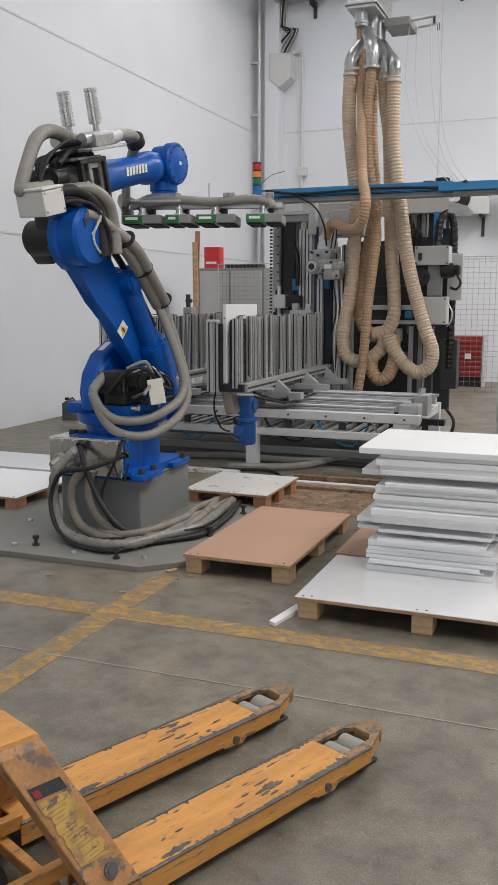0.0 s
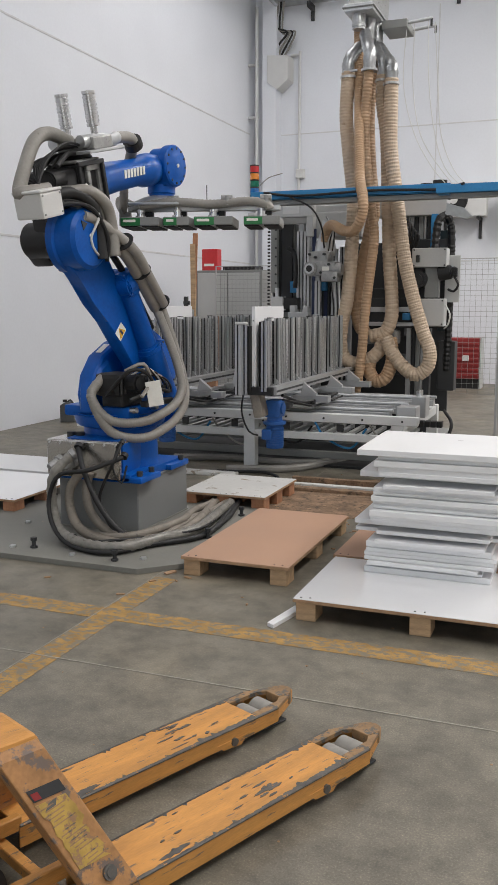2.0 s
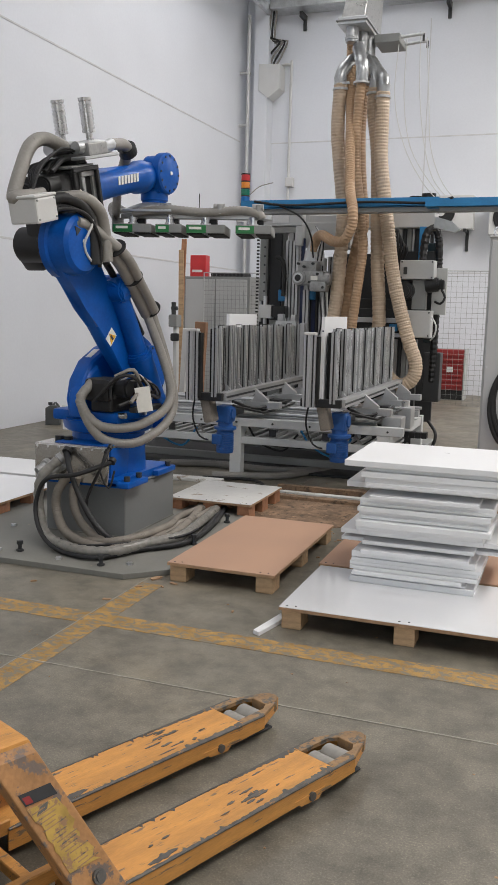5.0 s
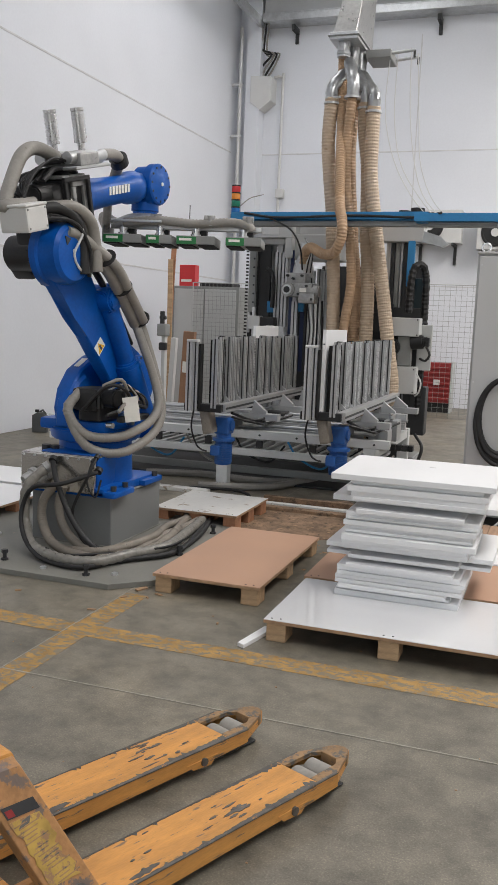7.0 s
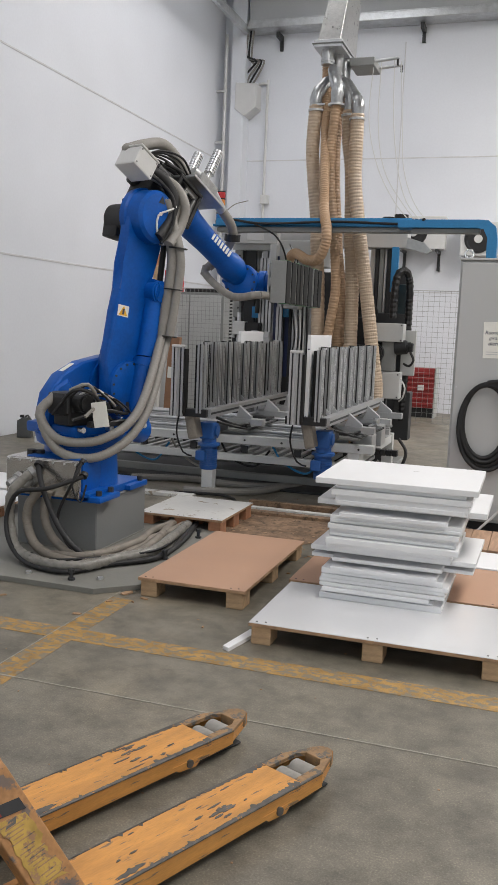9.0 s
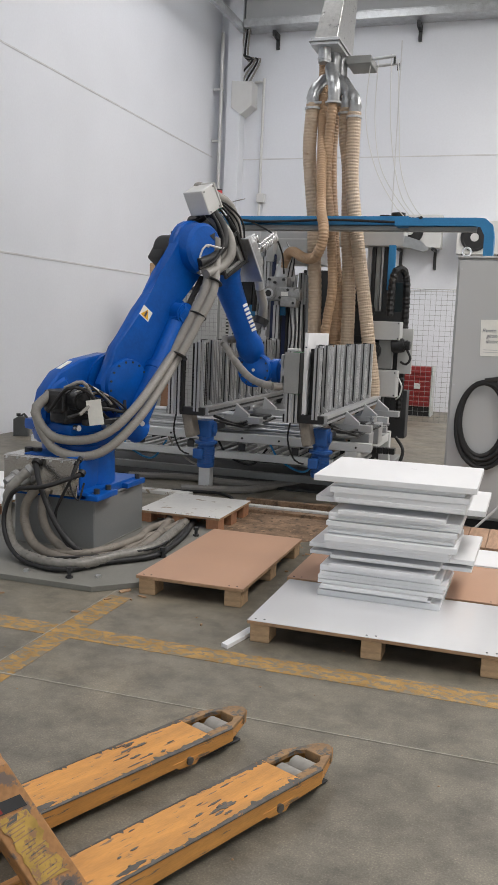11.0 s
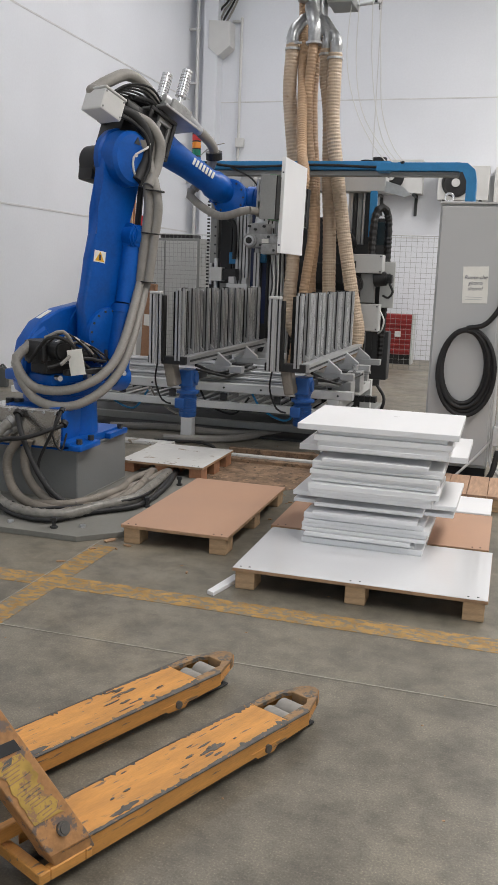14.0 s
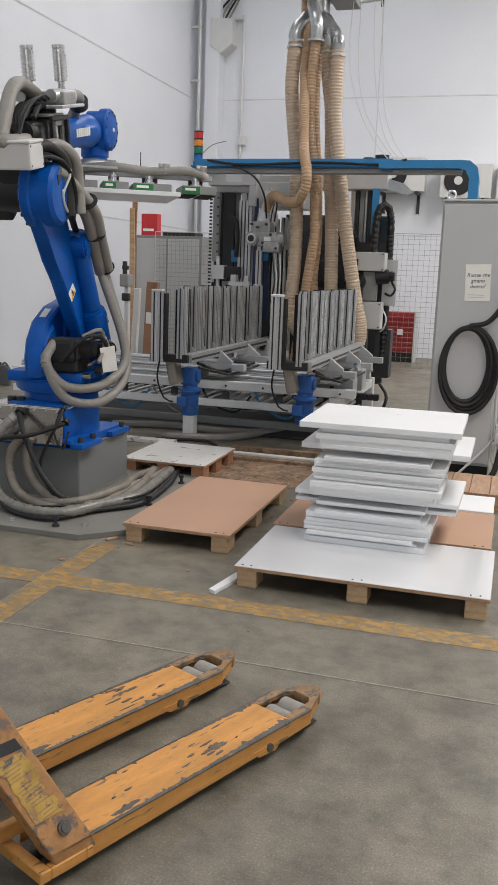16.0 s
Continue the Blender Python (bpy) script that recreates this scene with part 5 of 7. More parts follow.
def machine_frame():
    f = thing("rail_table", "pale grey steel base frame with aluminium guide rails", "rail table")
    y = 6.86
    part("front_beam", B((-4.3, -1.2, y, y + 0.06, 0.435, 0.507), bevel=0.004), M_BEAM, f, "pale grey front beam")
    part("lower_beam", B((-4.3, -1.3, y + 0.02, y + 0.08, 0.285, 0.345), bevel=0.004), M_BEAM, f)
    for x in (-4.1, -2.61, -1.36):
        part("post", B((x - 0.05, x + 0.05, y + 0.005, y + 0.095, 0, 0.436), bevel=0.004), M_BEAM, f)
        part("foot_plate", B((x - 0.08, x + 0.08, y - 0.02, y + 0.12, 0, 0.012)), M_BEAM, f)
        part("cross_tube", B((x - 0.04, x + 0.04, y + 0.1, 8.6, 0.34, 0.42), bevel=0.004), M_BEAM, f)
        part("post", B((x - 0.05, x + 0.05, 8.5, 8.6, 0, 0.43)), M_BEAM, f)
    for yy, z, x1 in ((7.0, 0.5, -1.45), (7.25, 0.53, -1.38), (7.6, 0.55, -1.3), (8.2, 0.5, -1.3)):
        part("guide_rail", B((-4.3, x1, yy, yy + 0.09, z - 0.05, z), (-4.3, x1, yy + 0.02, yy + 0.07, z, z + 0.018), bevel=0.003), M_ALU, f, "aluminium guide rail")
        part("shaft", C((-4.3, yy + 0.045, z + 0.032), (x1 + 0.02, yy + 0.045, z + 0.032), 0.014, seg=12), M_GALV, f, "polished guide shaft", True)
    for bx in ((-1.42, -1.26, 7.1, 7.3, 0.4, 0.56), (-1.38, -1.26, 7.55, 7.75, 0.42, 0.6)):
        part("end_block", B(bx, bevel=0.006), M_ALU, f)
    part("end_stop", C((-1.33, 7.65, 0.6), (-1.33, 7.65, 0.65), 0.03, seg=12), M_CHROME, f)
    for k in range(7):
        x = -4.0 + k * 0.42
        part("drag_chain", B(*[(x + j * 0.05, x + j * 0.05 + 0.044, 7.34, 7.42, 0.37, 0.42) for j in range(8)], bevel=0.002), M_BLACK, f)
    part("lower_tube", B((-4.2, -1.3, 7.9, 7.98, 0.1, 0.18), (-4.2, -1.4, 7.3, 7.36, 0.06, 0.12), bevel=0.004), M_MGREY, f)
    for k, pts in enumerate(([(-3.4, 7.05, 0.03), (-2.9, 7.2, 0.03), (-2.4, 7.1, 0.04), (-2.05, 7.3, 0.03), (-1.9, 7.7, 0.03)], [(-2.75, 6.7, 0.03), (-2.5, 6.78, 0.03), (-2.2, 6.95, 0.03), (-2.0, 7.4, 0.03)], [(-2.8, 6.62, 0.02), (-2.45, 6.7, 0.02), (-2.28, 6.6, 0.02), (-2.2, 6.45, 0.02)], [(-3.6, 7.3, 0.28), (-3.0, 7.3, 0.25), (-2.2, 7.32, 0.22), (-1.7, 7.35, 0.26)])):
        part("cable", tube(pts, 0.03 if k < 2 else 0.013, 10, 0.04, 0.003 if k < 2 else 0), M_GHOSE if k < 2 else M_CABLE, f, smooth=True)
    for k in range(26):
        part("grate_bar", B((-4.1 + 0.105 * k, -4.06 + 0.105 * k, 7.45, 8.3, 0.2, 0.23), bevel=0.002), M_GALV if k % 2 else M_MGREY, f)
    for k in range(6):
        x = -3.9 + 0.46 * k
        part("loose_cable", tube([(x, 6.95, 0.42), (x + 0.1, 6.93, 0.3), (x + 0.3, 6.96, 0.24 - 0.02 * (k % 3)), (x + 0.42, 7.0, 0.38)], 0.009, 8), (M_CABLE, M_TRAY, M_GHOSE)[k % 3], f, smooth=True)
        part("clip", B((x + 0.2, x + 0.26, 6.885, 6.9, 0.36, 0.42), bevel=0.003), M_DARKM, f)
    for k in range(10):
        part("beam_bolt", C((-4.2 + 0.32 * k, 6.852, 0.47), (-4.2 + 0.32 * k, 6.861, 0.47), 0.009, seg=8), M_DARKM, f)
    # dark sheet added to darken the shaded floor under the rails
    tr = thing("machine_tray", "dark sheet added for the darkness on the floor beneath the rails", "tray")
    part("tray", B((-4.2, -1.4, 7.2, 8.9, 0.0, 0.02), (-4.2, -1.4, 8.88, 8.9, 0.02, 0.3)), M_DARKM, tr)


def carriage():
    c = thing("carriage", "sliding fixture carriage with a row of upright aluminium profiles", "carriage", None, "fixture carriages")
    # local x from the motor's centre line, world y and z
    part("cross_rail", B((0.02, 0.085, 6.3, 8.62, 0.7, 0.765), bevel=0.003), M_ALU, c, "long aluminium rail")
    part("cross_rail", B((-0.06, 0.0, 6.5, 8.5, 0.56, 0.62), bevel=0.003), M_ALU, c)
    # thin dark strips on the rail faces paint the shade of slots
    part("rail_groove", B((0.0852, 0.0872, 6.3, 8.62, 0.722, 0.738), bevel=0), M_GROOVE_SHADE, c)
    part("rail_groove", B((0.0002, 0.0022, 6.5, 8.5, 0.584, 0.596), bevel=0), M_GROOVE_SHADE, c)
    part("rail_groove", B((0.045, 0.06, 6.298, 6.2999, 0.722, 0.75), bevel=0), M_GROOVE_SHADE, c)
    part("bearing_plate", B((-0.16, 0.2, 6.85, 8.0, 0.54, 0.56)), M_MGREY, c)
    for y in (6.98, 7.24, 7.6):
        part("slide_block", B((-0.12, 0.16, y - 0.02, y + 0.1, 0.545, 0.6), bevel=0.006), M_DARKM, c)
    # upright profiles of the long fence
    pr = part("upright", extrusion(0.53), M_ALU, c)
    pr.data.materials.append(M_GROOVE_SHADE)
    pr.matrix_basis = Matrix.Translation((-0.005, 6.28, 0.73))
    n = 17
    for i in range(n):
        y = 6.44 + i * 0.125
        twin(pr, Matrix.Translation((-0.02 + 0.012 * ((i * 5) % 3 - 1), y + 0.012 * ((i * 7) % 4 - 1.5), 0.745 - 0.014 * ((i * 3) % 4 == 1))))
    cap = part("end_cap", B((-0.02, 0.02, -0.02, 0.02, 0, 0.006)), M_BLACK, c, m=Matrix.Translation((-0.02, 6.44, 1.2755)))
    for i in (3, 8, 14):
        twin(cap, Matrix.Translation((-0.02, 6.44 + i * 0.125, 1.2755)))
    pad = part("pad", B((-0.012, 0.012, -0.03, 0.03, 0, 0.5)), M_FOAM, c, "black felt pad")
    pad.matrix_basis = Matrix.Translation((-0.06, 6.36, 0.75))
    for i in range(16):
        twin(pad, Matrix.Translation((-0.04, 6.5 + i * 0.125, 0.755)))
    # short front guide on the other side of the slot
    twin(pr, Matrix.Translation((-0.2, 6.24, 0.7)))
    twin(pr, Matrix.Translation((-0.156, 6.26, 0.7)))
    part("slot_pad", B((-0.132, -0.112, 6.24, 6.3, 0.72, 1.22)), M_FOAM, c, "black felt pad")
    part("guide_foot", B((-0.25, 0.06, 6.26, 6.34, 0.7, 0.76), bevel=0.004), M_BLACK, c)
    part("guide_cap", B((-0.225, -0.135, 6.22, 6.28, 1.23, 1.25), bevel=0.004), M_WPLAS, c, "white end cap")
    for i in range(8):
        y = 6.5 + i * 0.25
        part("gusset", prism([(0.003, 0.765), (0.003, 0.81), (0.04, 0.77), (0.04, 0.765)], y, y + 0.012, "y"), M_ALU, c)
    for y in (6.95, 7.75, 8.4):
        part("bracket", prism([(0.085, 0.7), (0.085, 0.75), (0.2, 0.66), (0.2, 0.64), (0.06, 0.64)], y, y + 0.045, "y", 0.002), M_ALU, c, "cast aluminium corner bracket")
        part("stub_rail", B((-0.02, 0.3, y, y + 0.09, 0.585, 0.64), bevel=0.003), M_ALU, c)
    part("shoe", xform(B((-0.04, 0.04, -0.07, 0.07, -0.1, 0.12), bevel=0.02), pose(-0.08, 6.36, 0.62, 0, -12, 0)), M_BHOSE, c, "worn curved panel shoe")
    # blue gear motor hanging at the front
    mt = part("gear_motor", lathe([(0.262, 0.05), (0.267, 0.066), (0.285, 0.07)] + [v for q in range(8) for v in ((0.29 + q * 0.018, 0.071), (0.301 + q * 0.018, 0.071), (0.302 + q * 0.018, 0.065), (0.307 + q * 0.018, 0.065))] + [(0.45, 0.07), (0.455, 0.09), (0.475, 0.09), (0.48, 0.06), (0.52, 0.06)], (0, 6.5, 0), (0, 0, 1), 24), M_MOTB, c, "blue electric gear motor", True)
    part("gearbox", B((-0.06, 0.06, 6.43, 6.57, 0.51, 0.645), bevel=0.015), M_MOTB, mt)
    part("gear_cover", C((0.06, 6.5, 0.58), (0.075, 6.5, 0.58), 0.045, seg=20), M_MOTB, mt)
    part("terminal_box", B((-0.075, 0.005, 6.395, 6.46, 0.34, 0.42), bevel=0.01), M_MOTB, mt)
    part("motor_cable", tube([(-0.11, 6.42, 0.37), (-0.18, 6.4, 0.4), (-0.24, 6.4, 0.55), (-0.22, 6.4, 0.72)], 0.007, 8), M_CABLE, c, smooth=True)
    part("drive_arm", B((-0.05, 0.05, 6.55, 6.8, 0.555, 0.615), bevel=0.005), M_DARKM, c)
    part("sensor_cable", tube([(0.1, 6.4, 0.66), (0.25, 6.6, 0.6), (0.2, 7.0, 0.56), (0.3, 7.4, 0.6)], 0.01, 6), M_CABLE, c, smooth=True)
    part("sensor_cable", tube([(0.06, 6.5, 0.68), (0.14, 6.8, 0.6), (0.24, 7.2, 0.62), (0.2, 7.6, 0.6)], 0.012, 6), M_CABLE, c, smooth=True)
    return c


def upright_board(label):
    b = thing("panel_workpiece", label, "board", None, "panels being machined")
    part("panel", B((-0.014, 0.014, -0.33, 0.33, -0.33, 0.33), bevel=0.002), M_WHITE, b)
    # dark marks paint the shade of holes, the edge stays solid
    part("edge_hole", B((-0.006, 0.006, -0.332, -0.3295, -0.28, -0.27), (-0.006, 0.006, -0.332, -0.3295, 0.22, 0.23), bevel=0), M_INK, b)
    return b


# scaled 1.187 about the camera point: deeper, same view; local floor at z = 0.221
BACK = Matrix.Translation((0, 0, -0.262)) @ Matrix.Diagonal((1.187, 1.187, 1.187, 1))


def gantry():
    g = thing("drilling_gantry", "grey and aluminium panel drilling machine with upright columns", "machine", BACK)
    y = 7.55
    part("head_beam", B((-2.7, -2.28, y, y + 0.25, 2.08, 2.26), (-2.28, -1.15, y + 0.05, y + 0.25, 2.12, 2.25), bevel=0.01), M_GREYP, g, "grey head housing")
    part("head_box", B((-2.26, -1.85, y - 0.02, y + 0.28, 1.95, 2.17), bevel=0.012), M_GREYP, g)
    for x0, x1, mt in ((-2.68, -2.6, M_DARKM), (-2.58, -2.46, M_MGREY), (-2.42, -2.37, M_ALU), (-2.36, -2.31, M_ALU)):
        part("column", B((x0, x1, y + 0.02, y + 0.14, 0.4, 2.09), bevel=0.004), mt, g)
    part("rack", B(*[(-2.705, -2.685, y, y + 0.02, 0.6 + k * 0.03, 0.615 + k * 0.03) for k in range(48)], bevel=0), M_BLACK, g, "toothed drive rack")
    part("side_rail", B((-2.665, -2.645, y - 0.02, y, 1.3, 1.85)), M_ALU, g)
    part("spindle_column", B((-2.24, -2.19, y - 0.1, y + 0.02, 0.45, 1.7), (-2.1, -2.05, y - 0.06, y + 0.05, 0.45, 1.75), (-2.0, -1.96, y + 0.1, y + 0.15, 0.45, 2.0)), M_ALU, g, "aluminium spindle guide")
    part("spindle_column", B((-2.185, -2.105, y - 0.08, y + 0.0, 0.45, 1.6)), M_DARKM, g, "dark guide cover")
    for bx in ((-2.17, -2.12, y - 0.13, y - 0.08, 1.5, 1.58), (-2.46, -2.4, y - 0.12, y - 0.06, 1.34, 1.4)):
        part("blue_valve", B(bx, bevel=0.006), M_TRAY, g, "small blue valve")
    part("guide_plate", B((-2.3, -2.26, y - 0.24, y - 0.12, 0.55, 1.34), (-2.21, -2.17, y - 0.24, y - 0.12, 0.55, 1.3), bevel=0.004), M_ALU, g)
    part("guide_back", B((-2.26, -2.21, y - 0.18, y - 0.14, 0.55, 1.28)), M_DARKM, g)
    part("suction_cone", lathe([(0, 0.09), (0.08, 0.085), (0.2, 0.05), (0.28, 0.05)], (-2.13, y - 0.16, 1.8), (0.1, 0, 1), 20), M_GALV, g, smooth=True)
    for k in range(4):
        part("air_line", tube([(-2.02 + 0.02 * k, y - 0.1, 1.6), (-2.03 + 0.03 * k, y - 0.12, 1.2), (-2.02 + 0.02 * k, y - 0.1, 0.7)], 0.008, 6), (M_WPLAS, M_CABLE)[k % 2], g, smooth=True)
    # dark back plate and right-hand tower
    part("back_plate", B((-2.2, -1.2, 8.3, 8.34, 0.4, 1.95), bevel=0.004), M_DARKM, g, "dark machine back plate")
    for x0, x1, z0, z1, mt in ((-1.475, -1.435, 0.45, 2.14, M_ALU), (-1.43, -1.4, 0.45, 2.14, M_DARKM), (-1.395, -1.355, 0.45, 2.14, M_MGREY), (-1.35, -1.33, 0.45, 2.14, M_ALU), (-1.325, -1.27, 0.45, 2.14, M_DARKM)):
        part("tower_column", B((x0, x1, 7.7, 7.8, z0, z1), bevel=0.004), mt, g)
    for bx in ((-1.275, -1.215, 7.6, 7.64, 1.75, 2.13), (-2.5, -2.42, y + 0.1, y + 0.14, 1.2, 1.75)):
        part("blue_strip", B(bx), M_TRAY, g, "blue painted strip")
    part("tower_foot", B((-1.5, -1.1, 7.5, 7.9, 0.2215, 0.3), bevel=0.006), M_MGREY, g)
    part("column_foot", B((-2.7, -2.05, y - 0.05, y + 0.2, 0.2215, 0.41), bevel=0.006), M_MGREY, g)
    part("power_cable", tube([(-1.1, 7.5, 0.5), (-1.02, 7.4, 0.4), (-1.06, 7.35, 0.235)], 0.014, 8), M_CABLE, g, smooth=True)
    for z in (1.1, 1.35, 0.75):
        part("dark_unit", B((-1.95, -1.55, 8.0, 8.25, z, z + 0.18), bevel=0.01), M_DARKM, g)
    part("roof_motor", join(B((-1.36, -1.14, 7.6, 7.75, 2.25, 2.31), bevel=0.008), C((-1.33, 7.65, 2.31), (-1.33, 7.65, 2.38), 0.05, seg=16), C((-1.22, 7.65, 2.29), (-1.22, 7.65, 2.4), 0.06, seg=16)), M_BLACK, g, "black motor on the machine top", True)
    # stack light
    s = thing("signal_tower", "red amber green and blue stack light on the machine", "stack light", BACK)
    x, yy = -2.62, 7.0
    part("base", C((x, yy, 2.24), (x, yy, 2.27), 0.04, seg=18), M_BLACK, s)
    for k, (mt, nm) in enumerate(((M_BLENS, "blue"), (M_GLENS, "green"), (M_AMBER, "amber"), (M_RED, "red"))):
        z = 2.275 + k * 0.058
        part("lens", lathe([(0, 0.034), (0.006, 0.036), (0.042, 0.036), (0.048, 0.034)], (x, yy, z), (0, 0, 1), 20), mt, s, nm + " lens", True)
        part("spacer", C((x, yy, z + 0.048), (x, yy, z + 0.058), 0.037, seg=20), M_BLACK, s)
    part("aerial", tube([(x + 0.03, yy, 2.33), (x + 0.12, yy, 2.4), (x + 0.24, yy, 2.43)], 0.004, 6), M_GHOSE, s, smooth=True)
    part("stand", B((x - 0.05, x + 0.05, yy - 0.04, 7.56, 2.222, 2.24)), M_TRAY, s)
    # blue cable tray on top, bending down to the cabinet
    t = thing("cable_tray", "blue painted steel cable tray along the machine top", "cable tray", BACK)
    y0 = 6.9
    part("tray_floor", B((-2.62, -1.02, y0, y0 + 0.22, 2.215, 2.222), bevel=0), M_TRAY, t)
    part("tray_side", B((-2.62, -1.02, y0, y0 + 0.006, 2.215, 2.28), (-2.62, -1.02, y0 + 0.214, y0 + 0.22, 2.215, 2.28), bevel=0.002), M_TRAY, t)
    part("tray_side", B((-1.1, -0.5, 6.74, 6.746, 2.19, 2.25), (-1.1, -0.5, 6.9, 6.906, 2.19, 2.25), (-1.1, -0.5, 6.74, 6.906, 2.19, 2.195), bevel=0.002), M_TRAY, t)
    part("tray_bend", prism([(-0.52, 2.19), (-0.52, 2.25), (-0.44, 2.245), (-0.385, 2.2), (-0.37, 2.12), (-0.37, 1.95), (-0.44, 1.95), (-0.44, 2.12), (-0.47, 2.18)], 6.735, 6.742, "y"), M_TRAY, t)
    part("tray_bend", prism([(-0.52, 2.247), (-0.44, 2.245), (-0.385, 2.2), (-0.37, 2.12), (-0.37, 1.95), (-0.375, 1.95), (-0.375, 2.12), (-0.39, 2.195), (-0.44, 2.24), (-0.52, 2.242)], 6.742, 6.9, "y"), M_TRAY, t)
    part("support_rail", B((-2.62, -0.98, y0 + 0.03, y0 + 0.13, 2.175, 2.212), (-1.0, -0.5, 6.78, 6.86, 2.155, 2.188), bevel=0.003), M_MGREY, t, "aluminium carrier profile")
    part("cantilever", prism([(-1.05, 2.14), (-0.92, 2.1), (-0.86, 2.04), (-0.9, 2.02), (-1.06, 2.06)], 6.95, 7.0, "y"), M_GALV, t)
    part("cable", tube([(-2.5, y0 - 0.01, 2.27), (-2.2, y0 - 0.012, 2.235), (-1.6, y0 - 0.012, 2.25), (-1.1, y0 - 0.012, 2.235), (-0.9, 6.73, 2.25)], 0.01, 8, 0.05), M_CABLE, t, smooth=True)
    part("cable", tube([(-2.3, y0 - 0.01, 2.24), (-2.1, y0 - 0.03, 2.14), (-2.02, y0, 2.0), (-2.05, y0 + 0.2, 1.84)], 0.007, 8), M_CABLE, t, smooth=True)


def saw_frame():
    """Columns, plates and small actuators round the saw head."""
    f = thing("saw_frame", "aluminium and grey steel frame carrying the saw head", "machine frame")

    def column(x, y, z0, z1, w=0.06):
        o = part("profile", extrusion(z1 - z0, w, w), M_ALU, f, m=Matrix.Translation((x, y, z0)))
        o.data.materials.append(M_GROOVE_SHADE)

    for x, y, z0, z1 in ((-2.82, 8.88, 0.3, 2.12), (-2.745, 8.88, 0.3, 2.12), (-2.6, 8.8, 0.3, 1.62), (-2.5, 9.05, 0.3, 1.95), (-2.425, 9.1, 0.3, 1.97), (-2.36, 9.1, 0.3, 1.95)):
        column(x, y, z0, z1)
    part("head_bracket", B((-3.17, -2.66, 8.78, 8.9, 2.26, 2.4), (-2.73, -2.66, 8.78, 8.9, 2.06, 2.26), bevel=0.006), M_GREYP, f, "grey head bracket")
    part("type_plate", B((-2.98, -2.8, 8.772, 8.78, 2.29, 2.37), bevel=0.002), M_WPLAS, f, "pale blank type plate")
    for x in (-3.14, -3.02, -2.76, -2.69):
        part("bolt", C((x, 8.77, 2.38), (x, 8.782, 2.38), 0.01, seg=8), M_DARKM, f)
    part("guard_plate", B((-2.64, -2.28, 8.95, 8.98, 2.1, 2.38), bevel=0.005), M_GREYP, f, "pale grey guard plate")
    part("slide_plate", B((-3.13, -3.06, 8.84, 8.9, 1.5, 2.2), bevel=0.004), M_MGREY, f, "grey slide plate with dark discs for holes")
    # dark discs paint the shade of holes on the solid plate
    for k in range(7):
        part("slide_hole", C((-3.075, 8.836, 1.6 + 0.09 * k), (-3.075, 8.842, 1.6 + 0.09 * k), 0.011, seg=8), M_DARKM, f)
    # dark slab that paints the shade inside an open slot
    part("slot_cover", B((-3.05, -2.93, 8.95, 9.0, 1.3, 2.2), bevel=0.004), M_DARKM, f, "dark slab painting the shade in the slot")
    part("guard_strip", B((-2.68, -2.645, 8.83, 8.87, 1.1, 2.14), (-2.56, -2.52, 8.86, 8.9, 0.9, 1.6), bevel=0.003), M_NAVY, f, "dark blue guard strip")
    part("dust_pipe", tube([(-2.93, 8.8, 1.95), (-2.86, 8.79, 1.9), (-2.84, 8.79, 1.75), (-2.85, 8.8, 1.55)], 0.022, 10, 0.03, 0.003), M_BLACK, f, "black corrugated conduit", True)
    part("actuator", B((-3.07, -2.95, 8.7, 8.82, 1.32, 1.46), bevel=0.008), M_GREYP, f, "small grey actuator")
    part("actuator_rod", C((-3.03, 8.76, 1.2), (-3.03, 8.76, 1.55), 0.02, seg=12), M_GALV, f, smooth=True)
    part("actuator_block", B((-2.95, -2.8, 8.72, 8.84, 1.33, 1.45), bevel=0.006), M_BLACK, f)
    part("clamp", B((-2.88, -2.66, 8.66, 8.74, 1.25, 1.3), (-2.86, -2.8, 8.66, 8.74, 1.3, 1.37), (-2.72, -2.67, 8.66, 8.74, 1.3, 1.36), (-2.82, -2.72, 8.66, 8.74, 1.18, 1.25), bevel=0.004), M_ALU, f, "small aluminium clamp")
    for bx in ((-2.94, -2.83, 8.9, 8.95, 1.5, 1.62), (-2.93, -2.83, 8.84, 8.9, 1.1, 1.28)):
        part("blue_valve", B(bx, bevel=0.006), M_TRAY, f, "blue pneumatic valve")
    # body of the saw head round its motor
    part("saw_body", join(B((-2.66, -2.36, 8.56, 8.74, 1.66, 1.8), bevel=0.025), B((-2.64, -2.44, 8.58, 8.76, 1.78, 1.9), bevel=0.02), B((-2.5, -2.33, 8.54, 8.7, 1.6, 1.7), bevel=0.02), C((-2.61, 8.52, 1.73), (-2.61, 8.6, 1.73), 0.07, seg=22, bevel=0.01), C((-2.4, 8.62, 1.72), (-2.3, 8.62, 1.72), 0.065, seg=18, bevel=0.012)), M_CAST, f, "cast aluminium saw housing", True)
    part("saw_eye", C((-2.61, 8.505, 1.73), (-2.61, 8.52, 1.73), 0.032, seg=18), M_BLACK, f)
    part("eye_ring", lathe([(0, 0.05), (0.012, 0.05), (0.013, 0.036)], (-2.61, 8.52, 1.73), (0, -1, 0), 22), M_GALV, f, smooth=True)
    for x, z in ((-2.62, 1.87), (-2.56, 1.84), (-2.47, 1.87), (-2.42, 1.77), (-2.5, 1.69), (-2.36, 1.64)):
        part("cap_screw", C((x, 8.53, z), (x, 8.57, z), 0.013, seg=8), M_DARKM, f)
    part("label", B((-2.49, -2.42, 8.552, 8.56, 1.71, 1.75), bevel=0), M_PAPER, f)
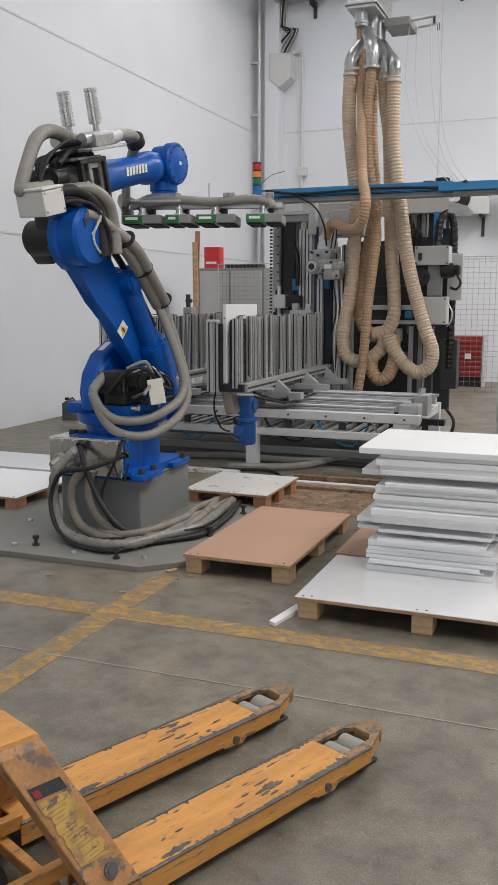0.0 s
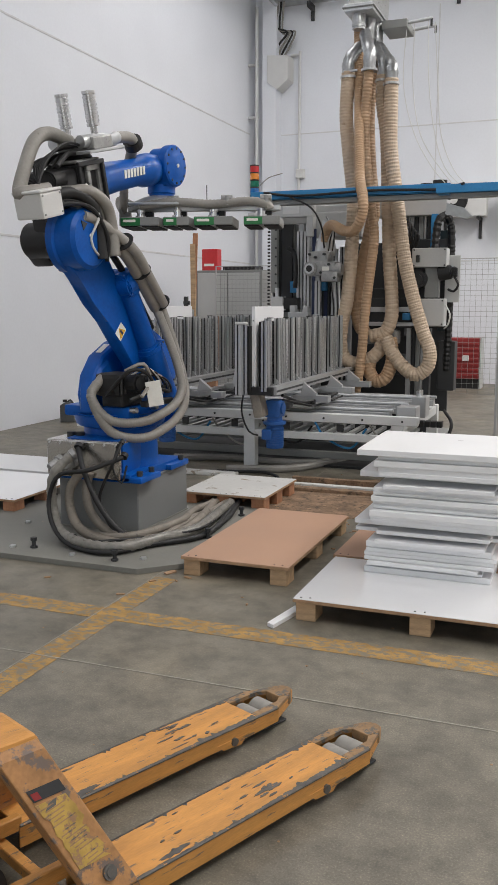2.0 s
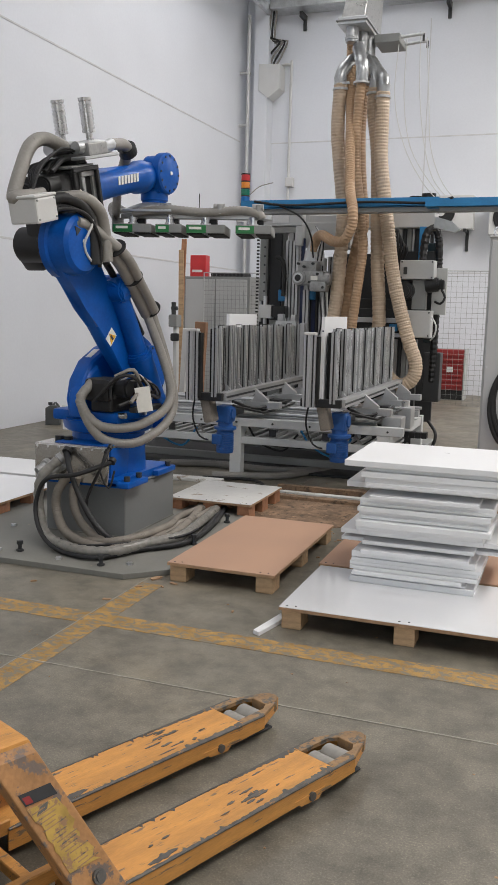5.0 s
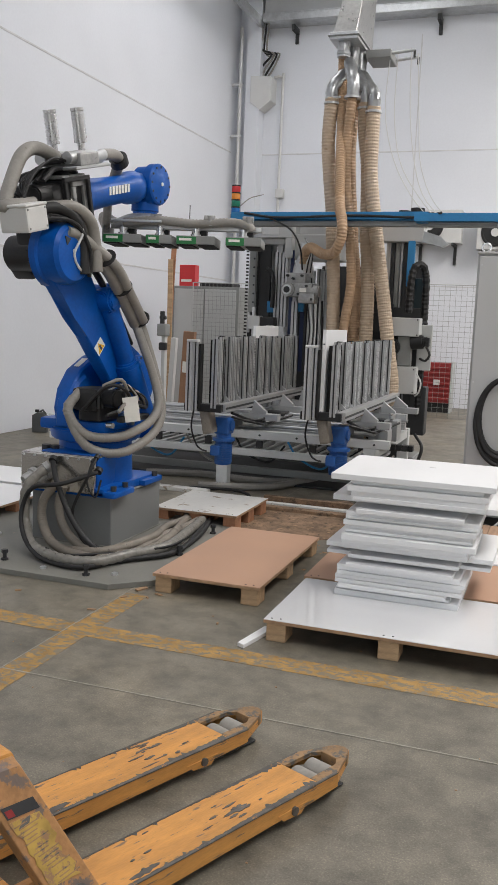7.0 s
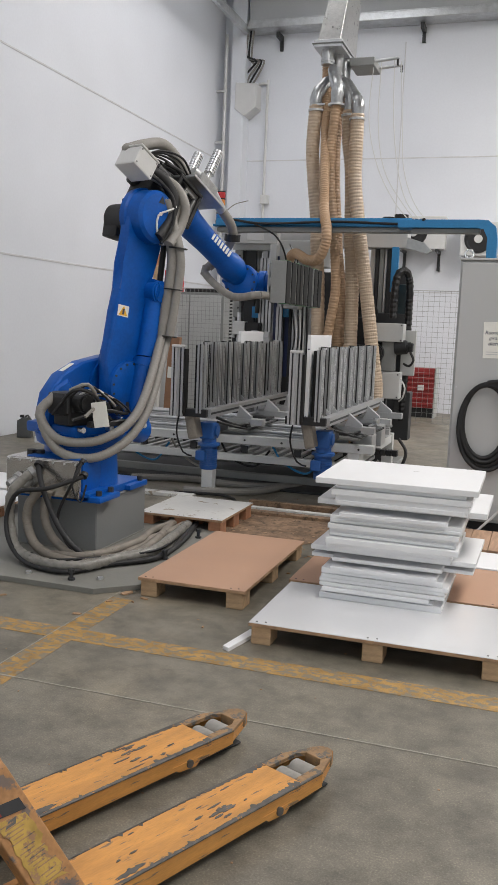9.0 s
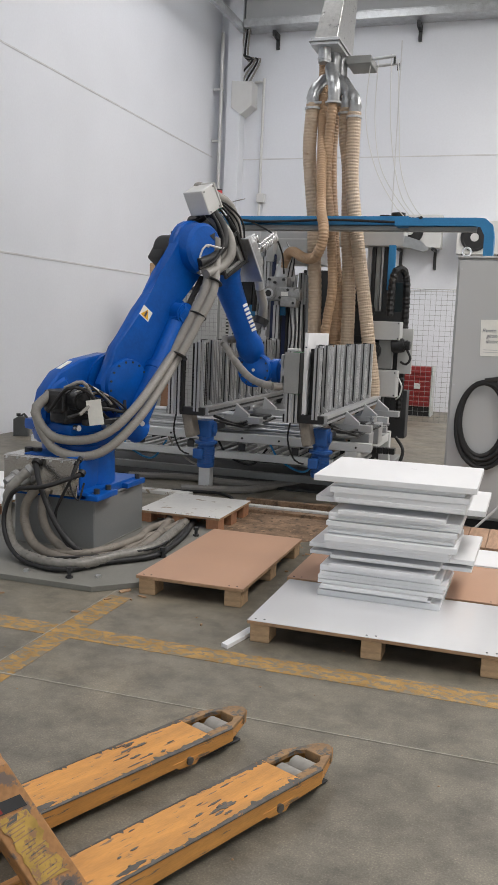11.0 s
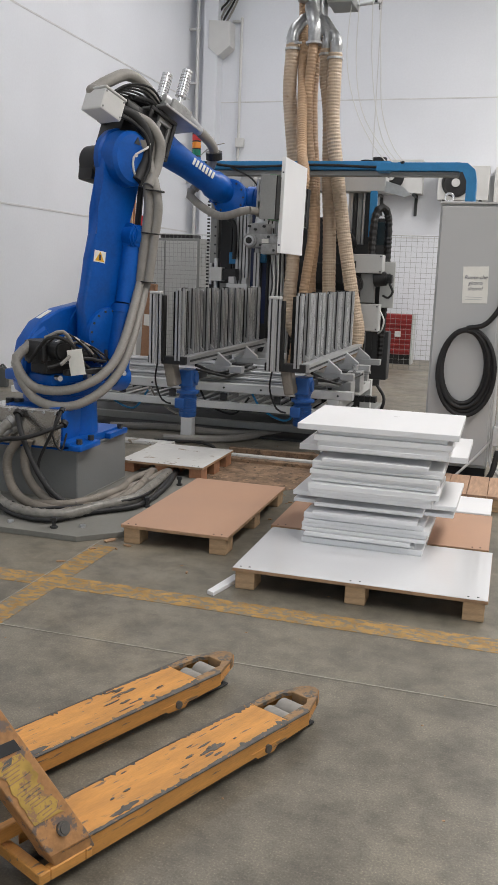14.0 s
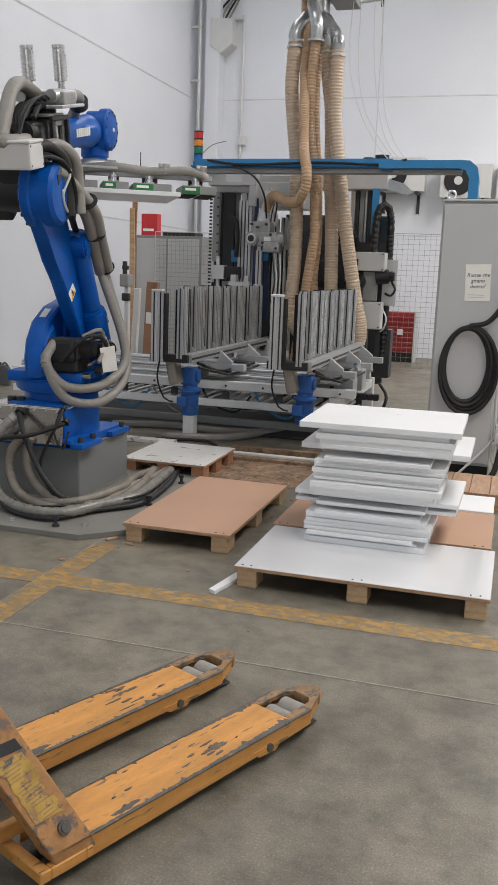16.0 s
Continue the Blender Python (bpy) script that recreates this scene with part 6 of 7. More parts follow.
    for k in range(4):
        part("air_line", tube([(-2.46 + 0.02 * k, 8.6, 1.9), (-2.43 + 0.02 * k, 8.56, 2.0 + 0.02 * k), (-2.4, 8.6, 2.12), (-2.5, 8.7, 2.25)], 0.006, 6), M_CABLE if k % 2 else M_WPLAS, f, smooth=True)
        part("air_line", tube([(-2.44 + 0.03 * k, 8.7, 1.6), (-2.4 + 0.02 * k, 8.68, 1.3), (-2.45 + 0.03 * k, 8.7, 1.0), (-2.42, 8.75, 0.6)], 0.007, 6), M_WPLAS if k % 2 else M_CABLE, f, smooth=True)
    part("foot", B((-2.95, -2.3, 8.75, 9.2, 0, 0.3), bevel=0.008), M_MGREY, f)


def tower_head():
    """The boring unit that slides on the tower; drawn at its lowest place."""
    h = thing("boring_head", "grey boring head with control boxes sliding on the tower", "machine head")
    part("control_box", B((-1.651, -1.317, 8.8, 9.0, 1.314, 1.497), bevel=0.008), M_GREYP, h, "pale grey control box")
    part("terminal_box", B((-1.587, -1.324, 8.8, 8.98, 0.742, 1.012), bevel=0.008), M_GREYP, h, "pale grey terminal box")
    part("box_lid", B((-1.58, -1.331, 8.792, 8.8, 0.75, 1.004), bevel=0.003), M_GREYP, h)
    for x, z in ((-1.57, 0.765), (-1.342, 0.765), (-1.57, 0.99), (-1.342, 0.99), (-1.63, 1.33), (-1.335, 1.33), (-1.63, 1.48), (-1.335, 1.48)):
        part("screw", C((x, 8.79, z), (x, 8.8, z), 0.008, seg=8), M_DARKM, h)
    part("gland", B((-1.61, -1.575, 8.78, 8.8, 1.36, 1.43), bevel=0.004), M_DARKM, h)
    part("bracket_plate", B((-1.53, -1.39, 8.86, 8.94, 1.02, 1.31), bevel=0.005), M_MGREY, h)
    part("side_panel", B((-1.36, -1.215, 9.02, 9.06, 0.976, 1.434), bevel=0.004), M_GREYP, h, "pale grey side panel")
    part("drive_motor", join(C((-1.585, 8.76, 1.2), (-1.585, 9.0, 1.2), 0.085, seg=22, bevel=0.012), C((-1.585, 8.73, 1.2), (-1.585, 8.76, 1.2), 0.05, seg=18)), M_BLACK, h, "black drive motor", True)
    part("drive_motor", join(C((-1.4, 8.86, 1.25), (-1.27, 8.86, 1.27), 0.07, seg=20, bevel=0.01), C((-1.27, 8.86, 1.27), (-1.235, 8.86, 1.275), 0.045, seg=16)), M_BLACK, h, "black drive motor", True)
    part("motor_plug", B((-1.265, -1.215, 8.82, 8.9, 1.22, 1.31), bevel=0.012), M_BLACK, h)
    part("motor_cable", tube([(-1.24, 8.84, 1.22), (-1.2, 8.82, 1.14), (-1.24, 8.82, 1.08), (-1.3, 8.86, 1.1)], 0.012, 8), M_CABLE, h, smooth=True)
    part("box_cable", tube([(-1.32, 8.85, 0.95), (-1.27, 8.83, 0.86), (-1.29, 8.85, 0.76), (-1.33, 8.88, 0.72)], 0.008, 8), M_WPLAS, h, smooth=True)
    part("carrier", B((-1.75, -1.3, 9.08, 9.13, 0.72, 1.6), bevel=0.005), M_DARKM, h, "dark slide carrier plate")
    for k in range(4):
        part("feed_cable", tube([(-1.66 - 0.02 * k, 8.98, 1.5), (-1.62 - 0.03 * k, 8.95, 1.62 + 0.03 * k), (-1.74, 9.0, 1.7 + 0.035 * k), (-1.84, 9.05, 1.6)], 0.014, 8), M_CABLE, h, smooth=True)
    # suction manifold under the boring units, with its short hose loop
    part("manifold", B((-2.12, -1.78, 8.82, 9.0, 0.56, 0.7), bevel=0.02), M_MGREY, h, "grey suction manifold")
    part("boring_unit", B((-2.1, -1.66, 8.95, 9.15, 0.72, 1.02), bevel=0.012), M_DARKM, h, "dark boring unit")
    part("unit_rail", B((-2.1, -1.62, 8.88, 8.95, 0.88, 0.93), (-2.1, -1.62, 8.88, 8.95, 0.74, 0.78), bevel=0.004), M_ALU, h)
    part("blue_valve", B((-1.74, -1.66, 8.84, 8.9, 0.8, 0.87), bevel=0.006), M_TRAY, h, "small blue valve")
    part("hose_loop", tube([(-1.83, 8.75, 0.62), (-1.8, 8.7, 0.42), (-1.85, 8.68, 0.25), (-1.95, 8.68, 0.2), (-2.03, 8.7, 0.31), (-2.02, 8.76, 0.45)], 0.062, 20, 0.03, 0.005, 0.03), M_THOSE, h, "ribbed tan hose loop")
    return h


def chain_loop():
    c = thing("drag_chain", "black cable drag chain looped beside the tower", "drag chain")
    part("loop", tube([(-1.33, 9.12, 0.5), (-1.32, 9.1, 1.0), (-1.315, 9.08, 1.75), (-1.33, 9.04, 1.97), (-1.375, 8.99, 2.03), (-1.43, 8.95, 1.97), (-1.45, 8.93, 1.75), (-1.45, 8.93, 1.55)], 0.034, 8, 0.05, 0.007, 0.05), M_BLACK, c, "segmented black plastic chain")
    part("guard", B((-1.44, -1.34, 9.14, 9.17, 0.9, 1.9), bevel=0.008), M_TEAL, c, "dark teal chain guard")
    part("lower_box", B((-1.42, -1.25, 9.1, 9.3, 0.3, 0.8), bevel=0.012), M_DARKM, c, "dark chain box")
    return c


def at_depth(pts, y):
    """Hose points fitted to the view at a depth of 8.75, carried to another depth along the camera's lines of sight."""
    k = y / 8.75
    return [(x * k, y, 1.4 + (z - 1.4) * k) for x, z in pts]


# upper run, then the lower run with the head raised and with it lowered (x, z), depth, radius, colour
HOSES = [
    ([(-2.306, 3.6), (-2.321, 3.2), (-2.292, 2.885), (-2.238, 2.455), (-2.232, 2.3)],
     [(-2.232, 2.3), (-2.245, 1.912), (-2.276, 1.469), (-2.33, 1.188), (-2.337, 0.961), (-2.276, 0.825), (-2.117, 0.795), (-1.964, 0.9), (-1.9, 1.025)],
     [(-2.232, 2.3), (-2.195, 1.824), (-2.178, 1.373), (-2.17, 1.03), (-2.12, 0.8), (-2.0, 0.66), (-1.9, 0.6)], 8.72, 0.066, 1),
    ([(-1.968, 3.54), (-1.961, 3.28), (-1.915, 2.966), (-1.89, 2.44), (-1.885, 2.3)],
     [(-1.885, 2.3), (-1.863, 1.85), (-1.831, 1.468), (-1.83, 1.248), (-1.895, 1.108), (-2.025, 1.068)],
     [(-1.885, 2.3), (-1.845, 1.832), (-1.832, 1.275), (-1.82, 0.9), (-1.88, 0.7), (-2.0, 0.64)], 8.75, 0.066, 1),
    ([(-1.885, 3.505), (-1.882, 3.17), (-1.874, 2.86), (-1.813, 2.436), (-1.789, 2.3)],
     [(-1.789, 2.3), (-1.719, 1.847), (-1.625, 1.467), (-1.521, 1.14), (-1.442, 0.922), (-1.465, 0.767), (-1.585, 0.697), (-1.734, 0.804), (-1.84, 0.959), (-1.876, 1.053)],
     [(-1.789, 2.3), (-1.688, 1.726), (-1.598, 1.174), (-1.543, 0.84), (-1.56, 0.584), (-1.65, 0.49), (-1.78, 0.52), (-1.876, 0.63)], 8.66, 0.066, 1),
    ([(-2.1, 3.65), (-2.13, 3.19), (-2.122, 2.822), (-2.068, 2.447), (-2.045, 2.25)],
     [(-2.045, 2.25), (-2.019, 2.015), (-2.065, 1.579), (-2.098, 1.246), (-2.12, 0.908), (-2.154, 0.623), (-2.186, 0.45)],
     [(-2.045, 2.25), (-2.015, 1.828), (-2.052, 1.491), (-2.1, 1.1), (-2.15, 0.75), (-2.186, 0.45)], 8.58, 0.046, 0),
    ([(-2.068, 3.62), (-2.1, 3.19), (-2.08, 2.77), (-2.04, 2.4), (-2.03, 2.25)],
     [(-2.03, 2.25), (-2.1, 1.91), (-2.184, 1.469), (-2.155, 1.19), (-2.066, 1.078)],
     [(-2.03, 2.25), (-1.96, 1.718), (-1.961, 1.326), (-1.93, 0.988), (-2.0, 0.75), (-2.06, 0.65)], 8.86, 0.062, 0),
]
HOSE_N = 30


def even(pts, n):
    """n points at even steps along a smooth path."""
    P = smooth_path(pts, 0.004)
    run = [0.0]
    for p, q in zip(P, P[1:]):
        run.append(run[-1] + (q - p).length)
    out, i = [], 0
    for k in range(n):
        want = run[-1] * k / (n - 1)
        while i < len(run) - 2 and run[i + 1] < want:
            i += 1
        out.append(P[i])
    return out


def frustum(lo, hi, z0, z1):
    """A tapered box: (x0, x1, y0, y1) below and above."""
    bm = bmesh.new()
    v = [bm.verts.new((x, y, z)) for (x0, x1, y0, y1), z in ((lo, z0), (hi, z1)) for x, y in ((x0, y0), (x1, y0), (x1, y1), (x0, y1))]
    for f in ((0, 1, 2, 3), (4, 5, 6, 7), (0, 1, 5, 4), (1, 2, 6, 5), (2, 3, 7, 6), (3, 0, 4, 7)):
        bm.faces.new([v[k] for k in f])
    bmesh.ops.recalc_face_normals(bm, faces=bm.faces)
    bmesh.ops.bevel(bm, geom=bm.edges[:], offset=0.004, segments=1, affect="EDGES")
    return bm


def dust_extraction():
    """Hood, metal branches and hoses; returns the moving lower runs."""
    d = thing("dust_collector", "sheet metal suction hood with metal branches over the machine", "extraction hood")
    part("hood", frustum((-2.31, -2.08, 8.68, 9.42), (-2.24, -2.06, 8.92, 9.42), 4.19, 4.78), M_FOIL, d, "shiny sheet metal hood")
    part("rim", B((-2.335, -2.055, 8.65, 9.45, 4.12, 4.19), bevel=0.004), M_GALV, d)
    part("rim_flange", B((-2.35, -2.04, 8.635, 9.465, 4.15, 4.16), bevel=0.002), M_MGREY, d)
    part("duct_up", C((-2.15, 9.2, 4.75), (-2.15, 9.2, 7.3), 0.1, seg=28), M_GALV, d, "galvanised riser duct", True)
    part("side_arm", B((-2.05, -1.8, 9.0, 9.36, 4.03, 4.11), bevel=0.006), M_MGREY, d, "dark steel bracket plate")
    for y in (9.06, 9.3):
        part("arm_rod", C((-1.82, y, 4.08), (-1.57, y, 4.1), 0.016, seg=10), M_GALV, d)
        part("arm_hook", C((-1.575, y, 4.03), (-1.575, y, 4.1), 0.012, seg=8), M_DARKM, d)
    for x, y, z in ((-2.215, 8.76, 3.98), (-2.16, 8.95, 3.9), (-2.12, 9.1, 3.85), (-2.17, 9.25, 3.85)):
        part("spigot", lathe([(0, 0.062), (0.02, 0.062), (0.025, 0.068), (0.045, 0.068), (0.05, 0.062), (4.12 - z, 0.062)], (x, y, z), (0, 0, 1), 20), M_DUCT, d, "shiny metal spigot", True)
    tops = [at_depth(h[0][:1], h[3])[0] for h in HOSES]
    starts = [(-2.17, 8.93, 3.95), (-2.13, 9.05, 3.9), (-2.1, 9.12, 3.9), (-2.16, 8.8, 3.95), (-2.17, 9.2, 3.9)]
    for (x, y, z), a in zip(tops, starts):
        b = ((a[0] + x) / 2, (a[1] + y) / 2, (a[2] + z) / 2 + 0.05)
        part("elbow_duct", tube([a, b, (x, y, z + 0.1), (x, y, z - 0.05)], 0.057, 16, 0.05, 0.006, 0.09), M_DUCT, d, "segmented metal elbow", True)
        part("hose_clamp", lathe([(0, 0.079), (0.02, 0.079)], (x, y, z - 0.06), (0, 0, 1), 20), M_GALV, d, "steel hose clamp")
    part("tie_strap", B((-2.35, -2.2, 8.66, 8.68, 3.58, 3.6), bevel=0.002), M_GALV, d)
    saw = thing("suction_hose", "thin ribbed tan suction hose curving to the saw head", "hose", None, "suction hoses")
    part("run", tube([(-2.26, 8.92, 4.15), (-2.19, 8.72, 3.45), (-2.065, 8.3, 2.6), (-1.975, 8.08, 2.34), (-1.97, 8.05, 2.19), (-2.052, 8.12, 2.06), (-2.2, 8.28, 2.065), (-2.37, 8.48, 2.14), (-2.46, 8.6, 2.1), (-2.475, 8.62, 1.99)], 0.044, 24, 0.03, 0.0055, 0.026), M_THOSE, saw, "ribbed tan hose")
    runs = []
    for up, raised, lowered, y, r, pale in HOSES:
        mt = M_PHOSE if pale else M_THOSE
        h = thing("suction_hose", "ribbed pale suction hose hanging from the hood" if pale else "ribbed tan suction hose hanging from the hood", "hose", None, "suction hoses")
        part("upper_run", tube(at_depth(up, y), r - 0.002, 24, 0.03, 0.005, 0.03), mt, h)
        a, b = even(at_depth(raised, y), 121), even(at_depth(lowered, y), 121)
        span = max(sum((q - p).length for p, q in zip(c, c[1:])) for c in (a, b)) / HOSE_N
        half = span * 0.62
        segs = []
        for i in range(HOSE_N):
            if not segs:
                s = part("hose_piece", tube([(0, 0, -half), (0, 0, 0), (0, 0, half)], r - 0.002, 20, 0.03, 0.005, 0.03), mt, h)
            else:
                s = twin(segs[0], Matrix.Identity(4), h)
            segs.append(s)
        runs.append((a, b, segs))
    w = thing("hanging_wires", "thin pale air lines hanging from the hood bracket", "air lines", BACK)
    for k, (x, yy) in enumerate(((-1.53, 7.66), (-1.5, 7.82), (-1.36, 7.66), (-1.33, 7.82))):
        part("line", tube([(x, yy, 3.7), (x - 0.02 + 0.02 * k, yy, 3.2), (x + 0.08, yy - 0.02, 2.8), (-1.28 + 0.05 * k, yy - 0.05, 2.5), (-1.1 + 0.05 * k, yy - 0.1, 2.3)], 0.004, 6, 0.06), M_WPLAS, w, smooth=True)
    return runs


def control_cabinet():
    c = thing("control_cabinet", "grey enamelled electrical control cabinet with a paper notice", "cabinet")
    x0, x1, y0, y1 = -0.575, -0.12, 6.3, 7.1
    part("body", B((x0, x1, y0 + 0.02, y1, 0.1, 1.93), bevel=0.006), M_CAB, c)
    part("door", B((x0 + 0.012, x1 - 0.012, y0, y0 + 0.022, 0.12, 1.91), bevel=0.006), M_CAB, c)
    part("top_rim", B((x0 - 0.004, x1 + 0.004, y0 - 0.004, y1 + 0.004, 1.925, 1.94)), M_CAB, c)
    part("plinth", B((x0 + 0.01, x1 - 0.01, y0 + 0.04, y1, 0, 0.1)), M_BLACK, c)
    part("lifting_eye", tube([(x0 + 0.05 + 0.028 * math.cos(a), y0 + 0.06, 1.97 + 0.028 * math.sin(a)) for a in [k * math.pi / 6 - 1.57 for k in range(13)]], 0.008, 8, 0.02), M_CHROME, c, smooth=True)
    for z in (0.4, 1.05, 1.85):
        part("lock", C((x0 + 0.03, y0, z), (x0 + 0.03, y0 - 0.006, z), 0.006, seg=10), M_GALV, c)
    nt = part("notice", xform(B((-0.085, 0.085, -0.002, 0.0, -0.125, 0.125), bevel=0), pose(-0.3, y0 - 0.002, 1.385, 0, -2, 0)), M_PAPER, c, "white paper notice with handwriting-style print")
    for k, s in enumerate(("Ruote che", "girano", "dietro!")):
        cu = bpy.data.curves.new("writing", "FONT")
        cu.body, cu.size, cu.align_x, cu.shear, cu.extrude = s, 0.037, "CENTER", 0.25, 0.0004
        tx = new("writing", cu)
        tx.parent = c
        tx.matrix_basis = pose(-0.3, y0 - 0.0055, 1.425 - 0.038 * k, 90, 0, 0) @ pose(0, 0, 0, 0, 0, 2)
        cu.materials.append(M_INK)
    for k in range(2):
        part("small_print", B((-0.36, -0.25, y0 - 0.0055, y0 - 0.0045, 1.3 - 0.016 * k, 1.304 - 0.016 * k), bevel=0), M_COAT, c)
    part("hook", C((-0.315, y0, 1.08), (-0.315, y0 - 0.06, 1.09), 0.008, seg=10), M_GALV, c)
    h = thing("hose_coil", "thick black cable coiled on a hook on the cabinet", "cable coil")
    for k in range(4):
        rx, rz, ox = 0.15 + 0.014 * k, 0.255 + 0.016 * k, -0.325 + 0.006 * (k - 1)
        pts = [(ox + rx * math.sin(a), y0 - 0.035 - 0.012 * (k % 2) - 0.01 * math.sin(a * 2), 0.82 + rz * math.cos(a) - 0.012 * k) for a in [j * math.pi / 9 for j in range(19)]]
        part("turn", tube(pts, 0.016, 10, 0.03), M_CABLE, h, smooth=True)
    part("tail", tube([(-0.33, y0 - 0.05, 1.09), (-0.2, y0 - 0.06, 1.13), (-0.1, y0 - 0.06, 1.3), (-0.06, y0 - 0.02, 1.6), (-0.05, y0 + 0.1, 2.4)], 0.018, 10), M_CABLE, h, smooth=True)
    pc = thing("supply_pipes", "white conduits and cables beside the cabinet", "conduit")
    for k, x in enumerate((-0.105, -0.07)):
        part("pipe", tube([(x, y0 + 0.05, 2.6), (x, y0 + 0.05, 0.5), (x + 0.02, y0, 0.12), (x + 0.16, y0 - 0.05, 0.05)], 0.013, 8, 0.06), M_WPLAS, pc, smooth=True)
    part("coupling", B((-0.1, -0.04, y0 - 0.05, y0, 0.28, 0.42), bevel=0.006), M_GALV, pc)
    part("cable", tube([(-0.42, y0 - 0.05, 0.05), (-0.25, y0 - 0.12, 0.04), (-0.1, y0 - 0.1, 0.06), (-0.05, y0 - 0.05, 0.25)], 0.02, 10), M_CABLE, pc, smooth=True)
    part("cable", tube([(-0.35, y0 - 0.1, 0.03), (-0.15, y0 - 0.02, 0.25), (0.0, y0 - 0.04, 0.5), (0.1, y0, 0.8)], 0.009, 8), M_WPLAS, pc, smooth=True)


# ---- build ----
hall()
floor_line("floor_marking_long", -2.75, 1.6, 3.3, 3.44)
floor_line("floor_marking_cross", -1.99, -1.87, -1.5, 3.3)
floor_line("floor_marking_cross", -1.99, -1.87, 3.44, 3.93)
floor_line("floor_marking_side", -6.0, -2.75, 3.3, 3.42)
wall_services()
background()
pallets()
white_stack()
pallet_truck()
robot_base()
R = robot()
base_cables()
machine_frame()
CAR_A = carriage()
CAR_B = carriage()
BOARD_A = upright_board("white panel clamped in the carriage and lifted by the robot")
BOARD_B = upright_board("white panel drawn from its carriage into the machine")
gantry()
saw_frame()
RUNS = dust_extraction()
HEAD = tower_head()
CHAIN = chain_loop()
control_cabinet()


# ---- movement ----
JOINTS = [  # seconds, turn, lower arm, forearm (degrees)
    (0.0, 84.3, -47.2, 13.5), (7.0, 84.3, -47.2, 13.5), (7.25, 76.0, -35, 7.0), (7.5, 64.1, -19.0, 1.3), (7.75, 60.0, 0.0, 1.0), (8.0, 61.0, 11.0, 1.0), (8.25, 65.8, 8.0, -2.0),
    (8.5, 68.6, 6.2, -8.3), (8.75, 69.1, 6.8, -18.8), (9.0, 69.0, 8.4, -30.1), (9.2, 68.6, 11.5, -37.5), (9.8, 67.5, 24.5, -50), (10.6, 66.7, 33.0, -58.0), (11.2, 66.6, 33.5, -58.5), (12.7, 66.6, 33.5, -58.5),
    (13.0, 66.4, 32.4, -57.3), (13.5, 66.0, 19.0, -40.1), (14.0, 66.6, 7.6, -19.9), (14.25, 67.0, 7.4, -10.0), (14.5, 66.8, 8.0, -1.6), (14.75, 63.5, 4.5, -1.2), (15.0, 60.0, -1.9, -1.7), (15.25, 63.0, -20.0, 3.0), (15.5, 73.3, -38.0, 8.6), (15.75, 85.5, -42.5, 11.0), (16.0, 96.5, -44.0, 11.8)]
# share of the way from tool down (0) to tool sideways (1)
TILT = [(0.0, 0), (7.7, 0), (8.0, 0.1), (8.2, 0.36), (8.4, 0.68), (8.6, 0.92), (8.8, 1), (13.95, 1), (14.2, 0.8), (14.4, 0.54), (14.6, 0.27), (14.8, 0.06), (15.0, 0), (16.0, 0)]
# heading of the gripper's long side (degrees)
AIM = [(0.0, 14), (7.2, 14), (7.5, 20), (7.75, 44), (8.0, 70), (8.2, 85), (8.4, 90), (14.5, 90), (14.75, 78), (15.0, 55), (15.25, 34), (15.5, 24), (15.75, 26), (16.0, 30)]


def curve(rows, t, k):
    """Cubic through the rows, flat at rests and turning points."""
    i = max(j for j in range(len(rows)) if rows[j][0] <= t + 1e-6)
    if i >= len(rows) - 1:
        return rows[-1][k]

    def slope(j):
        if j == 0 or j == len(rows) - 1:
            return 0.0 if j == 0 else (rows[j][k] - rows[j - 1][k]) / (rows[j][0] - rows[j - 1][0])
        a = (rows[j][k] - rows[j - 1][k]) / (rows[j][0] - rows[j - 1][0])
        b = (rows[j + 1][k] - rows[j][k]) / (rows[j + 1][0] - rows[j][0])
        return 0.0 if a * b <= 0 else 2 * a * b / (a + b)
    h = rows[i + 1][0] - rows[i][0]
    s = (t - rows[i][0]) / h
    p0, p1, m0, m1 = rows[i][k], rows[i + 1][k], slope(i) * h, slope(i + 1) * h
    return (2 * s ** 3 - 3 * s ** 2 + 1) * p0 + (s ** 3 - 2 * s ** 2 + s) * m0 + (3 * s ** 2 - 2 * s ** 3) * p1 + (s ** 3 - s ** 2) * m1


def axes(x, z, at):
    """A pose from the directions of its x and z axes."""
    z = Vector(z).normalized()
    x = Vector(x)
    x = (x - z * x.dot(z)).normalized()
    y = z.cross(x)
    m = Matrix((x, y, z)).transposed().to_4x4()
    m.translation = at
    return m


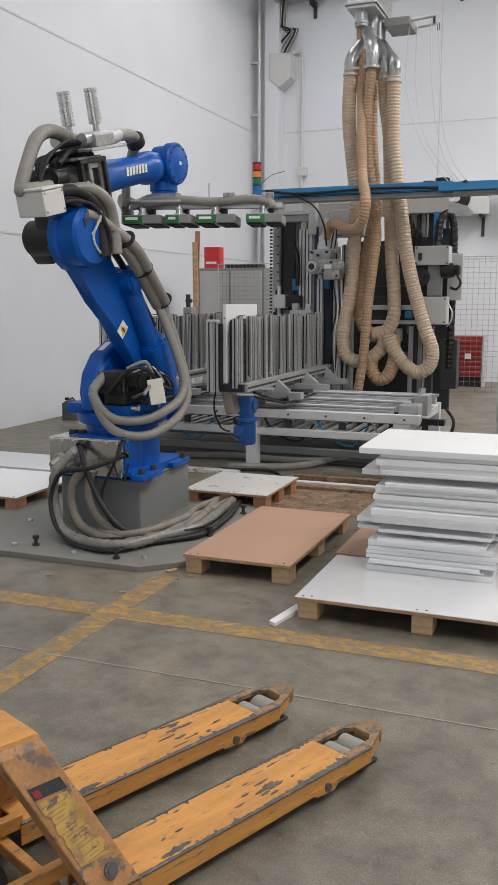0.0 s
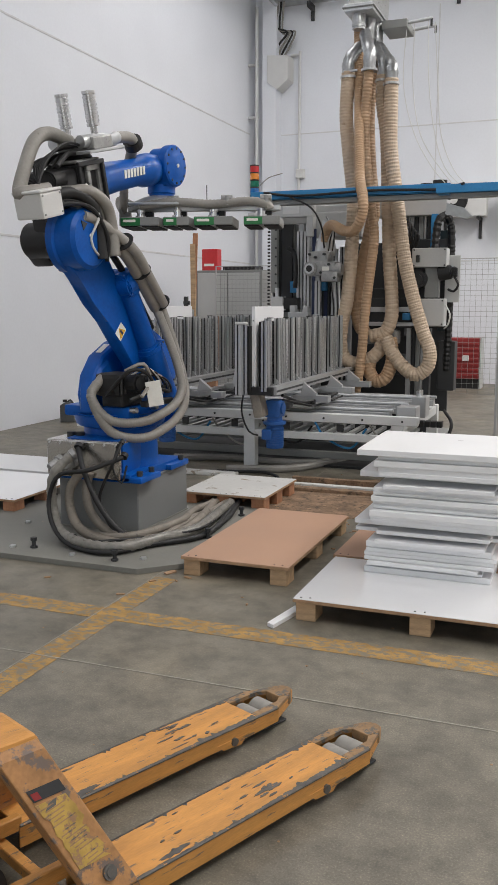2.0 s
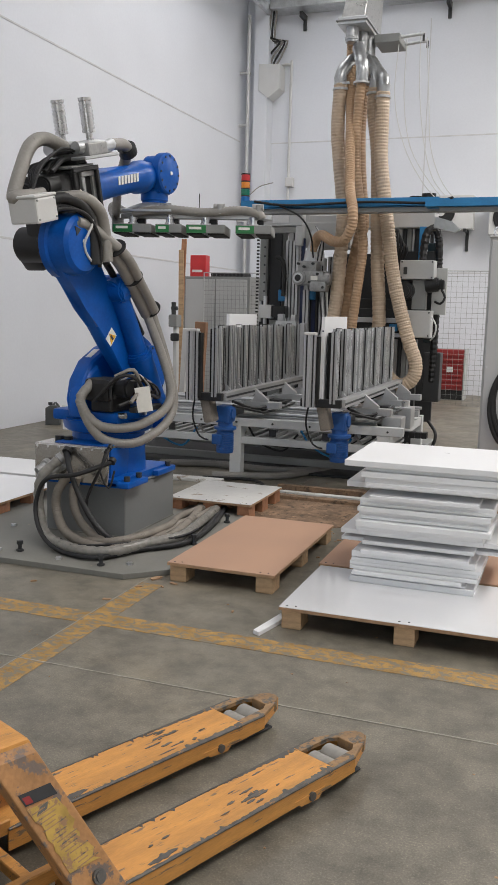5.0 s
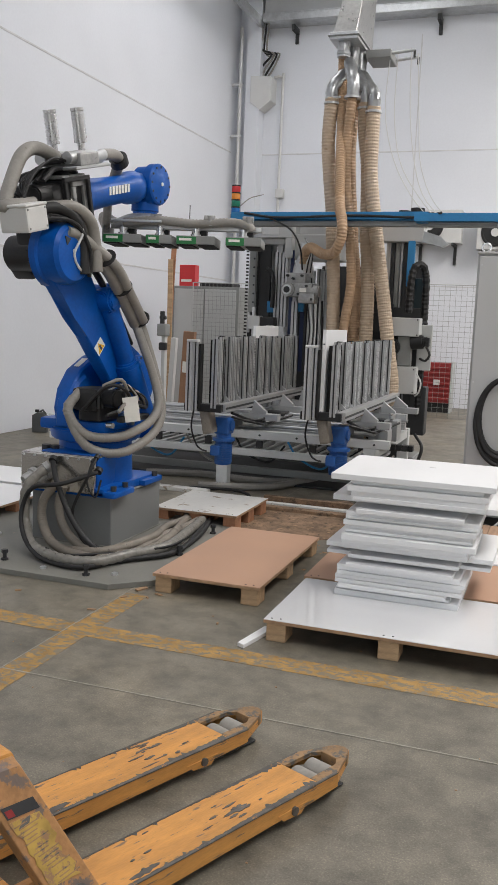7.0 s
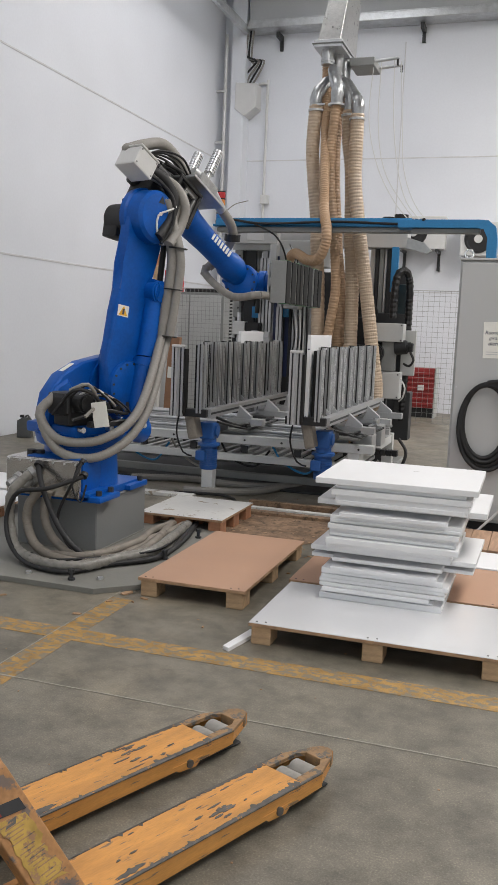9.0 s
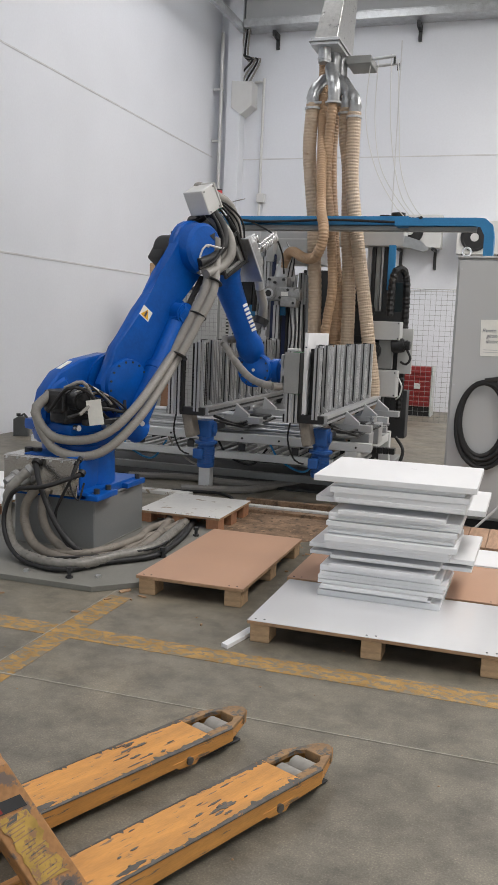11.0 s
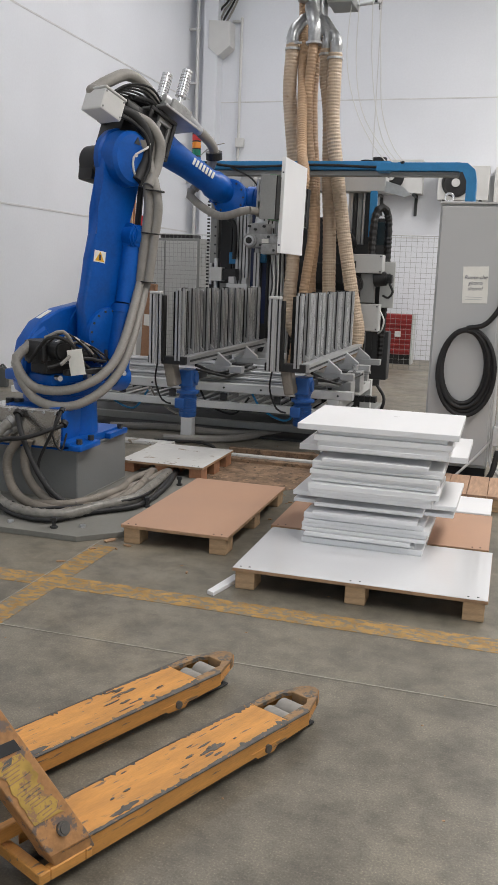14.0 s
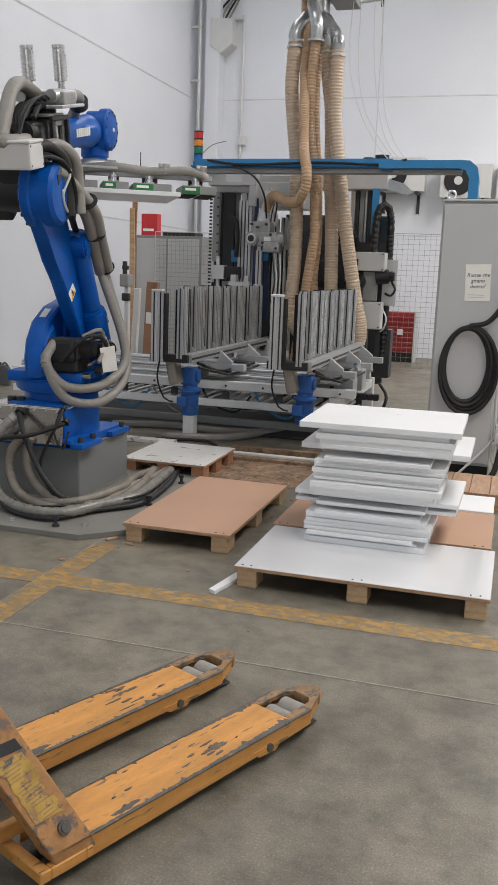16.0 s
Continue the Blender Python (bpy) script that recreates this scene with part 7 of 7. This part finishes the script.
def robot_poses(t):
    """Poses of the robot's links in the robot's space."""
    S, Lo, Up = (radians(curve(JOINTS, t, k)) for k in (1, 2, 3))
    k = curve(TILT, t, 1)
    turn = Matrix.Rotation(S, 4, "Z")
    upper = turn @ Matrix.Translation((ARM_A, 0, ARM_H)) @ Matrix.Rotation(Lo, 4, "Y")
    elbow = upper @ Vector((0, 0, ARM_L))
    fore = Matrix.Translation(elbow) @ turn @ Matrix.Rotation(-Up, 4, "Y")
    wrist = fore @ Vector((ARM_U, 0, ARM_E))
    head = Vector((math.cos(S), math.sin(S), 0))
    rest = axes(head, (0, 0, 1), (0, 0, 0)).to_quaternion()
    side = axes(Vector((1, 0, 0)).cross((0, -1, 0)) * -1, (-1, 0, 0), (0, 0, 0)).to_quaternion()
    w = rest.slerp(side, k).to_matrix().to_4x4()
    w.translation = wrist
    g = radians(curve(AIM, t, 1))
    grest = axes((math.cos(g), math.sin(g), 0), (0, 0, 1), (0, 0, 0)).to_quaternion()
    gside = axes((0, 1, 0), (-1, 0, 0), (0, 0, 0)).to_quaternion()
    gr = grest.slerp(gside, k).to_matrix().to_4x4()
    gr.translation = wrist
    lo = turn @ Vector((0.3, -0.17, 0.73))
    hi = upper @ Vector((0.11, -0.14, 0.63))
    d = (hi - lo).to_track_quat("Z", "Y").to_matrix().to_4x4()
    barrel, rod = Matrix.Translation(lo) @ d, Matrix.Translation(hi) @ d
    segs = []
    # two hoses down the arm to the turret, and one from the forearm to the gripper
    runs = []
    for j in range(2):
        stops = [upper @ Vector((0.16 + 0.05 * j, -0.21, 0.5)), upper @ Vector((0.16 + 0.055 * j, -0.205, 0.36))]
        stops += [turn @ Vector(v) for v in ((0.15 + 0.04 * j, -0.36, 0.88 - 0.06 * j), (-0.1, -0.32, 0.71 - 0.1 * j), (-0.29, -0.15, 0.7 - 0.07 * j), (-0.355, -0.05, 0.84), (-0.27, -0.06, 0.95))]
        runs.append((stops, 34))
    ends = [fore @ Vector((0.855, 0.11, ARM_E - 0.02)), fore @ Vector((0.85, 0.12, ARM_E - 0.12)), gr @ Vector((-0.3, 0.1, -0.2)), gr @ Vector((-0.14, 0.1, -0.27))]
    sag = (ends[1] + ends[2]) / 2 + Vector((0, 0, -0.08))
    runs.append((ends[:2] + [sag] + ends[2:], WRIST_N))
    for stops, count in runs:
        pts = smooth_path(stops, 0.006)
        run = [0.0]
        for p, q in zip(pts, pts[1:]):
            run.append(run[-1] + (q - p).length)
        for i in range(count):
            want = run[-1] * (i + 0.5) / count
            n = min(range(len(run)), key=lambda v: abs(run[v] - want))
            tan = pts[min(n + 2, len(pts) - 1)] - pts[max(n - 2, 0)]
            segs.append(Matrix.Translation(pts[n]) @ tan.to_track_quat("Z", "Y").to_matrix().to_4x4())
    return dict(turret=turn, upper=upper, fore=fore, wrist=w, grip=gr, barrel=barrel, rod=rod), segs


CAR_X = [(0.0, -2.505), (0.5, -2.485), (1.0, -2.42), (1.5, -2.343), (2.0, -2.253), (2.5, -2.148), (3.0, -2.045), (3.5, -1.93), (3.7, -1.885), (4.3, -1.755), (5.0, -1.62), (5.5, -1.545), (5.9, -1.522), (16.0, -1.522)]
SLOT = -0.1


# height of the boring head over its lowest place
HEAD_Z = [(0.0, 0.425), (4.9, 0.425), (5.4, 0.415), (5.7, 0.385), (6.0, 0.33), (6.25, 0.215), (6.5, 0.096), (6.75, 0.02), (7.0, 0.0), (13.15, 0.0), (13.5, 0.04), (13.75, 0.1), (13.95, 0.138), (14.1, 0.14), (16.0, 0.14)]


def motions():
    times = [0.0, 3.5, 7.0] + [7.0 + 0.1 * k for k in range(1, 24)] + [9.5, 9.8, 10.2, 10.6, 11.2, 11.5, 12.0, 12.5] + [12.7 + 0.1 * k for k in range(34)]
    times = [round(t, 2) for t in times]
    rows = {k: [] for k in ("turret", "upper", "fore", "wrist", "grip", "barrel", "rod")}
    segs = [[] for _ in R["hoses"]]
    for t in times:
        d, sg = robot_poses(t)
        for k in rows:
            rows[k].append((t, d[k]))
        for s, m in zip(segs, sg):
            s.append((t, m))
    for k in rows:
        walk(R[k], rows[k])
    for ob, s in zip(R["hoses"], segs):
        walk(ob, s)
    # carriages slide together along the rails
    walk(CAR_A, [(t, pose(x, 0, 0)) for t, x in CAR_X])
    walk(CAR_B, [(t, pose(x - 0.94, 0, 0)) for t, x in CAR_X])
    zb, yb = 1.035, 6.62
    hold = pose(CAR_X[-1][1] + SLOT, yb, zb)
    base = pose(RX, RY, 0)
    lift = 12.85
    g0 = (base @ robot_poses(lift)[0]["grip"]).inverted() @ hold
    a = [(t, pose(x + SLOT, yb, zb)) for t, x in CAR_X if t < 12] + [(12.0, hold), (lift, hold)]
    a += [(t, base @ robot_poses(t)[0]["grip"] @ g0) for t in times if t > lift + 0.01]
    walk(BOARD_A, a)
    b = [(t, pose(x - 0.94 + SLOT, yb + 0.25, zb)) for t, x in CAR_X if t <= 3.7]
    b += [(4.3, pose(-2.795, yb + 0.27, zb)), (5.0, pose(-2.66, 7.1, zb)), (5.5, pose(-2.585, 7.55, zb)), (5.8, pose(-2.563, 7.78, zb)), (9.2, pose(-2.563, 7.78, zb)), (10.4, pose(-2.56, 8.15, zb)), (11.2, pose(-2.56, 8.3, zb - 0.3)), (16.0, pose(-2.56, 8.3, zb - 0.3))]
    walk(BOARD_B, b)
    # boring head, its chain at half its speed, and the hoses that hang to it
    walk(HEAD, [(t, pose(0, 0, z)) for t, z in HEAD_Z])
    walk(CHAIN, [(t, pose(0, 0, z / 2)) for t, z in HEAD_Z])
    for raised, lowered, segs in RUNS:
        for i, ob in enumerate(segs):
            rows = []
            for t, z in HEAD_Z:
                k = z / 0.425
                n = int(120 * (i + 0.5) / HOSE_N)
                p = [lowered[j].lerp(raised[j], k) for j in (max(n - 2, 0), n, min(n + 2, 120))]
                rows.append((t, Matrix.Translation(p[1]) @ (p[2] - p[0]).to_track_quat("Z", "Y").to_matrix().to_4x4()))
            walk(ob, rows)


motions()
